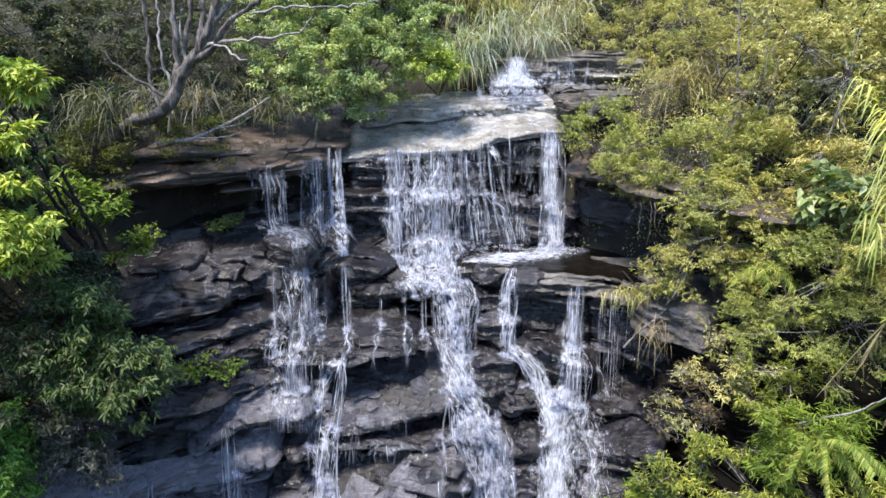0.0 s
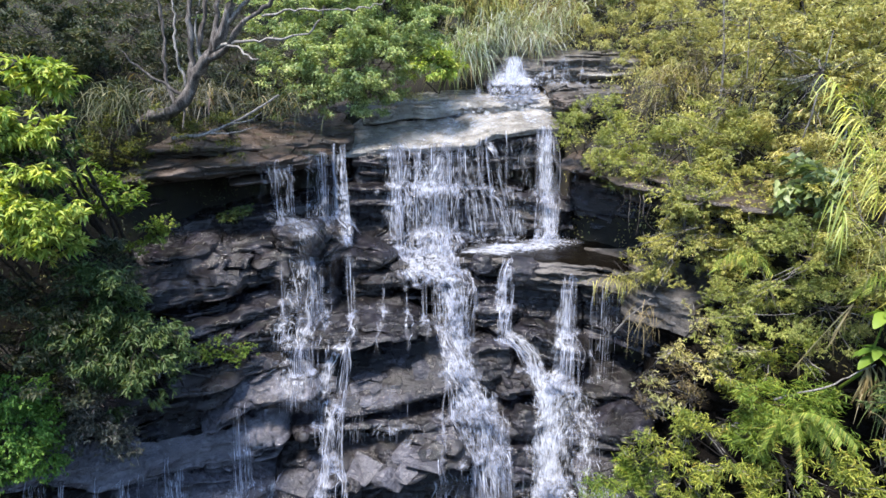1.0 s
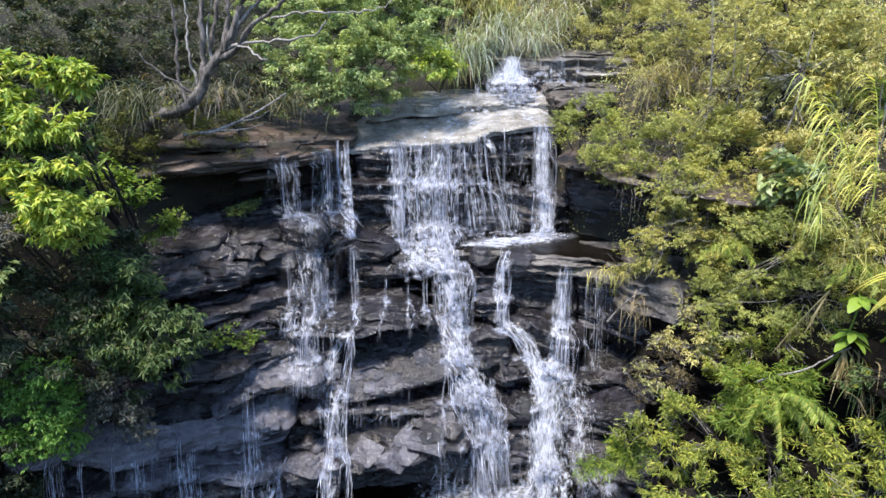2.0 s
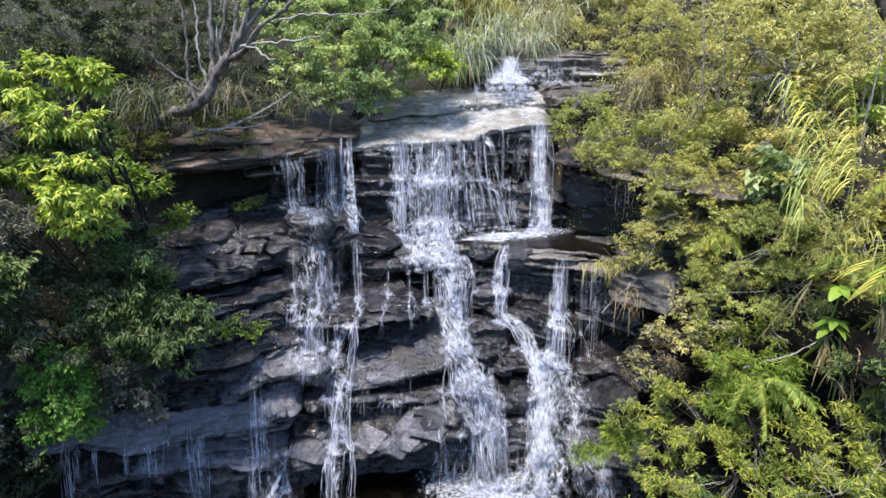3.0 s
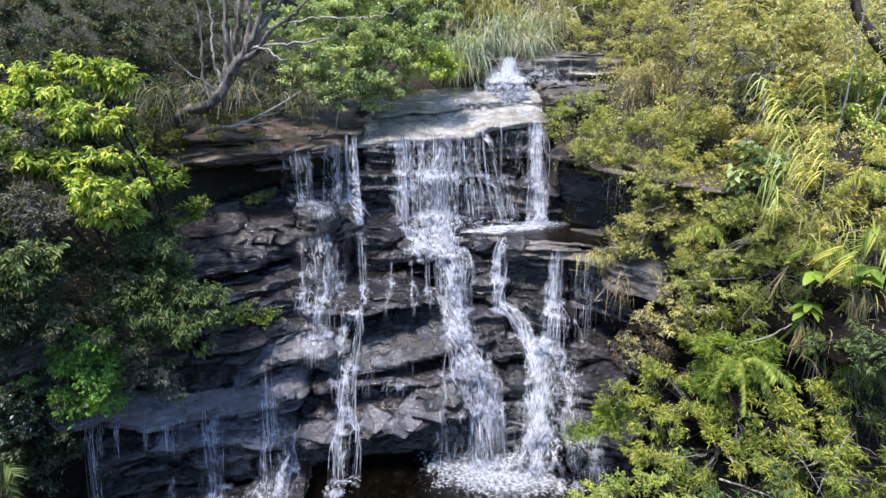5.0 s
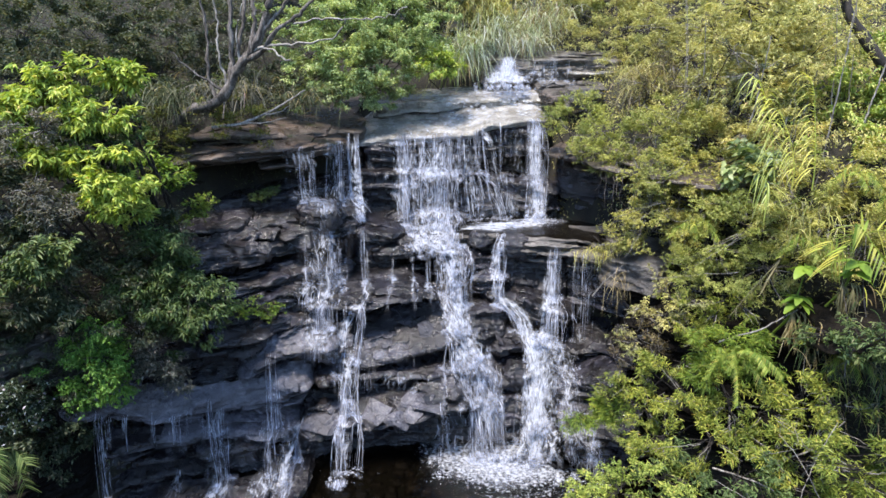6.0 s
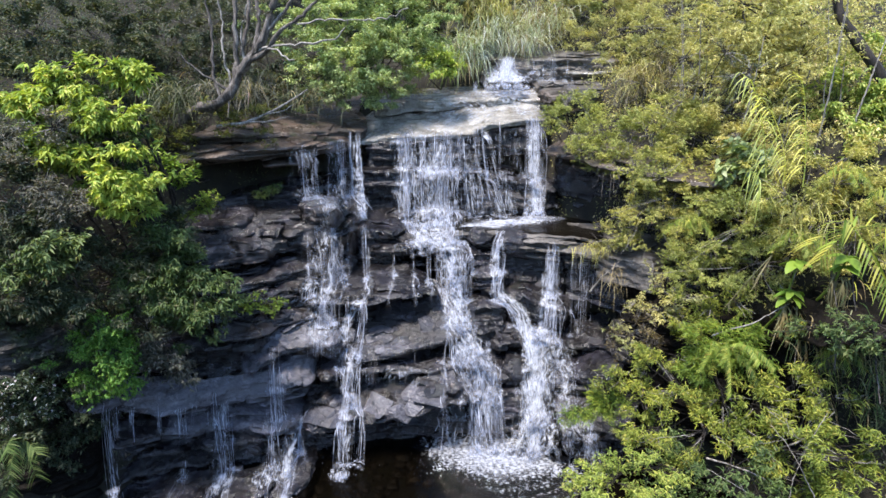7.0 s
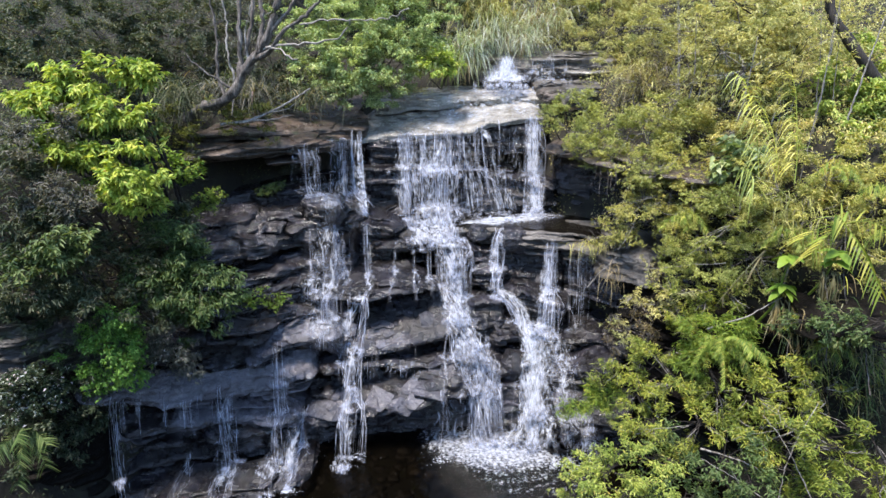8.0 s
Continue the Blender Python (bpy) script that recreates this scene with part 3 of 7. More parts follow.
ledge("low_chunk_c", [(-5.8, 9.7, 3.61), (-4.82, 10.1, 3.57), (-4.12, 10.45, 3.6)], 0.18, 1, 0.35, 0.4)
ledge("mid_slab_left", [(-5.0, 9.75, 2.65), (-4.7, 10.0, 2.85), (-4.14, 10.2, 3.1), (-3.34, 10.5, 3.3), (-2.64, 10.7, 3.19)], 0.3, 1.0, 0.5, 0.3)
ledge("mid_slab", [(-3.7, 10.7, 3.03), (-2.8, 10.6, 2.68), (-1.92, 10.7, 2.6), (-1.01, 10.8, 2.82), (0.05, 11, 2.97), (0.67, 11.2, 2.96)], 0.25, 2, 0.55, 0.3)
ledge("thin_lip", [(-3.39, 10.4, 2.27), (-2.07, 10.6, 2.28), (-1.02, 10.75, 2.29), (0.21, 10.9, 2.36), (1.15, 11.1, 2.15)], 0.2, 1.6, 0.2, 0.3)
ledge("right_mid", [(1.32, 11.5, 2.57), (2.45, 11.6, 2.6), (3.45, 11.8, 2.53), (4.34, 11.5, 2.54), (4.94, 10.4, 2.67)], 0.3, 1.6, 0.2, 0.3)
ledge("right_lower", [(0.21, 11, 2.1), (1, 11.1, 1.87), (2.11, 11.2, 1.92), (3.31, 10.9, 1.88), (4.61, 10.2, 2.48)], 0.5, 1.6, 0.15, 0.25)
ledge("crack_slab", [(-3.8, 9.85, 0.98), (-3.07, 9.95, 0.99), (-2.19, 10.05, 1.08), (-1.28, 9.95, 1.3), (-0.59, 9.85, 1.53), (0.19, 10.05, 1.71), (0.8, 10.25, 1.61)], 0.2, 1.8, 0.5, 0.55)
# left_face carries the palest slab tone, a painted sky sheen.
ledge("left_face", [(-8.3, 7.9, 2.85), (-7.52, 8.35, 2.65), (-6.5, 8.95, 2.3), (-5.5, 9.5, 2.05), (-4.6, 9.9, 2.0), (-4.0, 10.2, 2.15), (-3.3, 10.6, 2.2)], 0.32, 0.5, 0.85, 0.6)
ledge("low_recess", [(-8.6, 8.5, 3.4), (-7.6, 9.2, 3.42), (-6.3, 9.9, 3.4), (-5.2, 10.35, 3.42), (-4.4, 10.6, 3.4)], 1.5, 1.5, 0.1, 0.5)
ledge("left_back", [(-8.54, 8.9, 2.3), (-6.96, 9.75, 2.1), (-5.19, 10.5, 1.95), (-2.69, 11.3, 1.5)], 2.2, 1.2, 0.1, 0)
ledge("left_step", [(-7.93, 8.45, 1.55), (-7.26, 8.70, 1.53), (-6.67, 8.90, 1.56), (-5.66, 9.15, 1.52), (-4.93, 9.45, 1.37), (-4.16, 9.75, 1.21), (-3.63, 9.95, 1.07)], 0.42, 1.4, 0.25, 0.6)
ledge("left_base", [(-8.71, 8.70, 1.02), (-7.56, 9.10, 0.81), (-6.95, 9.30, 0.75), (-5.91, 9.55, 0.66), (-5.14, 9.85, 0.54), (-3.76, 10.30, 0.31), (-2.63, 10.90, -0.01)], 1.5, 1.2, 0.1, 0.15)
ledge("shore_slab", [(-7.91, 8.09, 0.12), (-6.44, 7.95, 0.12), (-5.13, 8.01, 0.12), (-4.52, 8.20, 0.12), (-3.91, 8.44, 0.12), (-3.32, 8.56, 0.12)], 0.22, 1.2, 0.03, -0.1)
ledge("base_chunk_a", [(-7.67, 8.2, 1.77), (-6.88, 8.7, 1.61), (-6.11, 9.1, 1.44)], 0.2, 0.8, 0.2, 0.3)
ledge("base_chunk_b", [(-6.11, 9, 1.16), (-5.13, 9.4, 1), (-4.23, 9.75, 0.83)], 0.22, 0.8, 0.2, 0.3)
ledge("base_chunk_c", [(-7.90, 8.75, 0.63), (-6.85, 9.00, 0.51), (-5.83, 9.25, 0.37)], 0.16, 0.7, 0.2, 0.2)
ledge("low_wall", [(-4.3, 10.25, 0.62), (-2.4, 10.7, 0.85), (-0.43, 10.85, 1.15), (1.0, 10.85, 1.3)], 1.9, 1.5, 0.1, 0.1)
ledge("low_right", [(0.52, 10.7, 1.33), (1.78, 10.9, 1.39), (2.97, 10.5, 1.25), (4.1, 10.1, 1.19), (4.83, 9.6, 1.35)], 1.6, 1.5, 0.2, 0)
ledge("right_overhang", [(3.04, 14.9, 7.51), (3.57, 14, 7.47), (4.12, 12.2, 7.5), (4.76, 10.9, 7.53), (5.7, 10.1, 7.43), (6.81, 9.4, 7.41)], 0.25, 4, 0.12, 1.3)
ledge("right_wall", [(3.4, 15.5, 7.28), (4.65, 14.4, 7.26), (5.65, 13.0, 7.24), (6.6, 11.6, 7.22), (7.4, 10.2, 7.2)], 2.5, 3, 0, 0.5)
ledge("right_tan", [(3.3, 13.0, 4.75), (4.1, 12.5, 4.8), (4.9, 11.75, 4.8), (5.73, 11.0, 4.85), (6.35, 10.3, 4.86)], 1.3, 1, 0.1, 0.1)
ledge("tan_slope", [(4.1, 11.85, 5.1), (4.8, 11.3, 5.15), (5.5, 10.7, 5.2)], 0.65, 0.9, 0.3, -0.25)
ledge("gap_right", [(1.9, 13.0, 4.85), (2.7, 12.95, 4.82), (3.6, 12.75, 4.8)], 1.6, 1.0, 0.1, 0.1)
# Its near-black colour is painted shade of the plants above.
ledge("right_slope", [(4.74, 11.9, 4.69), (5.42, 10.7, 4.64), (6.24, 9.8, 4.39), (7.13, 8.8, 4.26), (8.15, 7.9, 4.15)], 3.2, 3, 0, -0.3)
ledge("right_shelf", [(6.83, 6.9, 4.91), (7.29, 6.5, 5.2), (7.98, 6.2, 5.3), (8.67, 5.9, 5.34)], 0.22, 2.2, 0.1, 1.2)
ledge("upper_step", [(1.21, 19.1, 10.14), (1.9, 18.85, 10.22), (3.01, 18.7, 10.14), (4.26, 18.4, 10.18), (5.02, 18.2, 10.18), (6, 17.8, 10.1)], 1.1, 2.5, 0.2, 0.2)
ledge("upper_thin", [(4.11, 18, 9.72), (4.76, 17.8, 9.73), (5.59, 17.6, 9.73)], 0.14, 1.2, 0.05, 0.3)
ledge("upper_low", [(3.2, 17, 9.19), (4.26, 17.1, 9.24), (5.54, 16.9, 9.23), (5.91, 16.2, 9.12)], 0.6, 1.6, 0.15, 0.1)
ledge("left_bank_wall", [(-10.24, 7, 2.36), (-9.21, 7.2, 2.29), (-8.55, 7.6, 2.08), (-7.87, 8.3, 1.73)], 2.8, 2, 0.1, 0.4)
ledge("apron", [(-2.25, 16.3, 8.68), (-1.62, 16.5, 8.74), (-0.99, 17, 8.85), (-0.22, 16.9, 8.84), (0.65, 17.4, 8.95), (1.6, 17.1, 8.89), (2.5, 17.5, 9.02), (3.11, 17, 8.97), (3.85, 16.9, 9.09)], 0.35, 1.8, 0.13, 0.05)
ledge("apron_step", [(-1.02, 17.8, 8.96), (0.07, 18, 9.05), (0.68, 18.4, 9.13), (1.68, 18.2, 9.1)], 0.3, 1.4, 0.12, 0.1)
ledge("left_far_rock", [(-9.35, 7, 5.08), (-8.63, 7.2, 4.96), (-8.18, 7.7, 4.88), (-7.6, 8.3, 4.74)], 1.2, 2, 0.1, 0.2)
ledge("foot_slab", [(-4.6, 8.65, -0.02), (-4.1, 8.75, 0.06), (-3.6, 8.9, 0.06), (-3.2, 9.15, 0.0)], 0.4, 0.9, 0.08, 0.0)
ledge("gap_back", [(0.3, 13.0, 4.75), (1.2, 13.15, 4.72), (2.3, 13.0, 4.7)], 1.7, 1.2, 0.1, 0.1)
ledge("gap_mid", [(0.7, 12.6, 4.25), (1.3, 12.75, 4.3), (1.9, 12.7, 4.2)], 0.5, 1.0, 0.2, 0.2)
ledge("gap_low", [(0.5, 11.9, 3.35), (1.1, 12.0, 3.45), (1.9, 12.2, 3.4)], 1.3, 1.0, 0.15, 0.1)
ledge("thread_back", [(-2.7, 13.1, 5.5), (-1.9, 13.25, 5.42), (-1.2, 13.2, 5.3)], 1.7, 1.2, 0.15, 0.15)


def shard_mesh(size, mat, seed):
    """A broken angular slab: the hull of a few corners, with slightly worn edges."""
    rng = np.random.default_rng(seed)
    bm = bmesh.new()
    for _ in range(13):
        c = rng.uniform(-1, 1, 3)
        c /= max(np.abs(c).max(), 0.2)
        bm.verts.new(c * rng.uniform(0.75, 1.0) * np.array(size))
    bmesh.ops.convex_hull(bm, input=bm.verts)
    bmesh.ops.delete(bm, geom=[v for v in bm.verts if not v.link_faces], context="VERTS")
    bmesh.ops.dissolve_limit(bm, angle_limit=0.25, verts=bm.verts, edges=bm.edges)
    bmesh.ops.bevel(bm, geom=list(bm.edges), offset=min(size) * 0.07, segments=1, affect="EDGES", profile=0.6)
    bmesh.ops.triangulate(bm, faces=bm.faces)
    me = bpy.data.meshes.new("rock_shard")
    bm.to_mesh(me)
    v, f = np.array([x.co[:] for x in bm.verts]), np.array([[w.index for w in t.verts] for t in bm.faces])
    bm.free()
    me.materials.append(mat)
    return me, v, f


def shards(pts, slope, depth, count, mat, seed, big=0.28):
    """Broken slabs lying along a ledge, tilted with its top."""
    rng = np.random.default_rng(seed)
    p = np.array(pts, float)
    run = np.concatenate([[0], np.cumsum(np.hypot(np.diff(p[:, 0]), np.diff(p[:, 1])))])
    for k in range(count):
        q = rng.uniform(0, run[-1])
        c = np.array([np.interp(q, run, p[:, i]) for i in range(3)])
        back = rng.uniform(0.05, depth)
        w = big * rng.uniform(0.45, 1.15)
        me, v, f = shard_mesh((w, w * rng.uniform(0.5, 0.9), w * rng.uniform(0.2, 0.4)), mat, seed * 100 + k)
        m = pose(c[0], c[1] + back, c[2] + slope * back + 0.03, math.degrees(math.atan(slope)) + rng.normal(0, 9), rng.normal(0, 9), rng.uniform(-35, 35))
        ob = part("rock_shard", me, face)
        ob.matrix_basis = m
        mat4 = np.array(m)
        ROCK.append((v @ mat4[:3, :3].T + mat4[:3, 3], f))


shards([(-3.3, 10.0, 1.08), (-2.19, 10.1, 1.16), (-1.28, 10.0, 1.38), (-0.59, 9.9, 1.6), (0.19, 10.1, 1.78)], 0.5, 0.75, 14, rock_slab, 21, 0.46)
shards([(-3.3, 10.0, 1.08), (-2.19, 10.1, 1.16), (-1.28, 10.0, 1.38), (-0.59, 9.9, 1.6), (0.19, 10.1, 1.78)], 0.5, 0.75, 20, rock_grey, 30, 0.42)
shards([(-6.6, 10.5, 5.3), (-5.0, 11.35, 5.38), (-3.7, 12.25, 5.5), (-2.4, 13.0, 5.7)], 0.5, 0.9, 40, rock_grey, 22, 0.40)
shards([(-2.2, 12.8, 4.8), (-1.3, 12.95, 4.97), (-0.3, 12.8, 5.0)], 0.25, 0.6, 10, rock_grey, 23)
shards([(-3.6, 11.2, 4.08), (-1.9, 11.15, 4.08), (-0.6, 11.45, 4.18)], 0.15, 0.7, 16, rock_wet, 24)
shards([(-3.6, 10.75, 3.05), (-1.9, 10.75, 2.63), (-0.2, 11.0, 2.95)], 0.55, 0.8, 14, rock_slab, 25, 0.36)
shards([(1.3, 11.55, 2.6), (2.5, 11.65, 2.63), (3.5, 11.85, 2.56), (4.4, 11.5, 2.56)], 0.2, 0.5, 12, rock_grey, 26)
shards([(-6.2, 10.0, 4.05), (-5.0, 10.65, 4.22), (-3.7, 11.35, 4.34)], 0.2, 0.7, 18, rock_wet, 27)
shards([(3.3, 17.1, 9.22), (4.3, 17.2, 9.27), (5.5, 17.0, 9.26)], 0.15, 0.6, 12, rock_pale, 28)
shards([(-4.3, 10.2, 2.9), (-3.4, 10.5, 3.3), (-2.7, 10.7, 3.2)], 0.5, 0.6, 8, rock_slab, 29)


def boulder(at, size, mat, seed, label):
    bm = bmesh.new()
    bmesh.ops.create_icosphere(bm, subdivisions=5, radius=1)
    v = np.array([x.co[:] for x in bm.verts])
    r = 1 + 0.22 * fbm(v * 1.2 + seed, 3) + 0.05 * fbm(v * (2, 2, 9) + seed, 2)
    v = np.sign(v) * np.abs(v) ** 0.8 * r[:, None] * np.array(size)
    for x, c in zip(bm.verts, v):
        x.co = c
    ROCK.append((v + np.array(at), np.array([[w.index for w in f.verts] for f in bm.faces])))
    for f in bm.faces:
        f.smooth = True
    me = bpy.data.meshes.new("boulder")
    bm.to_mesh(me)
    bm.free()
    me.materials.append(mat)
    ob = new("boulder", me)
    ob.location = at
    return tagged(ob, label, "boulder", "boulders in the falls")


boulder((-3.4, 12.75, 6.05), (0.62, 0.6, 0.42), rock_wet, 3, "rounded wet boulder below the thin fall")
boulder((2.0, 11.4, 1.95), (0.4, 0.4, 0.35), rock_wet, 19, "black wet boulder between two streams")
boulder((3.1, 10.15, 0.55), (0.5, 0.5, 0.45), rock_wet, 33, "dark boulder at the foot of the fall")
boulder((2.2, 18.5, 9.12), (0.8, 0.35, 0.5), rock_wet, 47, "wet boulder under the small top fall")
boulder((3.6, 16.6, 9.0), (0.5, 0.4, 0.25), rock_cap, 51, "mossy boulder beside the top ledge")
boulder((4.4, 16.2, 8.95), (0.6, 0.5, 0.3), rock_moss, 57, "mossy boulder at the edge of the top ledge")
boulder((-5.75, 9.85, 4.05), (0.07, 0.06, 0.11), rock_top, 63, "small pale stone lodged in the dark rock")
boulder((1.96, 13.05, 5.12), (0.5, 0.36, 0.30), rock_grey, 71, "rounded wet rock at the lip of the ledge pool")
boulder((1.04, 13.50, 5.15), (0.36, 0.30, 0.24), rock_wet, 83, "small wet rock between two streams")
boulder((4.77, 11.95, 5.36), (0.42, 0.34, 0.20), rock_pale, 87, "pale rock under the overhanging grass")
boulder((3.9, 9.9, 0.35), (0.5, 0.5, 0.35), rock_wet, 41, "wet boulder at the edge of the pool")


# ---- pools ----
def sheet(name, x0, x1, y0, y1, z, mat, label, nx=60, ny=60, lip=0.0):
    """A water surface; with a lip, its front edge runs on a slant and curls down over the rock."""
    x, y = [a.ravel() for a in np.meshgrid(np.linspace(x0, x1, nx), np.linspace(y0, y1, ny), indexing="ij")]
    zz = z + 0.012 * fbm(np.stack([x * 2.2, y * 3, x * 0], 1), 2)
    if lip:
        back = (y - y0) / (y1 - y0)
        y = y + lip * (x - x0) * (1 - back)
        zz = zz - 0.10 * np.exp(-back / 0.03) - 0.14 * np.exp(-(x - x0) / 0.14)
    ob = new(name, mesh_of(name, np.stack([x, y, zz], 1), grid_faces(nx, ny), mat, True))
    ob.visible_shadow = False
    return tagged(ob, label, "water", kind="structure")


sheet("pool_water", -24, 24, -16, 12.2, 0.0, pool_water, "dark clear plunge pool with brown stony bed", 220, 130)
sheet("ledge_pool_water", 0.3, 6.6, 13.68, 16.6, 5.37, pool_water, "shallow dark pool on the middle ledge", 90, 90, -0.345)


def pebbles():
    rng = np.random.default_rng(12)
    base = [(-1, -1, -.6), (1, -1, -.6), (1.1, 1, -.6), (-1, 1.1, -.6), (-.6, -.6, .6), (.7, -.6, .6), (.6, .6, .5), (-.6, .7, .6)]
    quads = np.array([(0, 3, 2, 1), (4, 5, 6, 7), (0, 1, 5, 4), (1, 2, 6, 5), (2, 3, 7, 6), (3, 0, 4, 7)])
    pieces = []
    for _ in range(700):
        x, y = rng.uniform(-7, 5), rng.uniform(4.5, 10.5)
        s = rng.uniform(0.05, 0.2) * np.array([1, 0.8, 0.5])
        a = rng.uniform(0, 6.28)
        b = np.array(base) * rng.uniform(0.8, 1.2, (8, 1)) * s
        b = np.stack([b[:, 0] * math.cos(a) - b[:, 1] * math.sin(a), b[:, 0] * math.sin(a) + b[:, 1] * math.cos(a), b[:, 2]], 1)
        pieces.append((b + (x, y, -0.40 + s[2] * 0.5), quads))
    v, f = joined(pieces)
    m = rock_material("brown_stream_stones", (0.008, 0.006, 0.003), (0.025, 0.017, 0.008), (0.10, 0.07, 0.035), (0.014, 0.010, 0.005), 0.4, 0.7)
    tagged(new("stream_stones", mesh_of("stream_stones", v, f, m, True)), "brown stones on the bed of the pool", "stones", kind="stuff")


pebbles()


# ---- falling water ----
def rock_tree():
    """One search tree over all the rock, so that water runs on it."""
    vs, fs, base = [], [], 0
    for v, f in ROCK:
        vs.append(v)
        fs += (f + base).tolist()
        base += len(v)
    return BVHTree.FromPolygons(np.concatenate(vs).tolist(), fs)


tree = rock_tree()


def on_rock(x, y, z, free):
    """Depths at which water that falls along x, y, z clears the rock; it never falls back under a lip."""
    out, last = np.empty(len(x)), None
    for i in range(len(x)):
        hit = tree.ray_cast((x[i], y[i] - 0.8, z[i]), (0, 1, 0), 0.8 + free)[0]
        d = hit.y - 0.03 if hit else y[i] + free
        out[i] = last = d if last is None else min(d, last)
    out[1:-1] = (out[:-2] + 2 * out[1:-1] + out[2:]) / 4
    return out


def veil_mesh(name, path, mat, seed):
    """A see-through sheet along a path of (x, y, z, width), laid on the rock."""
    p = np.array(path, float)
    s = np.concatenate([[0], np.cumsum(np.linalg.norm(np.diff(p[:, :3], axis=0), axis=1))])
    n, cols = max(8, int(s[-1] / 0.05)), 13
    q = np.linspace(0, s[-1], n)
    c = np.stack([np.interp(q, s, p[:, i]) for i in range(4)], 1)
    o = np.linspace(-0.5, 0.5, cols)
    v = np.empty((n, cols, 3))
    v[..., 0] = c[:, :1] + o * c[:, 3:] * 1.05
    v[..., 1] = np.stack([on_rock(v[:, j, 0], c[:, 1], c[:, 2], 0.25) for j in range(cols)], 1) - 0.02 * np.sin(o * 40 + seed)
    v[..., 2] = c[:, 2:3]
    uv = np.stack([v[..., 0] + seed, np.repeat(q[:, None], cols, 1)], 2)
    fade = np.clip(np.minimum(np.linspace(0.3, 5, n), np.linspace(4, 0.3, n)), 0, 1)
    e = np.stack([np.repeat((o + 0.5)[None], n, 0), np.repeat(fade[:, None], cols, 1)], 2)
    return mesh_of(name, v.reshape(-1, 3), grid_faces(n, cols), mat, True, uv.reshape(-1, 2), e.reshape(-1, 2))


def draped_mesh(name, path, density, mat, seed):
    """White water laid over the rock along a path of (x, y, z, width): thick on the steps, streaked where it drops."""
    p = np.array(path, float)
    s = np.concatenate([[0], np.cumsum(np.linalg.norm(np.diff(p[:, :3], axis=0), axis=1))])
    n, cols = max(10, int(s[-1] / 0.035)), max(5, int(p[:, 3].max() / 0.04))
    q = np.linspace(0, s[-1], n)
    c = np.stack([np.interp(q, s, p[:, i]) for i in range(4)], 1)
    for _ in range(6):
        c[1:-1] = (c[:-2] + 2 * c[1:-1] + c[2:]) / 4
    o = np.linspace(-0.5, 0.5, cols)
    wob = 0.16 * pnoise(np.stack([q * 1.5, q * 0 + seed, q * 0], 1))
    swell = 1.12 + 0.45 * pnoise(np.stack([q * 2.1, q * 0 - seed, q * 0], 1))
    v = np.empty((n, cols, 3))
    v[..., 0] = c[:, :1] + (o[None] * swell[:, None] + wob[:, None]) * c[:, 3:]
    v[..., 1], v[..., 2] = c[:, 1:2], c[:, 2:3]
    way = Vector((0, 1, -0.42)).normalized()
    for i in range(n):
        for j in range(cols):
            x, y, z = v[i, j]
            hit = tree.ray_cast((x, y - 0.9, z + 0.378), way, 1.25)[0]
            d = (hit.y if hit else y + 0.1) - y
            d = min(max(d, -0.75), 0.12) - 0.035
            v[i, j, 1], v[i, j, 2] = y + d, z - 0.42 * d
    for _ in range(3):
        v[1:-1] = (v[:-2] + 2 * v[1:-1] + v[2:]) / 4
        v[:, 1:-1, 1:] = (v[:, :-2, 1:] + 2 * v[:, 1:-1, 1:] + v[:, 2:, 1:]) / 4
    d = np.gradient(v, axis=0)
    flat = np.abs(d[..., 1]) / (np.linalg.norm(d, axis=2) + 1e-6)
    flat[1:-1] = (flat[:-2] + flat[1:-1] + flat[2:]) / 3
    lump = pnoise(np.stack([v[..., 0].ravel() * 5, v[..., 1].ravel() * 5 + seed, v[..., 2].ravel() * 4], 1)).reshape(n, cols)
    v[..., 1] -= 0.03 * (1 + lump) * (0.4 + flat)
    ends = np.clip(np.minimum(q / 0.12 + 0.55, (s[-1] - q) / 0.2), 0, 1)[:, None]
    wide = pnoise(np.stack([v[..., 0].ravel() * 3.2 + seed, v[..., 1].ravel() * 0, v[..., 2].ravel() * 1.5], 1)).reshape(n, cols)
    side = np.clip(1.08 - np.abs(2 * o[None] + 0.35 * wide) ** 2.2, 0, 1)
    thick = density * side * ends * (0.68 + 0.42 * flat) + (0.12 * lump + 0.34 * wide) * ends * side
    run = np.cumsum(np.concatenate([np.zeros((1, cols)), np.linalg.norm(np.diff(v, axis=0), axis=2)]), axis=0)
    uv = np.stack([o[None] * p[:, 3].mean() + 0 * run + seed * 1.7, run + seed], 2)
    e = np.stack([flat, np.clip(thick, 0, 1)], 2)
    return mesh_of(name, v.reshape(-1, 3), grid_faces(n, cols), mat, True, uv.reshape(-1, 2), e.reshape(-1, 2))


LANDINGS, POOL_HITS = [], []


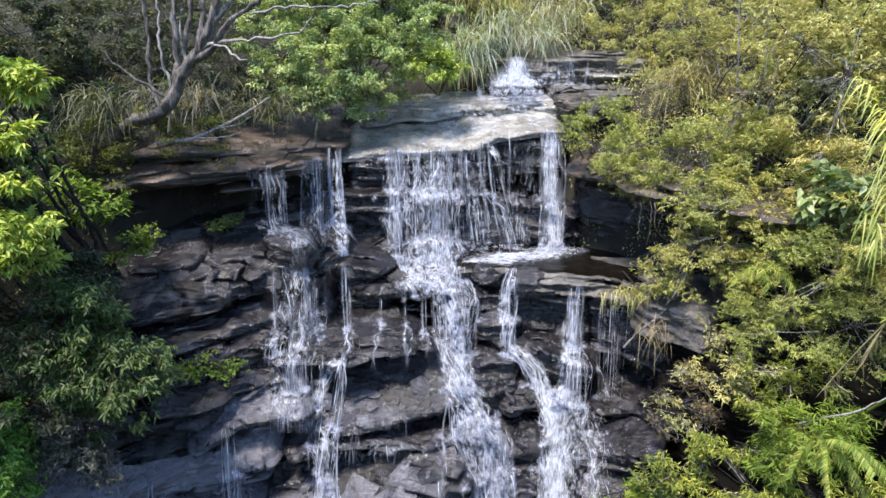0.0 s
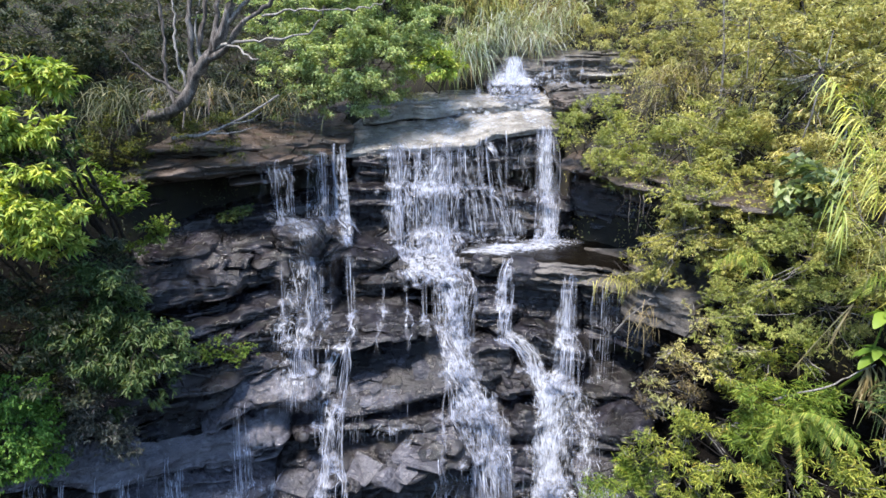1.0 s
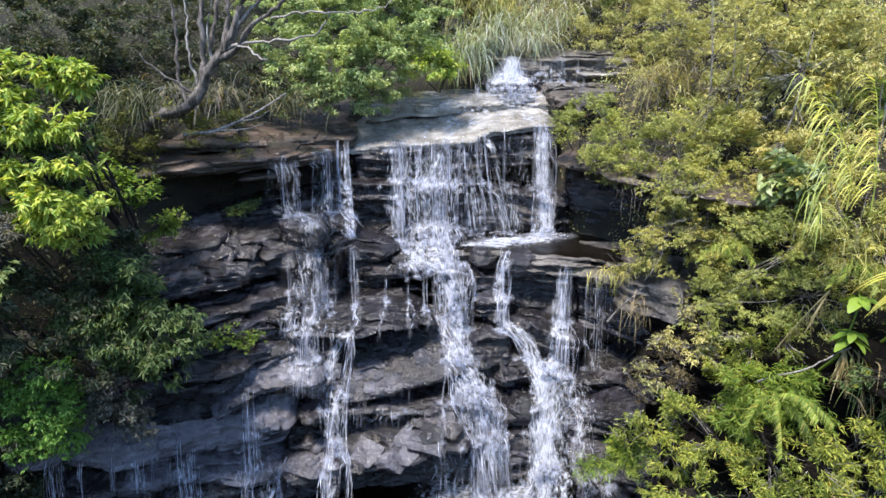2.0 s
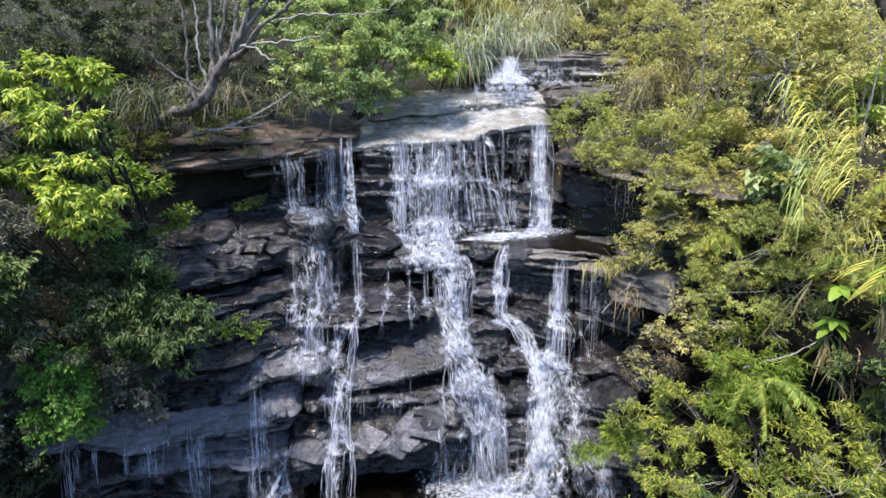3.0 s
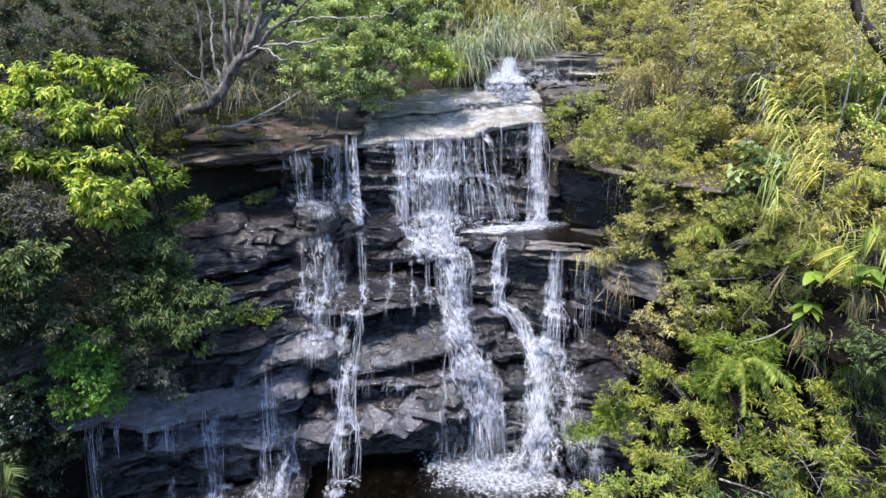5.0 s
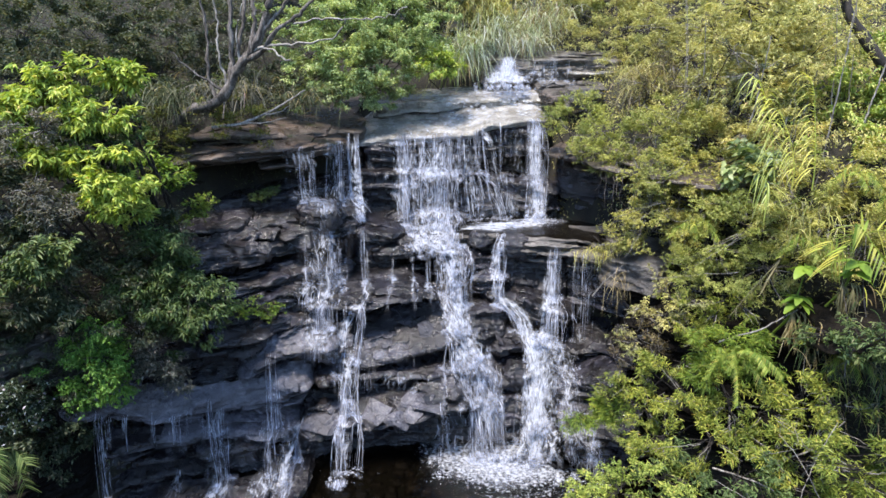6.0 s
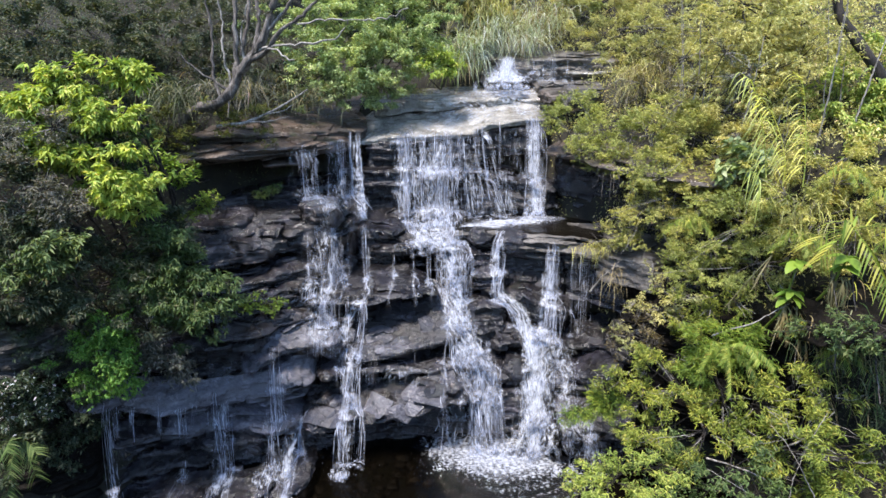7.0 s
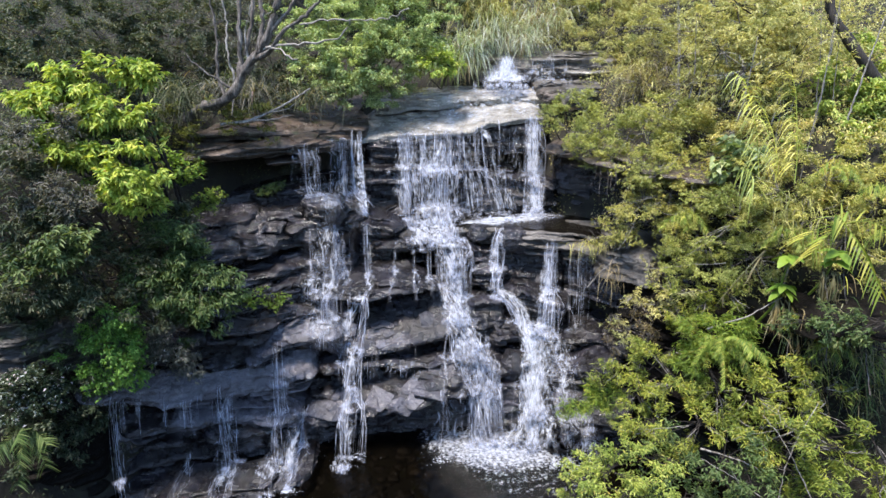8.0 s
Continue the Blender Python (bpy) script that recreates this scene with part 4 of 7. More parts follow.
def run_down(start, guide, u, end, rng):
    """The way of one jet: it falls, lands on the rock, slides outwards and falls on, keeping near its stream."""
    pos = Vector(start)
    vel = Vector((rng.normal(0, 0.06), -rng.uniform(0.35, 0.7), 0))
    out, dt, slow = [pos.copy()], 0.022, 0
    for _ in range(330):
        xt = np.interp(-pos.z, guide[0], guide[1]) + u * np.interp(-pos.z, guide[0], guide[2])
        vel.z -= 9.8 * dt
        vel.x += ((xt - pos.x) * 9.0 - vel.x * 1.5) * dt
        vel *= 0.985
        step = vel * dt
        hit, normal, _, _ = tree.ray_cast(pos, step.normalized(), step.length + 0.012)
        if hit:
            if normal.dot(step) > 0:
                normal = -normal
            into = -vel.dot(normal)
            if into > 1.6:
                LANDINGS.append((*hit, into))
            vel += normal * into
            vel *= 0.62
            vel += normal * into * rng.uniform(0.0, 0.06)
            vel += Vector((rng.normal(0, 0.2), -0.1, 0)) + Vector(((xt - pos.x) * 1.0, 0, 0))
            pos = hit + normal * 0.016
            if vel.length < 0.35:
                slow += 1
                pos += Vector((0, -0.035, 0.025 if slow > 3 else 0.0))
        else:
            pos = pos + step
        out.append(pos.copy())
        if pos.z < end or pos.z < 0.02:
            if pos.z < 0.1 or (abs(pos.z - 5.35) < 0.25 and pos.x > 0.3 and pos.y > 13):
                POOL_HITS.append((pos.x, pos.y, 0.0 if pos.z < 1 else 5.37))
            break
    return np.array(out)


def jets_mesh(name, path, count, seed, size):
    """Fine white jets of one stream, each a narrow ribbon with gaps."""
    rng = np.random.default_rng(seed)
    p = np.array(path, float)
    guide = (-p[:, 2], p[:, 0], p[:, 3])
    groups = rng.uniform(-0.5, 0.5, max(3, count // 9))
    vs, fs, base = [], [], 0
    sv, sf, su, se, sbase = [], [], [], [], 0
    for k in range(count):
        u = float(np.clip(groups[rng.integers(0, len(groups))] + rng.normal(0, 0.035), -0.52, 0.52)) if k % 5 else rng.uniform(-0.5, 0.5)
        x = p[0, 0] + u * p[0, 3]
        y = p[0, 1] + rng.uniform(0.0, 0.1)
        top = tree.ray_cast((x, y, p[0, 2] + 0.5), (0, 0, -1), 1.0)[0]
        c = run_down((x, y, (top.z if top else p[0, 2]) + 0.02), guide, u, p[-1, 2], rng)
        if len(c) < 6:
            continue
        n = len(c)
        a = 0 if rng.random() < 0.55 else int(rng.uniform(0, 0.6) * n)
        c = c[a:]
        n = len(c)
        if n < 6:
            continue
        c[1:-1] = (c[:-2] + 2 * c[1:-1] + c[2:]) / 4
        run = np.concatenate([[0], np.cumsum(np.linalg.norm(np.diff(c, axis=0), axis=1))])
        n = max(6, int(run[-1] / 0.06))
        even = np.linspace(0, run[-1], n)
        c = np.stack([np.interp(even, run, c[:, i]) for i in range(3)], 1)
        for _ in range(3):
            c[1:-1, 0] = (c[:-2, 0] + 2 * c[1:-1, 0] + c[2:, 0]) / 4
        q = even * 1.1
        gap = pnoise(np.stack([q * rng.uniform(1.5, 4.5), q * 0 + k * 3.1, q * 0 + seed], 1)) + (0.02 if k % 2 else -0.10)
        w = size * rng.choice([0.35, 0.5, 0.7, 1.0, 1.4]) * np.clip(gap, 0.0, 0.6) * 1.6
        w *= np.clip(np.linspace(n, 0, n) / max(4, 0.15 * n), 0, 1)
        w[0] = w[-1] = 0
        soft = k % 3 == 0
        if soft:
            w = size * rng.choice([2.0, 3.0, 4.0, 6.0]) * np.clip(0.75 + 0.5 * gap, 0.3, 1.1)
        d = np.gradient(c, axis=0)
        side = np.cross(d, (0.0, -1.0, 0.35))
        side /= np.linalg.norm(side, axis=1)[:, None] + 1e-9
        side[np.abs(side[:, 0]) < 0.2] = (1, 0, 0)
        side *= np.sign(side[:, :1])
        v = np.stack([c - side * w[:, None] / 2, c + (0, -0.006, 0.004), c + side * w[:, None] / 2], 1)
        if soft:
            sv.append(v.reshape(-1, 3))
            sf.append(grid_faces(n, 3, sbase))
            su.append(np.stack([(np.array([-0.5, 0, 0.5]) * w[:, None]).ravel() + k * 1.7, np.repeat(even, 3)], 1))
            fade = np.clip(np.minimum(np.linspace(0.2, 6, n), np.linspace(6, 0.0, n)), 0, 1) * rng.uniform(0.35, 1.0)
            se.append(np.stack([np.tile([0.0, 0.5, 1.0], n), np.repeat(fade, 3)], 1))
            sbase += n * 3
        else:
            vs.append(v.reshape(-1, 3))
            fs.append(grid_faces(n, 3, base))
            base += n * 3
    hard = mesh_of(name, np.concatenate(vs), np.concatenate(fs), spray, True)
    if not sv:
        return hard, None
    return hard, mesh_of(name, np.concatenate(sv), np.concatenate(sf), water_soft, True, np.concatenate(su), np.concatenate(se))


fall_names = {"curtain": "wide white curtain of water falling over the lip", "thread": "thin white thread of water falling down the ledges",
              "main_fall": "main white cascade tumbling over the ledges", "drip_fall": "fine drips of water falling from a ledge edge",
              "side_fall": "thin veil of water over dark rock", "strand_fall": "narrow strand of water in front of dark rock",
              "right_fall": "white fall dropping into the ledge pool", "step_fall": "small white fall stepping down the rock",
              "right_low_fall": "white cascade pouring into the lower pool", "thin_fall": "thin trickle beside the overhanging plants",
              "top_fall": "small white fall feeding the top ledge", "film": "thin film of water on the rock, tinted pale blue for sky sheen", "slab_flow": "thin broken sheet of water sliding over the top slab"}
fallen = []


def fall(nm, path, count, sheets=2):
    k = len(fallen)
    fallen.append(nm)
    if count:
        size = 0.009 if nm in ("drip_fall", "thin_fall", "side_fall") else 0.017
        for me in jets_mesh("waterfall", path, int(count * 0.5), 40 + k, size):
            if me:
                tagged(new("waterfall", me), fall_names[nm], "waterfall", "streams of the waterfall", "stuff")
    if nm not in ("film", "curtain"):
        wide = np.mean([p[3] for p in path])
        for j in range(min(sheets, 2 if wide > 0.5 else 1)):
            thick = min(0.84, 0.40 + 0.0036 * count / wide) * (1.0 if j == 0 else 0.8) * {"drip_fall": 1.0, "thin_fall": 0.75, "side_fall": 0.66, "thread": 0.85, "main_fall": 0.74, "slab_flow": 1.25}.get(nm, 1)
            ob = new("waterfall", draped_mesh("waterfall", [(a, b - 0.05 * j, c, w * (1 + 0.1 * j)) for a, b, c, w in path], thick, white_water, 240 + k + 50 * j))
            tagged(ob, fall_names[nm], "waterfall", "streams of the waterfall", "stuff")
    if nm in ("film", "curtain"):
        ob = new("water_film", veil_mesh("water_film", path, water_film if nm == "film" else water_veil, 140 + k))
        tagged(ob, "thin see-through film of water running down the rock", "waterfall", "streams of the waterfall", "stuff")


fall("main_fall", [(-0.37, 15.35, 7.91, 1.75), (-0.4, 14.7, 6.87, 1.77), (-0.33, 14.3, 5.52, 1.62), (-0.24, 12.9, 4.82, 1.58)], 350)
fall("main_fall", [(0.09, 12.95, 5.02, 1.09), (0.15, 12.75, 4.91, 0.98), (0.25, 12.5, 4.47, 0.88), (0.31, 12.1, 3.85, 0.84), (0.45, 11.5, 3.16, 0.89), (0.76, 10.95, 2.71, 1), (0.89, 10.8, 2.23, 1.19), (1.13, 10.5, 0.93, 1.03), (1.2, 10.3, -0.05, 1.31)], 130)
fall("strand_fall", [(-1.32, 15.2, 7.89, 0.47), (-1.32, 14.75, 6.86, 0.53), (-1.24, 14.3, 5.52, 0.53)], 50)
fall("strand_fall", [(0.86, 15.4, 7.97, 0.62), (0.91, 14.9, 6.84, 0.72), (0.98, 14.4, 5.5, 0.71)], 12)
fall("thread", [(-1.41, 12.5, 4.92, 0.08), (-1.42, 12.4, 4.34, 0.1), (-1.46, 12.3, 3.82, 0.13)], 10)
fall("thread", [(-0.86, 12.5, 4.98, 0.06), (-0.85, 12.4, 4.34, 0.08), (-0.87, 12.3, 3.86, 0.11)], 10)
fall("thread", [(-0.48, 12.45, 5, 0.16), (-0.46, 12.35, 4.35, 0.19), (-0.46, 12.25, 3.88, 0.23)], 10)
fall("main_fall", [(0.23, 14, 5.6, 1.21), (0.41, 12.8, 4.96, 0.82), (0.41, 12.1, 3.85, 0.64), (0.2, 11, 2.89, 0.77), (0.44, 10.6, 1.39, 0.95), (0.52, 10.3, -0.01, 1.15)], 60, 0)
fall("main_fall", [(0.22, 12.9, 4.93, 0.72), (0.31, 12.1, 3.85, 0.74), (0.45, 11.5, 3.16, 0.89), (0.76, 10.95, 2.71, 1), (0.89, 10.8, 2.23, 1.19), (1.13, 10.5, 0.93, 1.03), (1.2, 10.3, -0.05, 1.31)], 60, 0)
fall("main_fall", [(0.68, 11.3, 2.81, 1.11), (0.89, 10.8, 2.23, 1.19), (1.13, 10.5, 0.93, 1.03), (1.2, 10.3, -0.05, 1.31)], 60, 0)
fall("main_fall", [(1, 11.25, 1.93, 0.97), (1.13, 10.5, 0.93, 1.03), (1.2, 10.3, -0.05, 1.31)], 40, 0)
fall("right_low_fall", [(2.71, 11.75, 2.56, 0.99), (2.48, 10.95, 1.85, 0.9), (2.45, 10.5, 1.1, 0.87), (2.46, 10.2, 0.6, 1.13), (2.41, 10, 0.08, 1.36)], 44, 0)
fall("right_low_fall", [(2.52, 11.3, 1.78, 1.15), (2.45, 10.5, 1.1, 0.87), (2.46, 10.2, 0.6, 1.13), (2.41, 10, 0.08, 1.36)], 40, 0)
fall("thread", [(-2.28, 11.6, 3.93, 0.63), (-2.55, 11.15, 3.48, 0.37), (-2.63, 10.7, 2.86, 0.31), (-2.41, 10.3, 2.41, 0.52), (-2.39, 10.2, 1.8, 0.4), (-2.5, 9.75, 1.09, 0.41), (-2.55, 9.4, 0.5, 0.4), (-2.58, 9.25, 0.02, 0.4)], 18, 0)
fall("thread", [(-2.53, 10.75, 2.54, 0.56), (-2.39, 10.2, 1.8, 0.4), (-2.5, 9.75, 1.09, 0.41), (-2.55, 9.4, 0.5, 0.4), (-2.58, 9.25, 0.02, 0.4)], 16, 0)
fall("thread", [(-2.47, 10.5, 1.1, 0.55), (-2.5, 9.75, 1.05, 0.41), (-2.55, 9.4, 0.5, 0.4), (-2.58, 9.25, 0.02, 0.4)], 14, 0)
fall("side_fall", [(-3.26, 12.1, 5.3, 0.96), (-3.2, 11.4, 4.04, 0.91)], 56, 1)
fall("side_fall", [(-3.27, 11.5, 4, 0.98), (-3.27, 10.9, 2.93, 0.88)], 60, 1)
fall("strand_fall", [(0.63, 15.4, 7.87, 0.37), (0.74, 14.95, 6.83, 0.29), (0.92, 14.7, 5.43, 0.29)], 22)
fall("strand_fall", [(1.14, 15.55, 8.06, 0.37), (1.41, 15.2, 7.77, 0.25), (1.68, 15, 6.46, 0.29), (1.82, 14.7, 5.46, 0.36)], 34)
fall("strand_fall", [(2.14, 15.75, 8.21, 0.93), (2.15, 15.3, 6.77, 0.92), (2.1, 14.9, 5.41, 0.92)], 14)
fall("right_fall", [(2.83, 15.9, 8.37, 0.57), (2.83, 15.4, 7.48, 0.44), (2.87, 15.05, 6.45, 0.51), (2.88, 14.6, 5.53, 0.54)], 90)
fall("step_fall", [(1.6, 13.3, 5.12, 0.44), (1.52, 12.95, 4.67, 0.3), (1.46, 12.6, 3.78, 0.33), (1.92, 12.2, 3.66, 0.56), (2.18, 12, 3.37, 0.49), (2.29, 11.7, 2.9, 0.49), (2.45, 11.45, 2.67, 0.65), (2.52, 11, 1.86, 0.65), (2.45, 10.5, 1.1, 0.8), (2.41, 10, 0.12, 1.14)], 80)
fall("right_low_fall", [(3.06, 12.75, 4.84, 0.33), (2.95, 12.4, 4, 0.5), (2.92, 12.2, 2.84, 0.6), (2.68, 11.5, 2.64, 0.75), (2.48, 10.95, 1.85, 0.9), (2.45, 10.5, 1.1, 0.87), (2.46, 10.2, 0.6, 1.13), (2.41, 10, 0.08, 1.36)], 90)
fall("right_low_fall", [(3.16, 11.6, 2.6, 0.99), (3.23, 10.9, 1.88, 0.97), (3.13, 10.4, 1.31, 0.8), (3.02, 10, 0.12, 0.98)], 34)
fall("thin_fall", [(3.9, 12.4, 4.82, 0.66), (3.88, 12.2, 4.07, 0.56), (3.79, 11.8, 2.68, 0.43)], 26)
fall("thread", [(-2.67, 14.6, 8.04, 0.32), (-2.57, 14.2, 6.95, 0.35), (-2.37, 13, 6.08, 0.39), (-2.21, 12.6, 5.75, 0.32)], 60)
fall("thread", [(-2.16, 12.42, 5.77, 0.19), (-2.09, 12.2, 4.91, 0.16), (-2.04, 11.9, 3.92, 0.26), (-2.31, 11.3, 3.91, 0.47), (-2.55, 11.15, 3.48, 0.37), (-2.63, 10.7, 2.86, 0.31), (-2.41, 10.3, 2.41, 0.52), (-2.39, 10.2, 1.8, 0.4), (-2.5, 9.75, 1.09, 0.41), (-2.55, 9.4, 0.5, 0.4), (-2.58, 9.25, 0.02, 0.4)], 34)
fall("side_fall", [(-3.1, 14.3, 7.75, 0.63), (-3.11, 13.9, 6.83, 0.59), (-3.12, 12.7, 5.84, 0.65), (-3.21, 11.8, 5.2, 0.86), (-3.2, 11.4, 4.04, 0.91), (-3.24, 10.9, 3.35, 0.84), (-2.95, 10.6, 2.72, 0.62)], 80)
fall("drip_fall", [(-3.88, 12.95, 7.77, 0.82), (-3.75, 12.6, 6.67, 0.91), (-3.32, 12.3, 6.5, 1.11), (-2.91, 12.3, 6.15, 0.63)], 40)
fall("drip_fall", [(-3.62, 11.9, 4.68, 0.48), (-3.67, 11.4, 3.95, 0.54)], 20)
fall("drip_fall", [(-7.58, 8.3, 2.62, 0.3), (-7.6, 8.2, 1.5, 0.3), (-7.62, 8.1, 0.1, 0.36)], 18)
fall("drip_fall", [(-5.5, 9.45, 2.1, 0.5), (-5.44, 9.15, 1.31, 0.5), (-5.41, 8.85, -0.09, 0.65)], 30)
fall("drip_fall", [(-4.2, 10.2, 2.63, 0.62), (-4.18, 9.85, 1.84, 0.68), (-4.21, 9.55, 0.86, 0.85), (-4.21, 9.0, 0.02, 0.9)], 28)
fall("drip_fall", [(-3.71, 10.35, 1.16, 0.23), (-3.88, 10, 0.79, 0.19), (-3.95, 9.4, 0.5, 0.23), (-3.97, 9.05, 0.02, 0.35)], 60)
fall("drip_fall", [(-7.39, 8.25, 2.64, 0.28), (-7.34, 8.15, 1.96, 0.29)], 14)
fall("drip_fall", [(-7.12, 8.40, 2.54, 0.14), (-7.16, 8.30, 1.78, 0.15)], 8)
fall("drip_fall", [(-6.60, 8.70, 2.37, 0.20), (-6.60, 8.60, 1.85, 0.21)], 10)
fall("drip_fall", [(-6.25, 8.85, 2.29, 0.42), (-6.25, 8.75, 1.66, 0.44)], 20)
fall("drip_fall", [(-5.82, 9.05, 2.25, 0.40), (-5.83, 9.00, 1.78, 0.42)], 14)
fall("drip_fall", [(-6.42, 9.05, 0.77, 0.30), (-6.39, 8.85, 0.09, 0.32)], 12)
fall("drip_fall", [(-4.19, 9.60, 2.21, 0.30), (-4.17, 9.50, 1.37, 0.32)], 14)
fall("drip_fall", [(0.21, 10.5, 1.38, 1.1), (0.21, 10.25, 0.11, 1.14)], 40)
fall("drip_fall", [(-1.32, 10.75, 2.34, 3.11), (-1.32, 10.6, 1.94, 3.13)], 30)
fall("drip_fall", [(3.67, 10.2, 1.16, 0.74), (3.65, 9.8, 0.14, 0.75)], 30)
fall("top_fall", [(2.28, 18.95, 10.3, 0.26), (2.21, 18.4, 10.02, 0.51), (2.11, 18.1, 9.64, 1.25), (2.07, 17.6, 9.39, 2.04)], 330)
fall("drip_fall", [(3.6, 18.6, 10.14, 1.5), (3.54, 18, 9.34, 1.46)], 34)
fall("drip_fall", [(4.35, 17.9, 9.73, 0.25), (4.28, 17.4, 9.25, 0.25)], 10)
fall("curtain", [(2.24, 18.6, 10.29, 0.47), (2.17, 18, 10.02, 0.79), (2.08, 17.8, 9.69, 1.36), (2.05, 17.4, 9.4, 1.94)], 0)
# Films: running water, with the rock's blue sky reflection put into their colour.
fall("film", [(-4.83, 11.4, 4.36, 1.76), (-4.87, 11.1, 3.83, 1.75)], 0)
fall("film", [(-5.46, 11.4, 5.63, 2.37), (-5.67, 11, 5.22, 2.5)], 0)
fall("film", [(-6.12, 8.80, 1.72, 1.00), (-6.12, 8.65, 1.22, 1.10)], 0)
fall("film", [(-5.28, 9.10, 1.63, 0.70), (-5.29, 8.95, 0.85, 0.80)], 0)
fall("film", [(-7.39, 8.35, 1.71, 0.50), (-7.43, 8.30, 1.32, 0.50)], 0)
fall("film", [(-5.4, 9.9, 2.85, 2.2), (-5.35, 9.7, 2.3, 2.2)], 0)
fall("film", [(-4.7, 9.6, 1.0, 1.6), (-4.6, 9.3, 0.5, 1.7)], 0)
fall("film", [(-3.22, 11.2, 3.87, 1.4), (-3.27, 10.9, 3.35, 1.55), (-3.19, 10.7, 2.86, 1.71)], 0)
fall("film", [(-1.48, 11, 3.05, 1.7), (-1.46, 10.7, 2.62, 1.85)], 0)
fall("film", [(-3.04, 13, 5.85, 1.49), (-3.15, 12.1, 5.43, 1.59), (-3.27, 11.7, 4.75, 1.42), (-3.25, 11.4, 4.04, 1.41)], 0)
fall("film", [(1.31, 15, 6.64, 2.35), (1.33, 14.8, 5.44, 2.36)], 0)
fall("curtain", [(2.86, 15.6, 8.31, 0.67), (2.88, 15.1, 6.44, 0.63), (2.85, 14.6, 5.53, 0.72)], 0)
fall("slab_flow", [(2.0, 17.5, 9.25, 2.0), (1.2, 17.0, 8.85, 2.6), (0.6, 16.4, 8.45, 3.2), (0.1, 15.7, 8.15, 3.0), (-0.2, 15.25, 7.95, 2.6)], 0)
fall("slab_flow", [(2.3, 17.4, 9.15, 1.2), (2.6, 16.7, 8.7, 1.2), (2.8, 16.0, 8.4, 0.9)], 0)


def landing_spray():
    """Droplets thrown up wherever a jet has struck the rock."""
    rng = np.random.default_rng(6)
    at = np.array(LANDINGS)
    at = at[rng.permutation(len(at))[:7000]]
    n = len(at) * 4
    c = np.repeat(at[:, :3], 4, 0) + rng.normal(0, 0.06, (n, 3)) * (1.3, 0.6, 0.7)
    c[:, 2] += np.abs(rng.exponential(0.05, n))
    c[:, 1] -= 0.02
    r = rng.uniform(0.002, 0.006, n) * rng.choice([1, 1, 1.6], n)
    v = (c[:, None] + OCTA_V[None] * r[:, None, None]).reshape(-1, 3)
    f = (OCTA_F[None] + 6 * np.arange(n)[:, None, None]).reshape(-1, 3)
    tagged(new("spray", mesh_of("spray", v, f, spray, True)), "white splashes where water strikes the ledges", "spray", "spray of the falls", "stuff")


OCTA_V = np.array([(1, 0, 0), (-1, 0, 0), (0, 1, 0), (0, -1, 0), (0, 0, 1), (0, 0, -1)], float)
OCTA_F = np.array([(0, 2, 4), (2, 1, 4), (1, 3, 4), (3, 0, 4), (2, 0, 5), (1, 2, 5), (3, 1, 5), (0, 3, 5)])
landing_spray()


def splash_mist():
    """Soft tufts of splashed water where jets strike ledges and pools."""
    rng = np.random.default_rng(16)
    at = np.array(LANDINGS)[:, :3]
    at = at[rng.permutation(len(at))[:2600]]
    pool = np.array(POOL_HITS)
    pool = pool[rng.permutation(len(pool))[:160]] + (0, 0, 0.05)
    c = np.concatenate([at, pool])
    n = len(c)
    c = c + rng.normal(0, 0.03, (n, 3)) + (0, -0.03, 0.03)
    r = rng.uniform(0.03, 0.10, n) * rng.choice([0.7, 1, 1.4], n)
    ring = np.linspace(0, 2 * math.pi, 8, endpoint=False)
    disc = np.concatenate([[(0, 0, 0)], np.stack([np.cos(ring) * 1.3, ring * 0 + 0.25, np.sin(ring) * 0.8], 1)])
    v = c[:, None] + disc[None] * r[:, None, None] * rng.uniform(0.7, 1.25, (n, 9, 1))
    v[..., 1] += (v[..., 2] - c[:, None, 2]) * 0.6
    f = np.array([(0, 1 + j, 1 + (j + 1) % 8) for j in range(8)])
    f = (f[None] + 9 * np.arange(n)[:, None, None]).reshape(-1, 3)
    uv = (v[..., [0, 2]] + rng.uniform(0, 9, (n, 1, 2))).reshape(-1, 2)
    e = np.tile(np.array([(0.5, 1.0)] + [(0.5, 0.0)] * 8), (n, 1))
    tagged(new("spray", mesh_of("spray", v.reshape(-1, 3), f, mist, True, uv, e)), "soft white tufts of splashing water on the ledges", "spray", "spray of the falls", "stuff")


splash_mist()


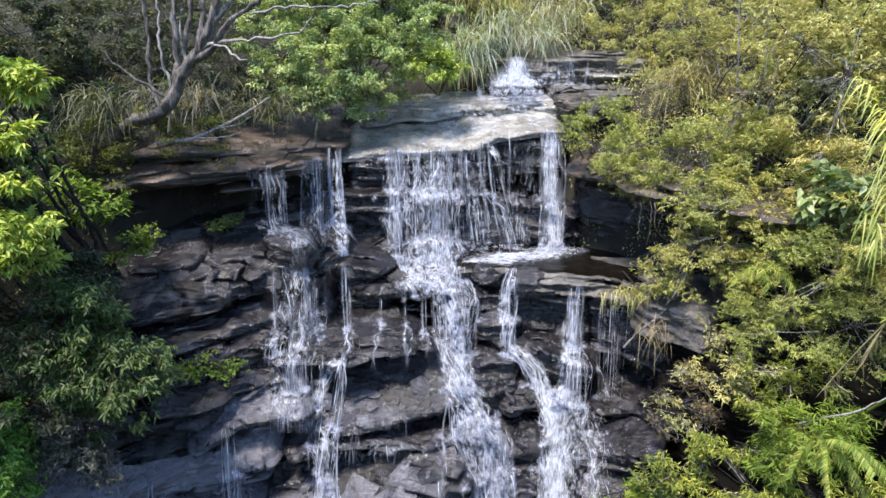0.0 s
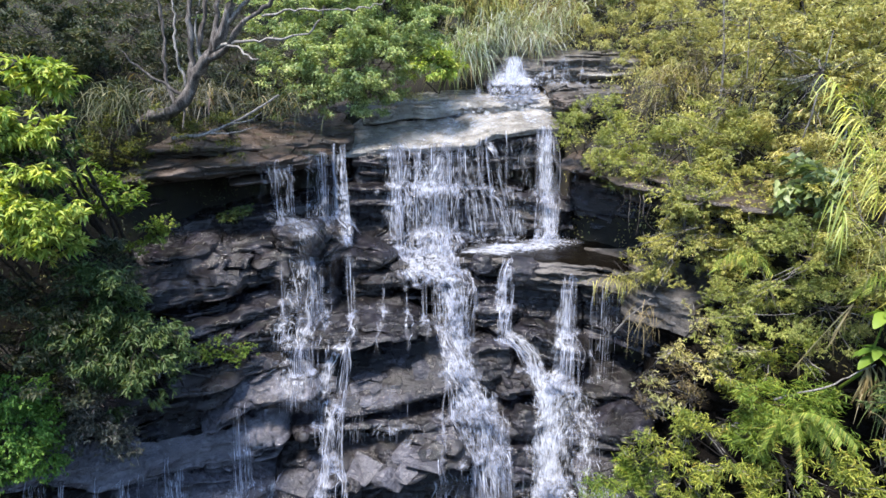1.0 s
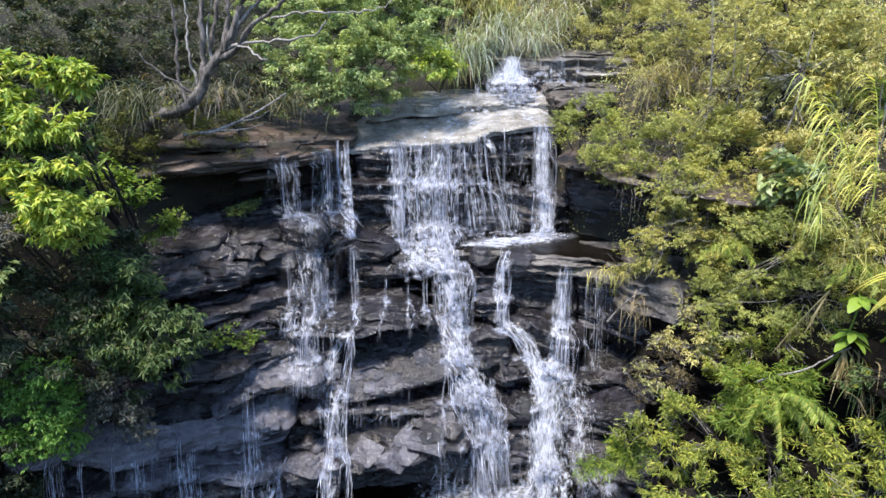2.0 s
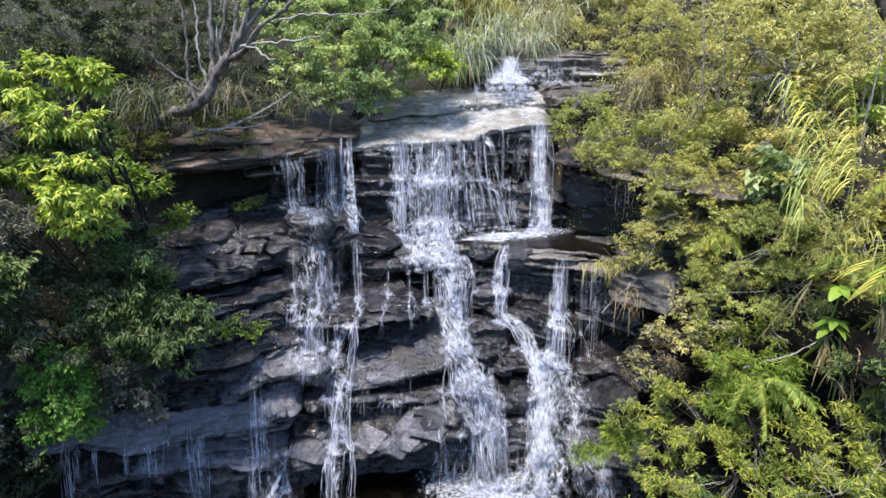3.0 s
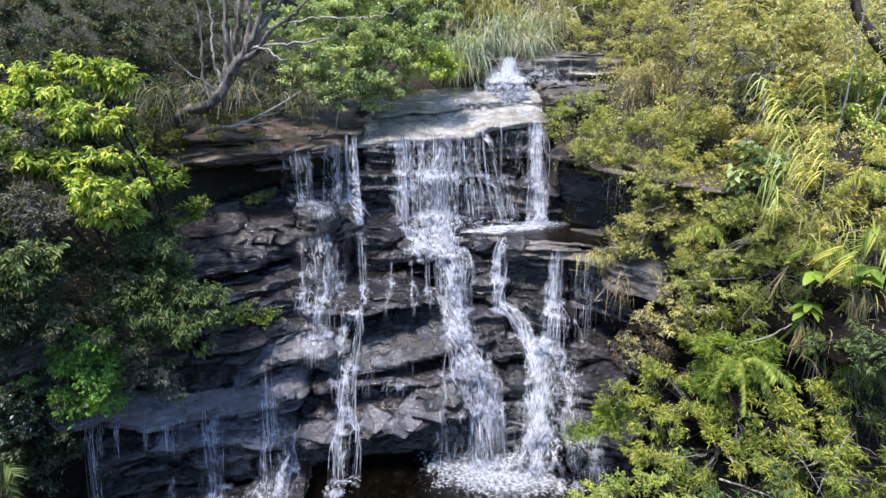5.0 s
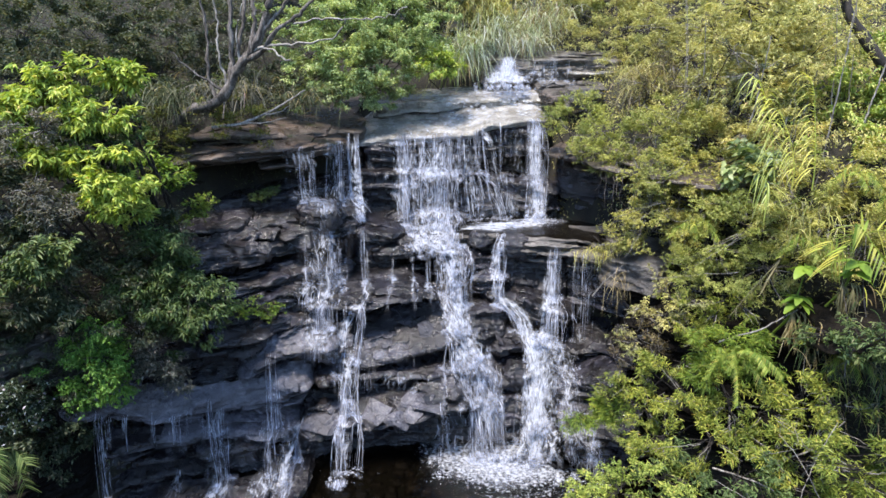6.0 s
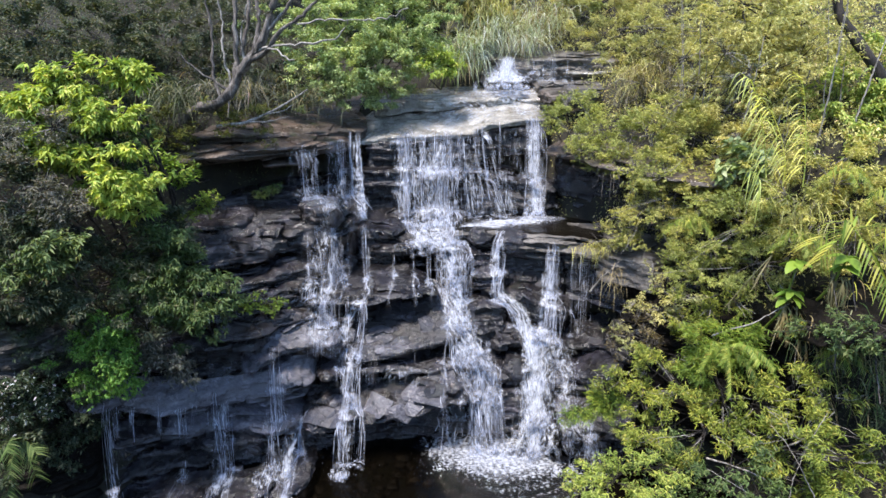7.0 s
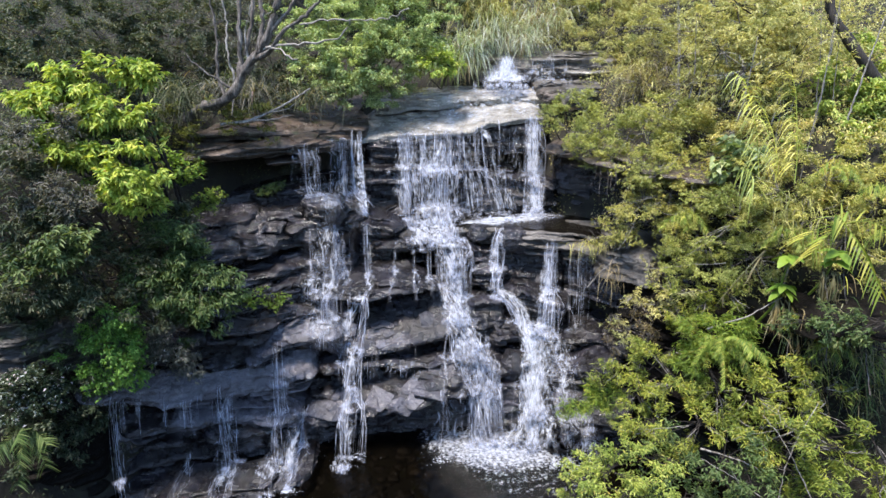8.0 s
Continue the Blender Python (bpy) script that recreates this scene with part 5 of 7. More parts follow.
def churned_water(at, rx, rz, count, seed):
    """Domed tufts of churned white water where a stream breaks on a step."""
    rng = np.random.default_rng(seed)
    c = np.array(at) + np.stack([rng.normal(0, 0.5, count) * rx, rng.normal(-0.06, 0.05, count), rng.normal(0, 0.5, count) * rz], 1)
    r = rng.uniform(0.045, 0.13, count)
    ring = np.linspace(0, 2 * math.pi, 9, endpoint=False)
    rim = np.stack([np.cos(ring), ring * 0 + 0.2, np.sin(ring)], 1)
    disc = np.concatenate([[(0, -0.3, 0)], rim * (0.5, -0.2, 0.5), rim])
    v = c[:, None] + disc[None] * r[:, None, None] * rng.uniform(0.7, 1.3, (count, 19, 1))
    v[..., 1] += (v[..., 2] - c[:, None, 2]) * 0.5
    j = np.arange(9)
    f = np.concatenate([np.stack([j * 0, j + 1, (j + 1) % 9 + 1], 1), np.stack([j + 1, j + 10, (j + 1) % 9 + 1], 1), np.stack([(j + 1) % 9 + 1, j + 10, (j + 1) % 9 + 10], 1)])
    f = (f[None] + 19 * np.arange(count)[:, None, None]).reshape(-1, 3)
    uv = (v[..., [0, 2]] + rng.uniform(0, 9, (count, 1, 2))).reshape(-1, 2)
    e = np.tile(np.array([(0.5, 1.0)] + [(0.5, 0.75)] * 9 + [(0.5, 0.0)] * 9), (count, 1))
    tagged(new("foam", mesh_of("foam", v.reshape(-1, 3), f, churn, True, uv, e)), "white churned water where the stream breaks on a step", "foam", "foam under the falls", "stuff")


churned_water((-0.20, 14.00, 5.39), 0.73, 0.56, 55, 500)
churned_water((-0.24, 12.75, 5.11), 0.78, 0.20, 40, 501)
churned_water((0.28, 12.30, 4.46), 0.26, 0.58, 50, 502)
churned_water((0.40, 11.40, 3.17), 0.41, 0.41, 56, 503)
churned_water((0.78, 10.85, 2.59), 0.47, 0.28, 50, 504)
churned_water((1.05, 10.60, 1.56), 0.44, 0.41, 46, 505)
churned_water((2.58, 11.50, 2.85), 0.36, 0.26, 40, 506)
churned_water((2.41, 10.20, 0.95), 0.45, 0.51, 54, 507)
churned_water((-0.36, 14.55, 6.83), 0.97, 0.14, 50, 508)
churned_water((2.09, 17.50, 9.58), 0.61, 0.24, 50, 509)
churned_water((2.1, 17.45, 9.28), 1.1, 0.10, 50, 523)
churned_water((-2.27, 12.85, 6.02), 0.16, 0.20, 10, 510)
churned_water((-2.47, 10.15, 1.83), 0.15, 0.19, 12, 511)
churned_water((-3.92, 9.20, 0.06), 0.16, 0.22, 20, 512)
churned_water((-5.36, 8.80, 0.16), 0.19, 0.16, 14, 513)
churned_water((-2.58, 9.25, 0.06), 0.20, 0.10, 24, 514)
churned_water((-3.26, 11.40, 3.96), 0.47, 0.16, 24, 515)
churned_water((1.19, 10.15, 0.17), 0.81, 0.23, 70, 516)
churned_water((2.39, 9.90, 0.28), 0.55, 0.22, 46, 517)
churned_water((2.83, 14.95, 6.47), 0.18, 0.15, 16, 518)
churned_water((-2.29, 11.20, 3.92), 0.40, 0.12, 16, 519)
churned_water((-7.33, 7.70, 0.83), 0.12, 0.16, 10, 520)
churned_water((2.81, 14.50, 5.62), 0.40, 0.11, 30, 521)
churned_water((1.96, 14.00, 5.46), 0.45, 0.12, 24, 522)


def pool_froth():
    """Flat white flecks of froth drifting out from where the jets enter the pools."""
    rng = np.random.default_rng(9)
    at = np.array(POOL_HITS)
    at = at[(at[:, 0] > -1) | (rng.uniform(size=len(at)) < 0.25)]
    at = at[rng.permutation(len(at))[:700]]
    at = np.repeat(at, 15, 0)
    n = len(at)
    far = rng.exponential(0.09, n) * rng.choice([0.6, 1, 1.8], n)
    a = rng.uniform(0, 2 * math.pi, n)
    at = at + np.stack([np.cos(a) * far * 1.4, np.sin(a) * far * 0.9 - 0.25 * far, rng.uniform(0.012, 0.03, n)], 1)
    ring = np.linspace(0, 2 * math.pi, 6, endpoint=False)
    r = rng.uniform(0.003, 0.014, n) * np.exp(-far * 1.2)
    x = np.stack([np.cos(ring) * 1.5, np.sin(ring), ring * 0], 1)
    v = (at[:, None] + x[None] * r[:, None, None] * rng.uniform(0.6, 1.3, (n, 6, 1))).reshape(-1, 3)
    f = np.concatenate([np.arange(n)[:, None] * 6 + (0, 1, 2, 3), np.arange(n)[:, None] * 6 + (0, 3, 4, 5)])
    tagged(new("foam", mesh_of("foam", v, f, spray)), "white froth spreading over the pool", "foam", "foam under the falls", "stuff")


pool_froth()


def foam_patch(at, rx, ry, seed, slope=(0, 0)):
    n, m = 40, 18
    a, r = np.meshgrid(np.linspace(0, 2 * math.pi, n), np.linspace(0.02, 1, m), indexing="ij")
    edge = 1 + 0.3 * pnoise(np.stack([np.cos(a.ravel()) * 1.6, np.sin(a.ravel()) * 1.6, a.ravel() * 0 + seed], 1)).reshape(a.shape)
    x, y = r * edge * rx * np.cos(a), r * edge * ry * np.sin(a)
    hit = tree.ray_cast((at[0], at[1], at[2] + 0.7), (0, 0, -1), 1.4)[0]
    if hit:
        at = (at[0], at[1], max(at[2] if at[2] < 0.1 or abs(at[2] - 5.38) < 0.1 else -9, hit.z))
    z = 0.03 + 0.05 * (1 - r) * (1 + pnoise(np.stack([x.ravel() * 6, y.ravel() * 6, x.ravel() * 0 + seed], 1)).reshape(a.shape)) + x * slope[0] + y * slope[1]
    v = np.stack([x + at[0], y + at[1], z + at[2]], 2).reshape(-1, 3)
    uv = np.stack([x, y], 2).reshape(-1, 2) + seed
    e = np.stack([np.full(r.size, 0.5), np.clip(1.05 - r.ravel(), 0, 1)], 1)
    tagged(new("foam", mesh_of("foam", v, grid_faces(n, m), foam, True, uv, e)), "white churned foam where the fall lands", "foam", "foam under the falls", "stuff")


def splash(at, spread, height, count, seed):
    rng = np.random.default_rng(seed)
    c = rng.normal(0, 0.45, (count, 3)) * (spread[0], spread[1], 0) + at
    c[:, 2] += np.abs(rng.exponential(height, count))
    r = rng.uniform(0.002, 0.006, count) * rng.choice([1, 1, 1.6], count)
    v = (c[:, None] + OCTA_V[None] * r[:, None, None] * np.array([1, 1, 1.5])).reshape(-1, 3)
    f = (OCTA_F[None] + 6 * np.arange(count)[:, None, None]).reshape(-1, 3)
    tagged(new("spray", mesh_of("spray", v, f, spray, True)), "white spray of droplets thrown up by the fall", "spray", "spray of the falls", "stuff")


def ledge_pool_flow():
    """Froth that drifts over the ledge pool from the falls towards the main cascade."""
    nx, ny = 110, 60
    x, y = [a.ravel() for a in np.meshgrid(np.linspace(0.3, 4.2, nx), np.linspace(12.9, 15.1, ny), indexing="ij")]
    bend = 14.62 - 0.16 * (3.0 - x) - 0.06 * (3.0 - x) ** 2
    thick = 1.05 * np.exp(-((x - 2.95) / 0.5) ** 2 - ((y - 14.45) / 0.34) ** 2)
    thick = thick + 1.15 * np.exp(-((y - bend + 0.25) / 0.55) ** 2) * np.clip((3.1 - x) / 0.4, 0, 1)
    thick = thick + 0.62 * np.exp(-((x - 1.5) / 0.28) ** 2) * np.clip((14.4 - y) / 0.3, 0, 1)
    thick = thick + 0.6 * pnoise(np.stack([x * 1.6, y * 3.6, x * 0], 1)) * (thick > 0.1)
    thick = thick * np.clip((x - 0.3) / 0.25, 0, 1) * np.clip((y - 13.78 + 0.345 * x) / 0.12, 0, 1)
    z = 5.395 - 0.14 * np.exp(-(x - 0.3) / 0.14) + 0.012 * fbm(np.stack([x * 2.2, y * 3, x * 0], 1), 2) + 0.03 * np.clip(thick, 0, 1)
    e = np.stack([np.full(len(x), 0.75), np.clip(thick * 0.72, 0, 1)], 1)
    me = mesh_of("foam", np.stack([x, y, z], 1), grid_faces(nx, ny), white_water, True, np.stack([y * 1.2, x * 1.2], 1), e)
    tagged(new("foam", me), "white froth drifting over the ledge pool", "foam", "foam under the falls", "stuff")


ledge_pool_flow()


def pool_foam():
    """The white boil under the main falls, breaking up into flecks that paint sky reflected on the ripples."""
    nx, ny = 190, 150
    x, y = [a.ravel() for a in np.meshgrid(np.linspace(-0.9, 4.0, nx), np.linspace(7.4, 10.9, ny), indexing="ij")]
    out = np.hypot((x - 1.45) / 1.75, (y - 10.25) / 0.85)
    thick = 1.15 * np.exp(-out ** 2.2) + 0.5 * np.exp(-((x - 2.35) / 0.6) ** 2 - ((y - 9.9) / 0.5) ** 2)
    thick = thick + 0.28 * pnoise(np.stack([x * 4.0, y * 5.0, x * 0], 1)) * np.clip(1.7 - out, 0, 1)
    # Thin ringed flecks stand in for sky glinting on the right-hand ripples.
    away = np.hypot(x - 1.6, (y - 10.2) * 1.1)
    ring = np.sin(away * 17 + 2.5 * pnoise(np.stack([x * 1.6, y * 1.6, x * 0], 1)))
    right = np.clip(((x + 0.36) * 0.69 + (y - 9.83) * 0.72) / 0.35, 0, 1) * np.clip((y - 7.4) / 1.2, 0, 1)
    thick = thick + (0.42 + 0.16 * ring + 0.2 * pnoise(np.stack([x * 2.2, y * 3.0, x * 0 + 5], 1))) * right
    edge = np.clip(np.minimum(x + 0.9, 4.0 - x) / 0.3, 0, 1) * np.clip((y - 7.4) / 0.3, 0, 1)
    thick = np.clip(thick * edge, 0, 1)
    z = 0.02 + 0.02 * fbm(np.stack([x * 3.2, y * 5, x * 0], 1), 3) * np.clip(1.5 - out, 0.2, 1) + 0.07 * thick
    e = np.stack([np.full(len(x), 1.0), thick * 0.85], 1)
    me = mesh_of("foam", np.stack([x, y, z], 1), grid_faces(nx, ny), white_water, True, np.stack([y * 1.6, x * 1.6], 1), e)
    tagged(new("foam", me), "white boiling foam under the main falls, with flecks painting sky on ripples", "foam", "foam under the falls", "stuff")


pool_foam()
for k, (at, rx, ry, cnt, hgt, slope) in enumerate([
    ((1.6, 9.9, 0.0), 1.45, 0.65, 900, 0.12, (0, 0)),
    ((2.95, 14.6, 5.38), 0.8, 0.5, 200, 0.06, (0, 0)),
    ((1.7, 14.1, 5.38), 0.9, 0.4, 120, 0.04, (0, 0)),
    ((2.2, 17.6, 9.2), 1.6, 0.5, 100, 0.04, (0, 0.25)),
]):
    foam_patch(at, rx, ry, 3.7 * k, slope)
    splash(at, (rx, ry), hgt, cnt, 70 + k)


# ---- plants ----
def leaves_mesh(name, pos, direction, length, width, mat, rng):
    n = len(pos)
    d = direction / (np.linalg.norm(direction, axis=1)[:, None] + 1e-9)
    side = np.cross(d, rng.normal(size=(n, 3)) * 0.5 + (0, 0, 1))
    side /= np.linalg.norm(side, axis=1)[:, None] + 1e-9
    up = np.cross(side, d)
    L = (length * rng.uniform(0.6, 1.25, n))[:, None]
    W = (width * rng.uniform(0.7, 1.25, n))[:, None]
    mid = pos + d * L * 0.42
    sag = np.array([0, 0, -0.16])
    v = np.stack([pos, mid - side * W / 2 + up * W * 0.22, pos + d * L + sag * L, mid + side * W / 2 + up * W * 0.22], 1).reshape(-1, 3)
    q = 4 * np.arange(n)[:, None]
    f = np.stack([q + (0, 1, 2), q + (0, 2, 3)], 1).reshape(-1, 3)
    return mesh_of(name, v, f, mat)


def crown_points(lobes, density, per_twig, leaf, droop, rng, along=2.0, clump=0.16, tall=0.9, loose=0.1):
    pos, dirs, tips = [], [], []
    for x, y, z, r in lobes:
        n = max(14, int(density * r * r))
        m = max(5, n // 9)
        d = rng.normal(size=(m, 3))
        d /= np.linalg.norm(d, axis=1)[:, None]
        lump = 1 + 0.5 * pnoise(d * 1.7 + (x, y, z)) + 0.25 * pnoise(d * 4 + (z, x, y))
        rad = r * lump * rng.uniform(0.3, 1.0, m) ** 0.5
        rad *= np.where(rng.random(m) < loose, rng.uniform(1.1, 1.7, m), 1)
        knot = np.array([x, y, z]) + d * rad[:, None] * (1, 0.8, tall)
        keep = pnoise(knot * 1.4 + 5.5) > -0.14
        if keep.sum() > 3:
            knot, d, m = knot[keep], d[keep], int(keep.sum())
        pick = rng.integers(0, m, n)
        tip = knot[pick] + rng.normal(0, 1, (n, 3)) * (clump, clump, clump * 0.55)
        out = d[pick] * (1, 1, 0.6) + (0, 0, 0.3) + rng.normal(0, 0.4, (n, 3))
        out /= np.linalg.norm(out, axis=1)[:, None]
        u = rng.uniform(0, 1, (n, per_twig))
        p = tip[:, None] - out[:, None] * (u * leaf * along)[..., None] + rng.normal(0, leaf * 0.08, (n, per_twig, 3))
        ld = rng.normal(0, 0.8, (n, per_twig, 3)) * (1, 1, 0.5) + out[:, None] * 0.7 + (0, 0, -droop)
        pos.append(p.reshape(-1, 3))
        dirs.append(ld.reshape(-1, 3))
        tips.append(tip)
    return np.concatenate(pos), np.concatenate(dirs), tips


def plant(name, mat, lobes, leaf, width, density, per_twig, droop, label, category, seed, bark=None, stem=None):
    rng = np.random.default_rng(seed)
    lob = np.array(lobes, float)
    mx, my = lob[:, 0].mean(), lob[:, 1].mean()
    low = lob[:, 2].min() - lob[lob[:, 2].argmin(), 3] * 0.6
    by = my
    while ground_height(mx, by) < low - 0.4 and by < my + 3.0:
        by += 0.1
    if mat == "leaf_sage":
        by += 1.3
    base = np.array([mx, by, min(float(ground_height(mx, by)), low + 0.2)])
    ob = thing(name, base, label, category, "plants on the banks")
    pos, dirs, tips = crown_points(lobes, density, per_twig, leaf, droop, rng, 0.5 if mat == "leaf_bright" else 2.0, 0.11 if mat == "leaf_bright" else 0.2 if name == "tree" else 0.09, 0.6 if mat == "leaf_bright" else 0.9, 0.3 if mat in ("leaf_yellow", "leaf_olive", "leaf_lush", "leaf_pale", "leaf_soft") else 0.12)
    r0 = stem or (0.05 if name == "tree" else 0.022)
    limbs = []
    for (x, y, z, r), tp in zip(lobes, tips):
        c = np.array([x, y + 0.1 * r, z])
        mid = base * 0.5 + c * 0.5 + rng.normal(0, 0.12, 3)
        limbs.append(tube([base + rng.normal(0, 0.04, 3), mid, c], [r0, r0 * 0.75, r0 * 0.45], 6, 0.01, rng))
        for tpt in tp[rng.choice(len(tp), min(len(tp), 14), replace=False)]:
            limbs.append(tube([c + rng.normal(0, 0.05, 3), (c + tpt) / 2 + rng.normal(0, 0.05, 3), tpt], [r0 * 0.4, r0 * 0.28, 0.004], 4, 0.006, rng))
    if mat in ("leaf_yellow", "leaf_olive", "leaf_brown", "leaf_grey", "leaf_lush", "leaf_pale"):
        thin = []
        for (x, y, z, r), tp in zip(lobes, tips):
            for tpt in tp[rng.choice(len(tp), min(len(tp), 11), replace=False)]:
                o = tpt - (x, y, z)
                thin.append(tube([(x, y, z) + o * 0.3, (x, y, z) + o * 0.8 + rng.normal(0, 0.06, 3), (x, y, z) + o * rng.uniform(1.05, 1.35) + rng.normal(0, 0.06, 3)], [0.007, 0.005, 0.003], 4, 0.01, rng))
        v, f = joined(thin)
        tagged(part("dry_twig", mesh_of("dry_twig", v, f, bark_pale, True), ob, "pale dry bare twigs"), kind="stuff")
    v, f = joined(limbs)
    part("trunk" if name == "tree" else "woody_stem", mesh_of("woody_stem", v, f, bark or bark_dark, True), ob)
    part("crown", leaves_mesh("crown", pos, dirs, leaf, width, LEAF[mat], rng), ob)
    return ob


grown = []


def grow(nm, mat, lobes, leaf, width, dens, per, droop, label, cat):
    grown.append(nm)
    plant(nm, mat, lobes, leaf, width, dens, per, droop, label, cat, 299 + len(grown), bark_grey if mat in ("leaf_yellow", "leaf_brown") else None)


grow("tree", "leaf_bright", [(-7.42, 8.80, 9.88, 0.40), (-6.58, 8.90, 9.94, 0.38), (-6.24, 8.90, 9.77, 0.38), (-7.17, 8.70, 9.58, 0.50), (-7.66, 8.60, 9.43, 0.48), (-8.12, 8.50, 9.21, 0.48), (-6.76, 8.60, 9.12, 0.50), (-6.30, 8.60, 9.03, 0.32), (-7.20, 8.60, 9.19, 0.46), (-8.40, 8.40, 9.39, 0.42), (-8.05, 8.20, 8.58, 0.42), (-7.69, 8.20, 8.36, 0.42), (-7.31, 8.20, 8.41, 0.40), (-6.95, 8.30, 8.24, 0.38), (-6.31, 8.40, 8.43, 0.32), (-6.12, 8.50, 8.37, 0.22), (-6.90, 8.30, 7.85, 0.48), (-6.42, 8.30, 7.78, 0.48), (-6.12, 8.40, 7.58, 0.42), (-7.02, 8.20, 7.49, 0.40), (-6.46, 8.20, 7.41, 0.42), (-6.17, 8.40, 7.20, 0.34)], 0.155, 0.048, 520, 12, 0.55, "broadleaf rainforest tree with bright lime green drooping leaf tufts in tiers", "tree")
# Darker leaves added inside the lime tree to paint its inner shade.
grow("tree", "leaf_mid", [(-6.9, 8.9, 8.7, 0.6), (-6.5, 8.8, 8.4, 0.5), (-7.5, 8.6, 8.6, 0.7), (-6.2, 8.9, 8.8, 0.35), (-7.2, 8.8, 9.3, 0.6)], 0.12, 0.035, 240, 9, 0.5, "green inner tree behind the lime green leaf tufts, darkened for shade", "tree")
grow("shrub", "leaf_grey", [(-7.27, 7.90, 8.90, 0.38), (-7.96, 7.70, 8.81, 0.42), (-7.34, 7.40, 7.77, 0.42), (-7.15, 7.40, 7.36, 0.40), (-7.94, 7.40, 8.19, 0.42), (-7.81, 7.30, 7.46, 0.40), (-7.02, 7.80, 7.57, 0.26)], 0.085, 0.022, 620, 10, 0.4, "dusty grey green fine leaved shrub below the lime green tree", "shrub")
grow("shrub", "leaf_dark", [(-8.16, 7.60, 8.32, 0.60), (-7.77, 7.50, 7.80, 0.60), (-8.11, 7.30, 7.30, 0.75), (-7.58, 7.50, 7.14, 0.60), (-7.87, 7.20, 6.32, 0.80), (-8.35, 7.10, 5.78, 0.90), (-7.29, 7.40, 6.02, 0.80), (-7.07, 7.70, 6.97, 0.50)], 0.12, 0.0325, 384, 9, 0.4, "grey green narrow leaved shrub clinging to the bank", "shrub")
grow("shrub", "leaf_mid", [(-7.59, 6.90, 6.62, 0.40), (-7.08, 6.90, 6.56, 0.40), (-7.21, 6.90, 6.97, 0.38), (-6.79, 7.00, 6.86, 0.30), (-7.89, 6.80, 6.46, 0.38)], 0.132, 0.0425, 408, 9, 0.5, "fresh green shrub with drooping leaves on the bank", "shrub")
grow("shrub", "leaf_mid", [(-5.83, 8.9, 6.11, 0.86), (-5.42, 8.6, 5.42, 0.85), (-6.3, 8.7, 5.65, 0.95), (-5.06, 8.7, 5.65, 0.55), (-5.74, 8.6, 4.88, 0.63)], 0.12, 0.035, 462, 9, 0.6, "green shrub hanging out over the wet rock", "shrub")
# Dark leaf colour here puts the shade of the left bank into the plant.
grow("shrub", "leaf_dark", [(-6.8, 8.6, 6.07, 1.07), (-6.74, 8.6, 4.88, 1.09), (-7.14, 8.3, 5.27, 0.92), (-6.2, 9.3, 6.51, 0.77)], 0.108, 0.0325, 384, 8, 0.5, "dark green shrub on the bank, leaf colour darkened for shade", "shrub")
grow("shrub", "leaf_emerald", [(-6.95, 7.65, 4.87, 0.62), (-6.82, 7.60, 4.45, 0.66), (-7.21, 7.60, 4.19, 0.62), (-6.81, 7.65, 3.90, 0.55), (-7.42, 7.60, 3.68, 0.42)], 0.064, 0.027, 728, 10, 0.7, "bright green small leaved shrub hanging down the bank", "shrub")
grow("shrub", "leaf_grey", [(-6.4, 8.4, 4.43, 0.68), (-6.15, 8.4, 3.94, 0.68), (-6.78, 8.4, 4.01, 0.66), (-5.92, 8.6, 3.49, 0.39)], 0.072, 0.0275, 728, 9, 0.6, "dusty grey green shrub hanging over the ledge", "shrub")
# Leaf colour darkened to paint the bank's shade.
grow("shrub", "leaf_dark", [(-8.01, 8, 4.88, 0.95), (-8.37, 7.6, 5.3, 0.92), (-8.39, 7.9, 3.86, 0.98), (-8.28, 7.9, 2.45, 0.85), (-8.58, 7.4, 2.5, 0.84)], 0.096, 0.0325, 403, 8, 0.5, "undergrowth shrub on the bank with shade in its dark leaf colour", "shrub")
grow("shrub", "leaf_fresh", [(-6.61, 10.6, 7.7, 0.51), (-6.14, 10.7, 7.48, 0.39), (-6.96, 10.4, 7.47, 0.45)], 0.144, 0.0438, 208, 9, 0.4, "small fresh green shrub on the cap rock edge", "shrub")
grow("shrub", "leaf_fresh", [(-6.08, 11.2, 6.71, 0.34), (-6.36, 11.1, 6.47, 0.34), (-5.93, 11.4, 6.77, 0.22)], 0.06, 0.0325, 720, 8, 0.4, "bright green mossy herb growing from a rock crack", "herb")
grow("shrub", "leaf_fresh", [(-4.99, 10.4, 4.2, 0.27), (-4.54, 10.6, 4.2, 0.27), (-4.3, 10.8, 4.28, 0.18)], 0.072, 0.0375, 720, 8, 0.3, "small green herb growing on the rock ledge", "herb")
grow("shrub", "leaf_mid", [(-5.07, 12.9, 6.61, 0.27), (-4.77, 13, 6.67, 0.23)], 0.084, 0.0375, 560, 8, 0.3, "small green herb under the overhang", "herb")
grow("shrub", "moss", [(-7.15, 12, 8.29, 0.82), (-7.71, 11.6, 8.19, 0.65), (-6.68, 12.2, 8.04, 0.49)], 0.06, 0.025, 560, 8, 0.2, "low mossy green growth on the cap rock", "herb")
grow("shrub", "moss", [(-5.05, 12.5, 8.82, 0.81), (-5.74, 12.3, 8.69, 0.58)], 0.06, 0.025, 480, 8, 0.2, "low mossy growth at the foot of the tree", "herb")
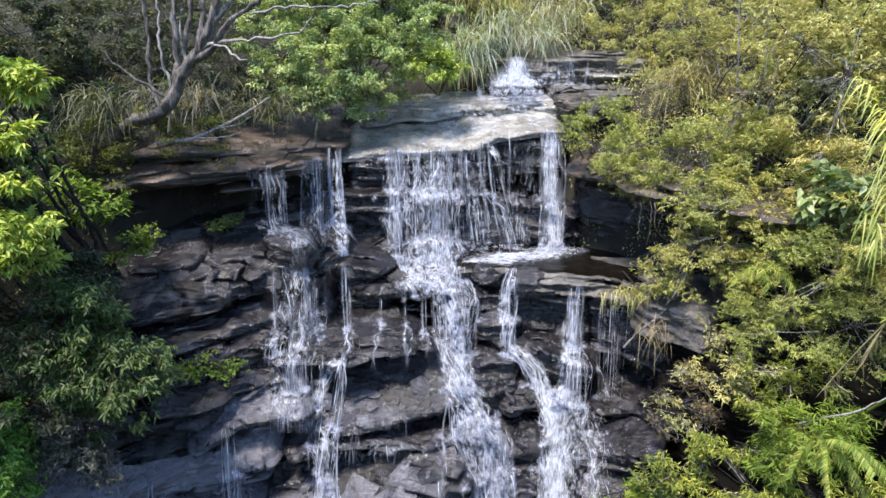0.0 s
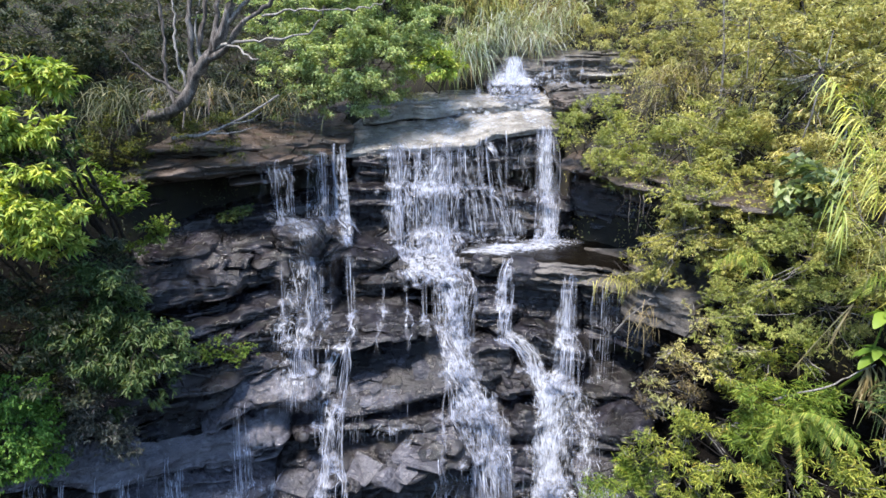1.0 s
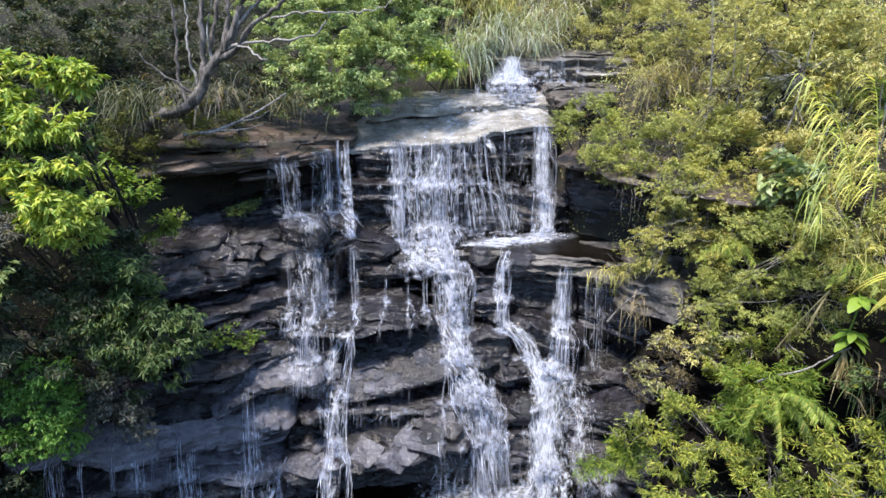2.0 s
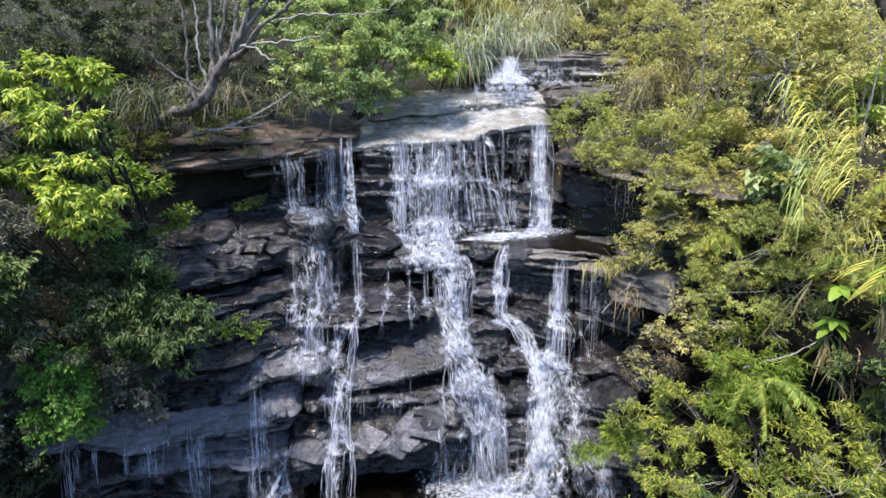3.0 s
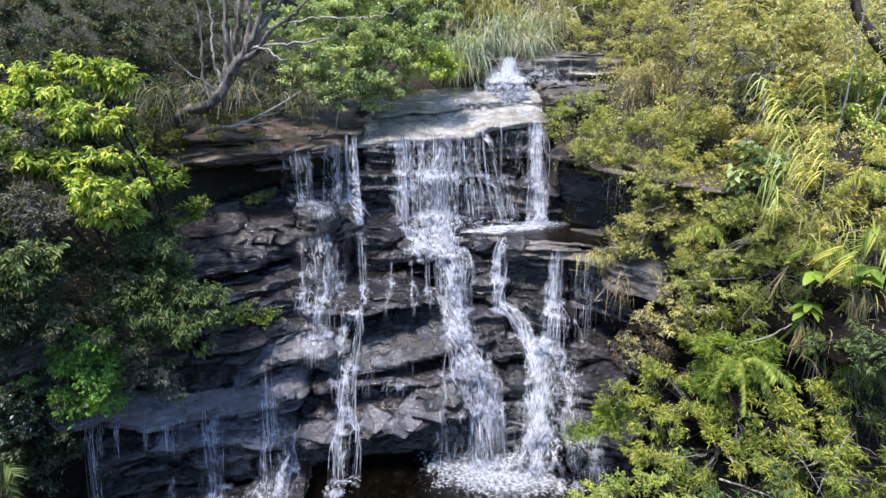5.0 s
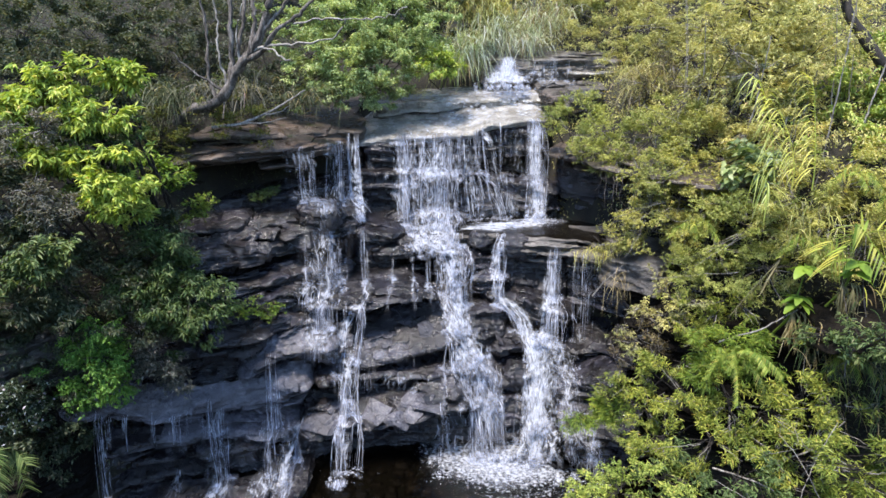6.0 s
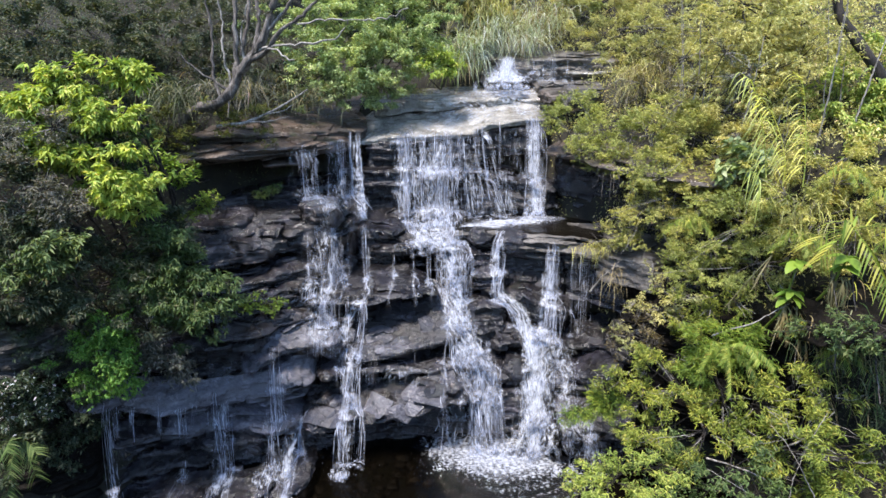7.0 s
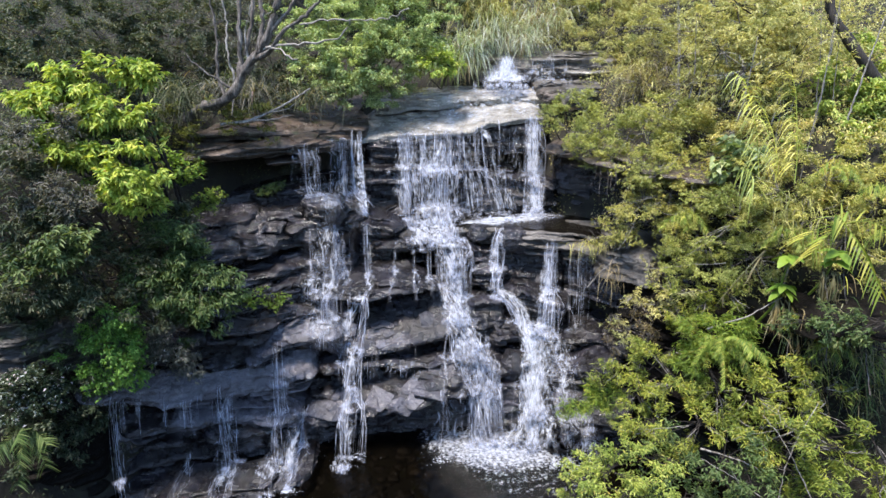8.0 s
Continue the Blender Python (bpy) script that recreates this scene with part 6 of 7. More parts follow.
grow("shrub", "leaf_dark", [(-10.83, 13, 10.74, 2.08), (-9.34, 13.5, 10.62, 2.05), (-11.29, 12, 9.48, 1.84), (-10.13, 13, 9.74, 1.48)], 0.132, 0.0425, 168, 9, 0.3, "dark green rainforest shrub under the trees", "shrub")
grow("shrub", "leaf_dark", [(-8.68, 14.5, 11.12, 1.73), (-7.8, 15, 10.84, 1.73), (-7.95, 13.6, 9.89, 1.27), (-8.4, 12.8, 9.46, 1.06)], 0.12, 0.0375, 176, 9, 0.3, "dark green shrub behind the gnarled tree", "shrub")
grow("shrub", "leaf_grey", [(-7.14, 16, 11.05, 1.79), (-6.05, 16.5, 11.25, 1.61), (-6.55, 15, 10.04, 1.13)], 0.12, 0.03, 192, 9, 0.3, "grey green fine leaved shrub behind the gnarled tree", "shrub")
# Dark leaves paint the deep shade beside the cap rock.
grow("shrub", "leaf_dark", [(-5.35, 15.5, 9.88, 1.33), (-4.22, 15, 9.39, 0.91), (-5.62, 14, 9.42, 0.88)], 0.12, 0.0375, 192, 9, 0.3, "shrub beside the cap rock with shade in its dark leaf colour", "shrub")
grow("shrub", "leaf_sage", [(-2.94, 16, 10.89, 1.7), (-1.75, 16.5, 10.91, 1.54), (-3.89, 15.3, 10.21, 1.29), (-2.53, 15.3, 9.88, 1.27), (-1.37, 16, 10.05, 1.13), (-3.2, 15, 9.39, 0.83), (-1.86, 15.3, 9.39, 0.83), (-4.06, 16.5, 11.41, 1.57), (-0.94, 16.6, 11.26, 1.35), (-2.5, 17, 11.79, 1.79), (-1.59, 17, 11.62, 1.39), (-2.3, 15.1, 9.15, 0.5), (-3.0, 14.9, 9.15, 0.5), (-3.7, 14.8, 9.25, 0.5)], 0.098, 0.034, 400, 10, 0.35, "large rounded green shrub over the top ledge", "shrub")
grow("shrub", "leaf_bright", [(-0.16, 16, 10.14, 0.6), (0.18, 16.1, 9.95, 0.41), (-0.48, 16, 10.02, 0.41)], 0.12, 0.05, 400, 9, 0.3, "small bright green shrub beside the top pool", "shrub")
grow("shrub", "leaf_olive", [(6.15, 19, 11.03, 1.79), (6.77, 17, 10.42, 1.45), (7.11, 19, 11.6, 2.04), (5.75, 20, 11.67, 1.86), (7.13, 15, 10.22, 1.14)], 0.099, 0.0181, 299, 13, 0.3, "olive green shrub above the top pool", "shrub")
grow("shrub", "leaf_olive", [(7.75, 16, 11.23, 1.82), (8.16, 14, 10.36, 1.48), (9.02, 17, 11.63, 1.73), (7.23, 13.4, 9.46, 1.06)], 0.099, 0.0181, 299, 13, 0.3, "olive green shrub on the upper bank", "shrub")
grow("shrub", "leaf_yellow", [(3.52, 14.2, 8.87, 0.52), (4.09, 13.8, 8.82, 0.55), (3.11, 14.6, 8.6, 0.35), (4.25, 13, 8.34, 0.72), (4.84, 12.3, 8.19, 0.73), (3.65, 13.8, 8.1, 0.61)], 0.072, 0.0168, 707, 13, 0.35, "yellow green shrub overhanging the rock edge", "shrub")
grow("shrub", "leaf_yellow", [(5.45, 12, 8.52, 0.89), (6.18, 11.6, 8.42, 0.94), (5.96, 12, 9.08, 0.8), (5.17, 11.4, 7.87, 0.61), (6.43, 11, 7.79, 0.68), (4.5, 12, 7.64, 0.44), (4.1, 12.8, 7.7, 0.42), (5.59, 10.9, 7.53, 0.51), (4.85, 11.2, 7.59, 0.36), (4.62, 10.9, 7.53, 0.41), (3.87, 13.2, 7.71, 0.43), (4.36, 12.3, 7.62, 0.41), (5.05, 10.5, 7.46, 0.38)], 0.081, 0.0168, 544, 13, 0.35, "yellow green shrub spilling over the overhang", "shrub")
grow("tree", "leaf_pale", [(7.61, 11.5, 10.69, 1.29), (6.94, 12, 10.32, 0.98), (8.5, 11.5, 10.95, 1.33), (7.46, 11.2, 9.79, 0.95), (8.11, 11, 10.05, 0.96), (7.2, 12, 11.36, 1.15)], 0.099, 0.0207, 353, 13, 0.4, "slender pale yellow green tree on the upper bank", "tree")
grow("shrub", "leaf_olive", [(7.21, 10.6, 8.65, 0.92), (6.92, 11.2, 8.87, 0.78), (7.52, 10, 8.08, 0.81), (6.91, 10.6, 7.99, 0.7)], 0.09, 0.0181, 408, 13, 0.35, "olive shrub with dry twigs on the bank", "shrub")
grow("shrub", "leaf_broad", [(6.57, 9.7, 8.24, 0.49), (6.83, 9.6, 7.88, 0.43), (6.44, 9.8, 7.72, 0.4)], 0.228, 0.125, 128, 6, 0.4, "broad leaved green plant on the bank", "plant")
grow("shrub", "leaf_green", [(9.22, 11, 9.15, 1.16), (9.89, 10.6, 8.52, 1.33), (9.04, 10.2, 8.18, 0.95), (10.44, 11.6, 9.79, 1.41)], 0.144, 0.045, 208, 9, 0.4, "fresh green shrub by the leaning trunk", "shrub")
grow("shrub", "leaf_yellow", [(9.28, 9.4, 8.16, 0.77), (8.92, 9.2, 7.45, 0.85), (9.29, 8.8, 7.29, 0.9)], 0.081, 0.0194, 516, 13, 0.4, "golden green shrub on the bank", "shrub")
grow("shrub", "leaf_yellow", [(5.02, 11, 6.65, 0.69), (5.62, 10.8, 6.99, 0.75), (6.2, 10.2, 6.98, 0.83), (5.77, 10.6, 6.25, 0.75)], 0.065, 0.014, 765, 13, 0.4, "yellow olive shrub leaning towards the water", "shrub")
grow("shrub", "leaf_yellow", [(6.07, 9.6, 6.04, 0.92), (6.62, 9.3, 6.66, 0.85), (6.8, 8.9, 5.86, 0.79), (5.64, 10, 5.49, 0.68), (6.36, 9.7, 7.09, 0.72)], 0.065, 0.014, 765, 13, 0.4, "tangled olive green shrub on the bank", "shrub")
grow("shrub", "leaf_yellow", [(7.22, 9, 7.37, 0.79), (7.67, 8.6, 6.97, 0.9), (7.3, 8.6, 6.34, 0.7), (8.15, 9, 7.62, 0.78), (8.23, 8.2, 6.47, 0.79)], 0.09, 0.0168, 489, 13, 0.4, "yellow green shrub with drooping narrow leaves", "shrub")
grow("shrub", "leaf_olive", [(4.14, 11.9, 5.5, 0.2), (4.5, 11.6, 5.55, 0.28)], 0.12, 0.0126, 300, 13, 0.6, "drooping grassy shrub over the slab edge", "shrub")
grow("shrub", "leaf_yellow", [(4.85, 11.4, 6.65, 0.34), (4.62, 11.5, 6.2, 0.32), (4.2, 11.7, 5.9, 0.22), (4.85, 11.3, 6.0, 0.38), (5.35, 10.9, 6.2, 0.5), (5.2, 11.1, 7.1, 0.34), (4.55, 11.4, 5.75, 0.24)], 0.085, 0.018, 620, 13, 0.4, "airy yellow green shrub leaning out towards the ledge pool", "shrub")
grow("shrub", "leaf_olive", [(4.66, 9.9, 4.6, 0.4), (5.1, 9.5, 4.5, 0.45), (4.1, 9.9, 4.05, 0.28), (4.45, 9.5, 3.8, 0.36), (5.2, 9.2, 4.9, 0.4), (5.0, 9.9, 5.1, 0.36)], 0.085, 0.02, 260, 10, 0.4, "sparse olive shrub with bare twigs over the wet rock", "shrub")
grow("shrub", "leaf_lush", [(4.0, 8.9, 3.15, 0.36), (4.6, 8.9, 3.35, 0.45), (5.2, 8.7, 3.7, 0.4), (3.7, 8.8, 2.75, 0.3)], 0.11, 0.02, 300, 12, 0.4, "fresh yellow green shrub above the lower pool", "shrub")
grow("shrub", "leaf_brown", [(5.68, 14.3, 9.52, 0.5), (6.25, 14.3, 10.13, 0.55), (5.09, 14.3, 8.89, 0.4)], 0.09, 0.02, 260, 10, 0.5, "dry brown twiggy shrub among the olive growth", "shrub")
grow("shrub", "leaf_brown", [(5.82, 11.6, 9.47, 0.45), (6.55, 12.6, 10.8, 0.5)], 0.08, 0.02, 220, 10, 0.5, "dry brown fine leaved shrub on the upper bank", "shrub")
grow("shrub", "leaf_grey", [(6.4, 10.9, 10.3, 0.4), (6.38, 9.6, 9.88, 0.42)], 0.07, 0.016, 300, 10, 0.3, "pale grey twiggy shrub on the upper bank", "shrub")
grow("shrub", "leaf_brown", [(4.98, 10.5, 4.1, 0.52), (5.5, 10, 4.31, 0.6), (4.68, 10.3, 3.56, 0.46), (5.06, 9.7, 3.53, 0.54), (4.26, 10.2, 3.13, 0.31)], 0.084, 0.025, 240, 7, 0.4, "sparse brown and olive twiggy shrub on wet rock", "shrub")
grow("shrub", "leaf_lush", [(5.47, 9.2, 4.36, 0.66), (5.98, 9, 4.87, 0.65), (5.7, 8.7, 4.02, 0.57), (6.37, 8.8, 5.09, 0.51)], 0.106, 0.0198, 241, 13, 0.4, "olive shrub halfway down the bank", "shrub")
grow("shrub", "leaf_fresh", [(5.86, 8.2, 4.13, 0.69), (6.35, 8, 4.37, 0.6), (5.54, 8.2, 3.72, 0.55)], 0.144, 0.0175, 640, 11, 0.5, "bright feathery fresh green shrub", "shrub")
grow("shrub", "leaf_lush", [(4.38, 8.2, 2.86, 0.77), (5.14, 8, 3.27, 0.82), (5.82, 7.6, 3.37, 0.82), (4.59, 7.6, 2.53, 0.76), (5.32, 7.1, 2.87, 0.85)], 0.119, 0.0198, 156, 13, 0.45, "lush yellow green shrub on the lower bank", "shrub")
grow("shrub", "leaf_lush", [(6.33, 7.2, 3.48, 0.81), (6.98, 7.2, 3.74, 0.68), (6.23, 6.6, 2.94, 0.85), (6.97, 6.6, 3.21, 0.81), (7.56, 7, 3.73, 0.55)], 0.132, 0.0234, 142, 13, 0.45, "golden green shrub with pale twigs on the lower bank", "shrub")
grow("shrub", "leaf_soft", [(3.38, 6.6, 2, 0.77), (2.82, 6.6, 1.72, 0.56), (4.13, 6.8, 2.12, 0.78), (3.63, 6.2, 1.78, 0.76), (2.61, 6.6, 1.44, 0.39)], 0.096, 0.0225, 307, 10, 0.5, "soft bright green shrub at the foot of the bank", "shrub")
grow("shrub", "leaf_mid", [(4.7, 6.5, 2.22, 0.86), (5.48, 6.3, 2.51, 0.83), (4.78, 6, 1.82, 0.82), (5.87, 5.9, 2.3, 0.83), (4.62, 7, 2.53, 0.53)], 0.096, 0.0275, 164, 9, 0.45, "green shrub with fine leaves near the pool", "shrub")
grow("shrub", "leaf_lush", [(6.87, 6, 2.48, 0.86), (7.52, 6, 2.99, 0.75), (8.14, 6.2, 3.23, 0.75), (7.38, 5.7, 2.21, 0.9), (8.24, 5.8, 2.51, 0.84)], 0.132, 0.0252, 120, 13, 0.45, "golden yellow leaved shrub on the lower bank", "shrub")
grow("shrub", "leaf_mid", [(7.06, 7, 5.2, 0.47), (7.31, 6.6, 5.43, 0.56), (7.61, 6.3, 5.52, 0.56), (7.84, 6.1, 5.58, 0.51)], 0.1, 0.028, 190, 9, 0.5, "green shrub overhanging the shaded shelf of the bank", "shrub")
# Shade of the bank is put into this shrub's dark leaf colour.
grow("shrub", "leaf_dark", [(8.3, 7.4, 4.15, 0.86), (8.71, 7.6, 5.08, 0.86), (7.79, 7.8, 4.47, 0.63), (8.9, 7.1, 3.67, 0.88)], 0.096, 0.03, 70, 8, 0.4, "shrub on the bank with shade put in its dark leaves", "shrub")
grow("shrub", "leaf_fresh", [(3.63, 9.2, 2.41, 0.38), (3.96, 8.9, 2.43, 0.43), (3.25, 9.2, 2.01, 0.29), (3, 9.3, 1.84, 0.18)], 0.144, 0.015, 720, 9, 0.2, "bright feathery branch reaching out over the water", "shrub")
grow("shrub", "leaf_white", [(-8.51, 7, 3.83, 0.63), (-8.3, 7.1, 3.51, 0.54), (-8.74, 6.9, 3.51, 0.64), (-8.14, 7.3, 3.79, 0.41)], 0.072, 0.0375, 504, 8, 0.3, "white flowering shrub in the shaded bank", "shrub")


def undergrowth(name, n, boxes, leaf, mat, label, seed):
    """Low leafy cover on the steep soil of the banks."""
    rng = np.random.default_rng(seed)
    pos = []
    for x0, x1, y0, y1, share in boxes:
        k = int(n * share)
        x, y = rng.uniform(x0, x1, k), rng.uniform(y0, y1, k)
        z = ground_height(x, y) + 0.22 * fbm(np.stack([x * 0.6, y * 0.6, x * 0], 1), 3)
        lift = np.abs(rng.normal(0, 0.16, k)) + 0.35 * np.clip(pnoise(np.stack([x, y, z], 1) * 1.1), 0, 1)
        ok = z > 0.5
        pos.append(np.stack([x, y - lift * 0.7, z + lift], 1)[ok])
    pos = np.concatenate(pos)
    d = rng.normal(0, 0.8, pos.shape) + (0, -0.5, -0.1)
    tagged(new(name, leaves_mesh(name, pos, d, leaf, leaf * 0.34, LEAF[mat], rng)), label, "undergrowth", kind="stuff")


# Left bank cover, its leaves darkened to paint shade.
undergrowth("undergrowth", 60000, [(-14, -6.8, 4, 15, 0.6), (-14, -4, 13.5, 24, 0.4)], 0.10, "leaf_dark", "low undergrowth on the left bank, leaves darkened for shade", 51)
# Same low cover in two colours: dark leaves paint shade, olive ones sun.
undergrowth("undergrowth", 22000, [(4.6, 14, 3, 8.6, 1.0)], 0.09, "leaf_dark", "low growth at the foot of the bank, leaves darkened for shade", 53)
undergrowth("undergrowth", 55000, [(4.6, 14, 8.6, 15, 0.5), (3.5, 14, 15, 26, 0.5)], 0.10, "leaf_olive", "olive low undergrowth on the bank, leaves coloured as sunlit", 52)


def blades_mesh(name, base, dirs, length, width, droop, mat, rng, seg=6):
    n = len(base)
    L = length * rng.uniform(0.55, 1.2, n)
    W = width * rng.uniform(0.6, 1.3, n)
    d = dirs / np.linalg.norm(dirs, axis=1)[:, None]
    side = np.cross(d, (0, 0, 1.0)) + rng.normal(0, 0.2, (n, 3))
    side /= np.linalg.norm(side, axis=1)[:, None]
    t = np.linspace(0, 1, seg)
    c = base[:, None] + d[:, None] * (L[:, None] * t)[..., None]
    c[..., 2] -= (droop * rng.uniform(0.5, 1.4, n) * L)[:, None] * t ** 2.2
    w = W[:, None] * (1 - t ** 2) * 0.5 + 0.001
    v = np.stack([c - side[:, None] * w[..., None], c + side[:, None] * w[..., None]], 2).reshape(-1, 3)
    i = np.arange(seg - 1)
    q = np.stack([2 * i, 2 * i + 1, 2 * i + 3, 2 * i + 2], 1)
    f = (q[None] + (2 * seg * np.arange(n))[:, None, None]).reshape(-1, 4)
    return mesh_of(name, v, f, mat, True)


def tuft(name, at, spread, count, length, width, droop, lean, mat, label, seed, dead=0.2):
    rng = np.random.default_rng(seed)
    ob = thing(name, at, label, "grass", "grass tufts")
    for nm, m, cnt in (("foliage", LEAF[mat], int(count * (1 - dead))), ("dry_foliage", LEAF["straw"], int(count * dead))):
        if cnt < 1:
            continue
        b = np.array(at) + rng.normal(0, 0.5, (cnt, 3)) * (spread[0], spread[1], spread[2])
        a = rng.normal(0, 0.55, (cnt, 3)) * (1, 1, 0.2) + (lean[0], lean[1], lean[2])
        part(nm, blades_mesh(nm, b, a, length, width, droop, m, rng), ob)
    return ob


tuft("grass_tuft", (0.7, 18.9, 10.3), (0.7, 0.5, 0.5), 700, 1.3, 0.022, 0.9, (0, -0.5, 0.9), "reed", "arching pale green reeds beside the top fall", 800, 0.2)
tuft("grass_tuft", (1.9, 19.6, 10.9), (0.8, 0.5, 0.5), 700, 1.4, 0.022, 0.9, (0.1, -0.5, 0.9), "reed", "arching pale green reeds above the top fall", 801, 0.25)
tuft("grass_tuft", (2.9, 19.4, 10.7), (0.6, 0.5, 0.4), 520, 1.2, 0.02, 0.9, (0.1, -0.5, 0.9), "reed", "arching reeds over the top ledge", 802, 0.3)
tuft("grass_tuft", (0.2, 18.6, 10.0), (0.5, 0.4, 0.5), 420, 1.1, 0.02, 0.9, (-0.1, -0.5, 0.9), "leaf_green", "green reeds at the edge of the top pool", 803, 0.2)
tuft("grass_tuft", (1.2, 20.5, 11.8), (1.3, 0.6, 0.6), 700, 1.6, 0.026, 0.8, (0, -0.4, 1), "leaf_olive", "tall reeds behind the top fall", 804, 0.3)
tuft("grass_tuft", (3.6, 20.3, 11.4), (1.0, 0.6, 0.6), 500, 1.4, 0.024, 0.8, (0, -0.4, 1), "reed", "tall pale reeds behind the top fall", 805, 0.3)
tuft("grass_tuft", (-5.6, 13.0, 9.3), (1.0, 0.4, 0.3), 380, 0.9, 0.02, 0.9, (0, -0.5, 0.7), "leaf_grey", "strappy grass hanging below the gnarled tree", 806, 0.12)
tuft("grass_tuft", (-7.0, 12.4, 9.2), (0.8, 0.4, 0.3), 300, 0.9, 0.02, 0.9, (0, -0.5, 0.6), "leaf_dark", "strappy grass at the edge of the cap rock", 807, 0.1)
tuft("grass_tuft", (-3.9, 13.6, 9.1), (0.9, 0.3, 0.3), 240, 0.7, 0.018, 0.9, (0, -0.4, 0.7), "leaf_dark", "dark strappy grass in the shade", 808, 0.25)
tuft("grass_tuft", (5.9, 15.0, 9.6), (0.8, 0.6, 0.5), 420, 1.0, 0.018, 0.8, (-0.3, -0.5, 0.7), "leaf_olive", "dry grass hanging over the upper rocks", 809, 0.5)
tuft("grass_tuft", (4.1, 11.9, 5.3), (0.6, 0.3, 0.1), 110, 0.34, 0.014, 1.2, (-0.2, -0.8, 0.5), "leaf_yellow", "grass drooping over the slab edge", 810, 0.3)
tuft("grass_tuft", (4.5, 11.4, 4.7), (0.3, 0.3, 0.4), 30, 0.6, 0.012, 1.2, (-0.3, -0.6, 0.2), "straw", "dry brown stalks hanging down the rock", 811, 0.5)
tuft("grass_tuft", (8.1, 8.0, 5.3), (0.5, 0.4, 0.5), 130, 0.55, 0.018, 1.3, (0, -0.6, 0.3), "fern", "hanging grass on the bank", 812, 0.6)
tuft("grass_tuft", (7.2, 8.2, 7.2), (0.9, 0.4, 0.4), 100, 0.45, 0.016, 1.0, (0, -0.6, 0.5), "leaf_yellow", "grassy clump on the bank", 813, 0.3)
tuft("grass_tuft", (-1.0, 17.2, 9.1), (0.6, 0.3, 0.1), 160, 0.4, 0.014, 0.8, (0.1, -0.5, 0.7), "leaf_olive", "short grass at the edge of the wet slab", 814, 0.4)
for k, at in enumerate([(8.21, 7.4, 4.72), (8.81, 7.4, 4.08), (7.88, 7.4, 5.22), (7.69, 7.5, 4.46), (8.72, 7.3, 3.42), (8.71, 7.4, 5.1), (7.13, 7.6, 4.97), (7.75, 7.4, 3.75), (8.4, 7.2, 4.3)]):
    tuft("grass_tuft", at, (0.35, 0.25, 0.35), 60, 0.42, 0.016, 1.2, (0, -0.6, 0.3), "fern" if k % 2 else "leaf_mid", "thin hanging grass with dry blades on the shaded bank", 860 + k, 0.45)


def frond(parent, path, leaflet, width, mat, rng, hang=0.5, comb=None, gap=0.045):
    """One feather leaf: a midrib with a row of leaflets on each side."""
    p = np.array(path, float)
    v, f = tube(p, np.linspace(0.012, 0.004, len(p)), 5)
    rib = part("frond", mesh_of("frond", v, f, LEAF[mat], True), parent)
    s = np.concatenate([[0], np.cumsum(np.linalg.norm(np.diff(p, axis=0), axis=1))])
    n = int(s[-1] / (0.055 if comb else gap))
    q = np.linspace(0.15 * s[-1], s[-1], n)
    c = np.stack([np.interp(q, s, p[:, k]) for k in range(3)], 1)
    d = np.gradient(c, axis=0)
    d /= np.linalg.norm(d, axis=1)[:, None]
    side = np.cross(d, (0.2, -0.9, 0.4))
    side /= np.linalg.norm(side, axis=1)[:, None] + 1e-9
    size = leaflet * np.sin(np.linspace(0.5, 2.9, n)) ** 0.6
    pos, dr = [], []
    for sg in ((1,) if comb else (1, -1)):
        pos.append(c)
        dr.append((side * sg + d * 0.5 + (0, 0, -hang)) * size[:, None] if not comb else np.array(comb) + rng.normal(0, 0.12, c.shape))
    pos, dr = np.concatenate(pos), np.concatenate(dr)
    ln = np.linalg.norm(dr, axis=1)
    part("feathering", blades_mesh("feathering", pos, dr, leaflet, width, 1.0 if comb else 0.35, LEAF[mat], rng, 7 if comb else 5), rib)


def fern_plant(name, at, ends, rise, leaflet, width, mat, label, seed, hang=0.4, gap=0.045):
    rng = np.random.default_rng(seed)
    ob = thing(name, at, label, "fern", "ferns and fronds")
    at = np.array(at, float)
    for e in ends:
        e = np.array(e, float)
        mid = (at + e) / 2 + (0, 0, rise)
        q = np.linspace(0, 1, 9)[:, None]
        frond(ob, (1 - q) ** 2 * at + 2 * q * (1 - q) * (mid * 2 - (at + e) / 2) + q * q * e, leaflet, width, mat, rng, hang, None, gap)
    return ob


fern_plant("palm_fern", (7.57, 7.3, 7.1), [(8.16, 6.8, 5.95), (6.93, 7.1, 6.6), (6.78, 7.2, 6.87), (7.17, 7.1, 7.31), (8.05, 7.0, 7.15)], 0.1, 0.44, 0.042, "fern", "yellow green palm fern with long arching fronds", 3, 0.8, 0.1)


def comb_fern(at, stems, label, seed):
    """A tall plant whose arching stems carry one row of long hanging leaflets."""
    rng = np.random.default_rng(seed)
    ob = thing("weeping_fern", at, label, "fern", "ferns and fronds")
    for path, comb in stems:
        frond(ob, path, 0.42, 0.024, "weeping", rng, 0, comb)
    return ob


comb_fern((6.75, 7.75, 7.8), [([(6.75, 7.75, 7.8), (6.7, 7.7, 8.22), (6.58, 7.7, 8.87), (6.45, 7.7, 9.49), (6.35, 7.7, 9.77), (6.23, 7.7, 9.85)], (-0.85, -0.15, 0.5))], "tall upright frond with a comb of arching leaflets", 4)
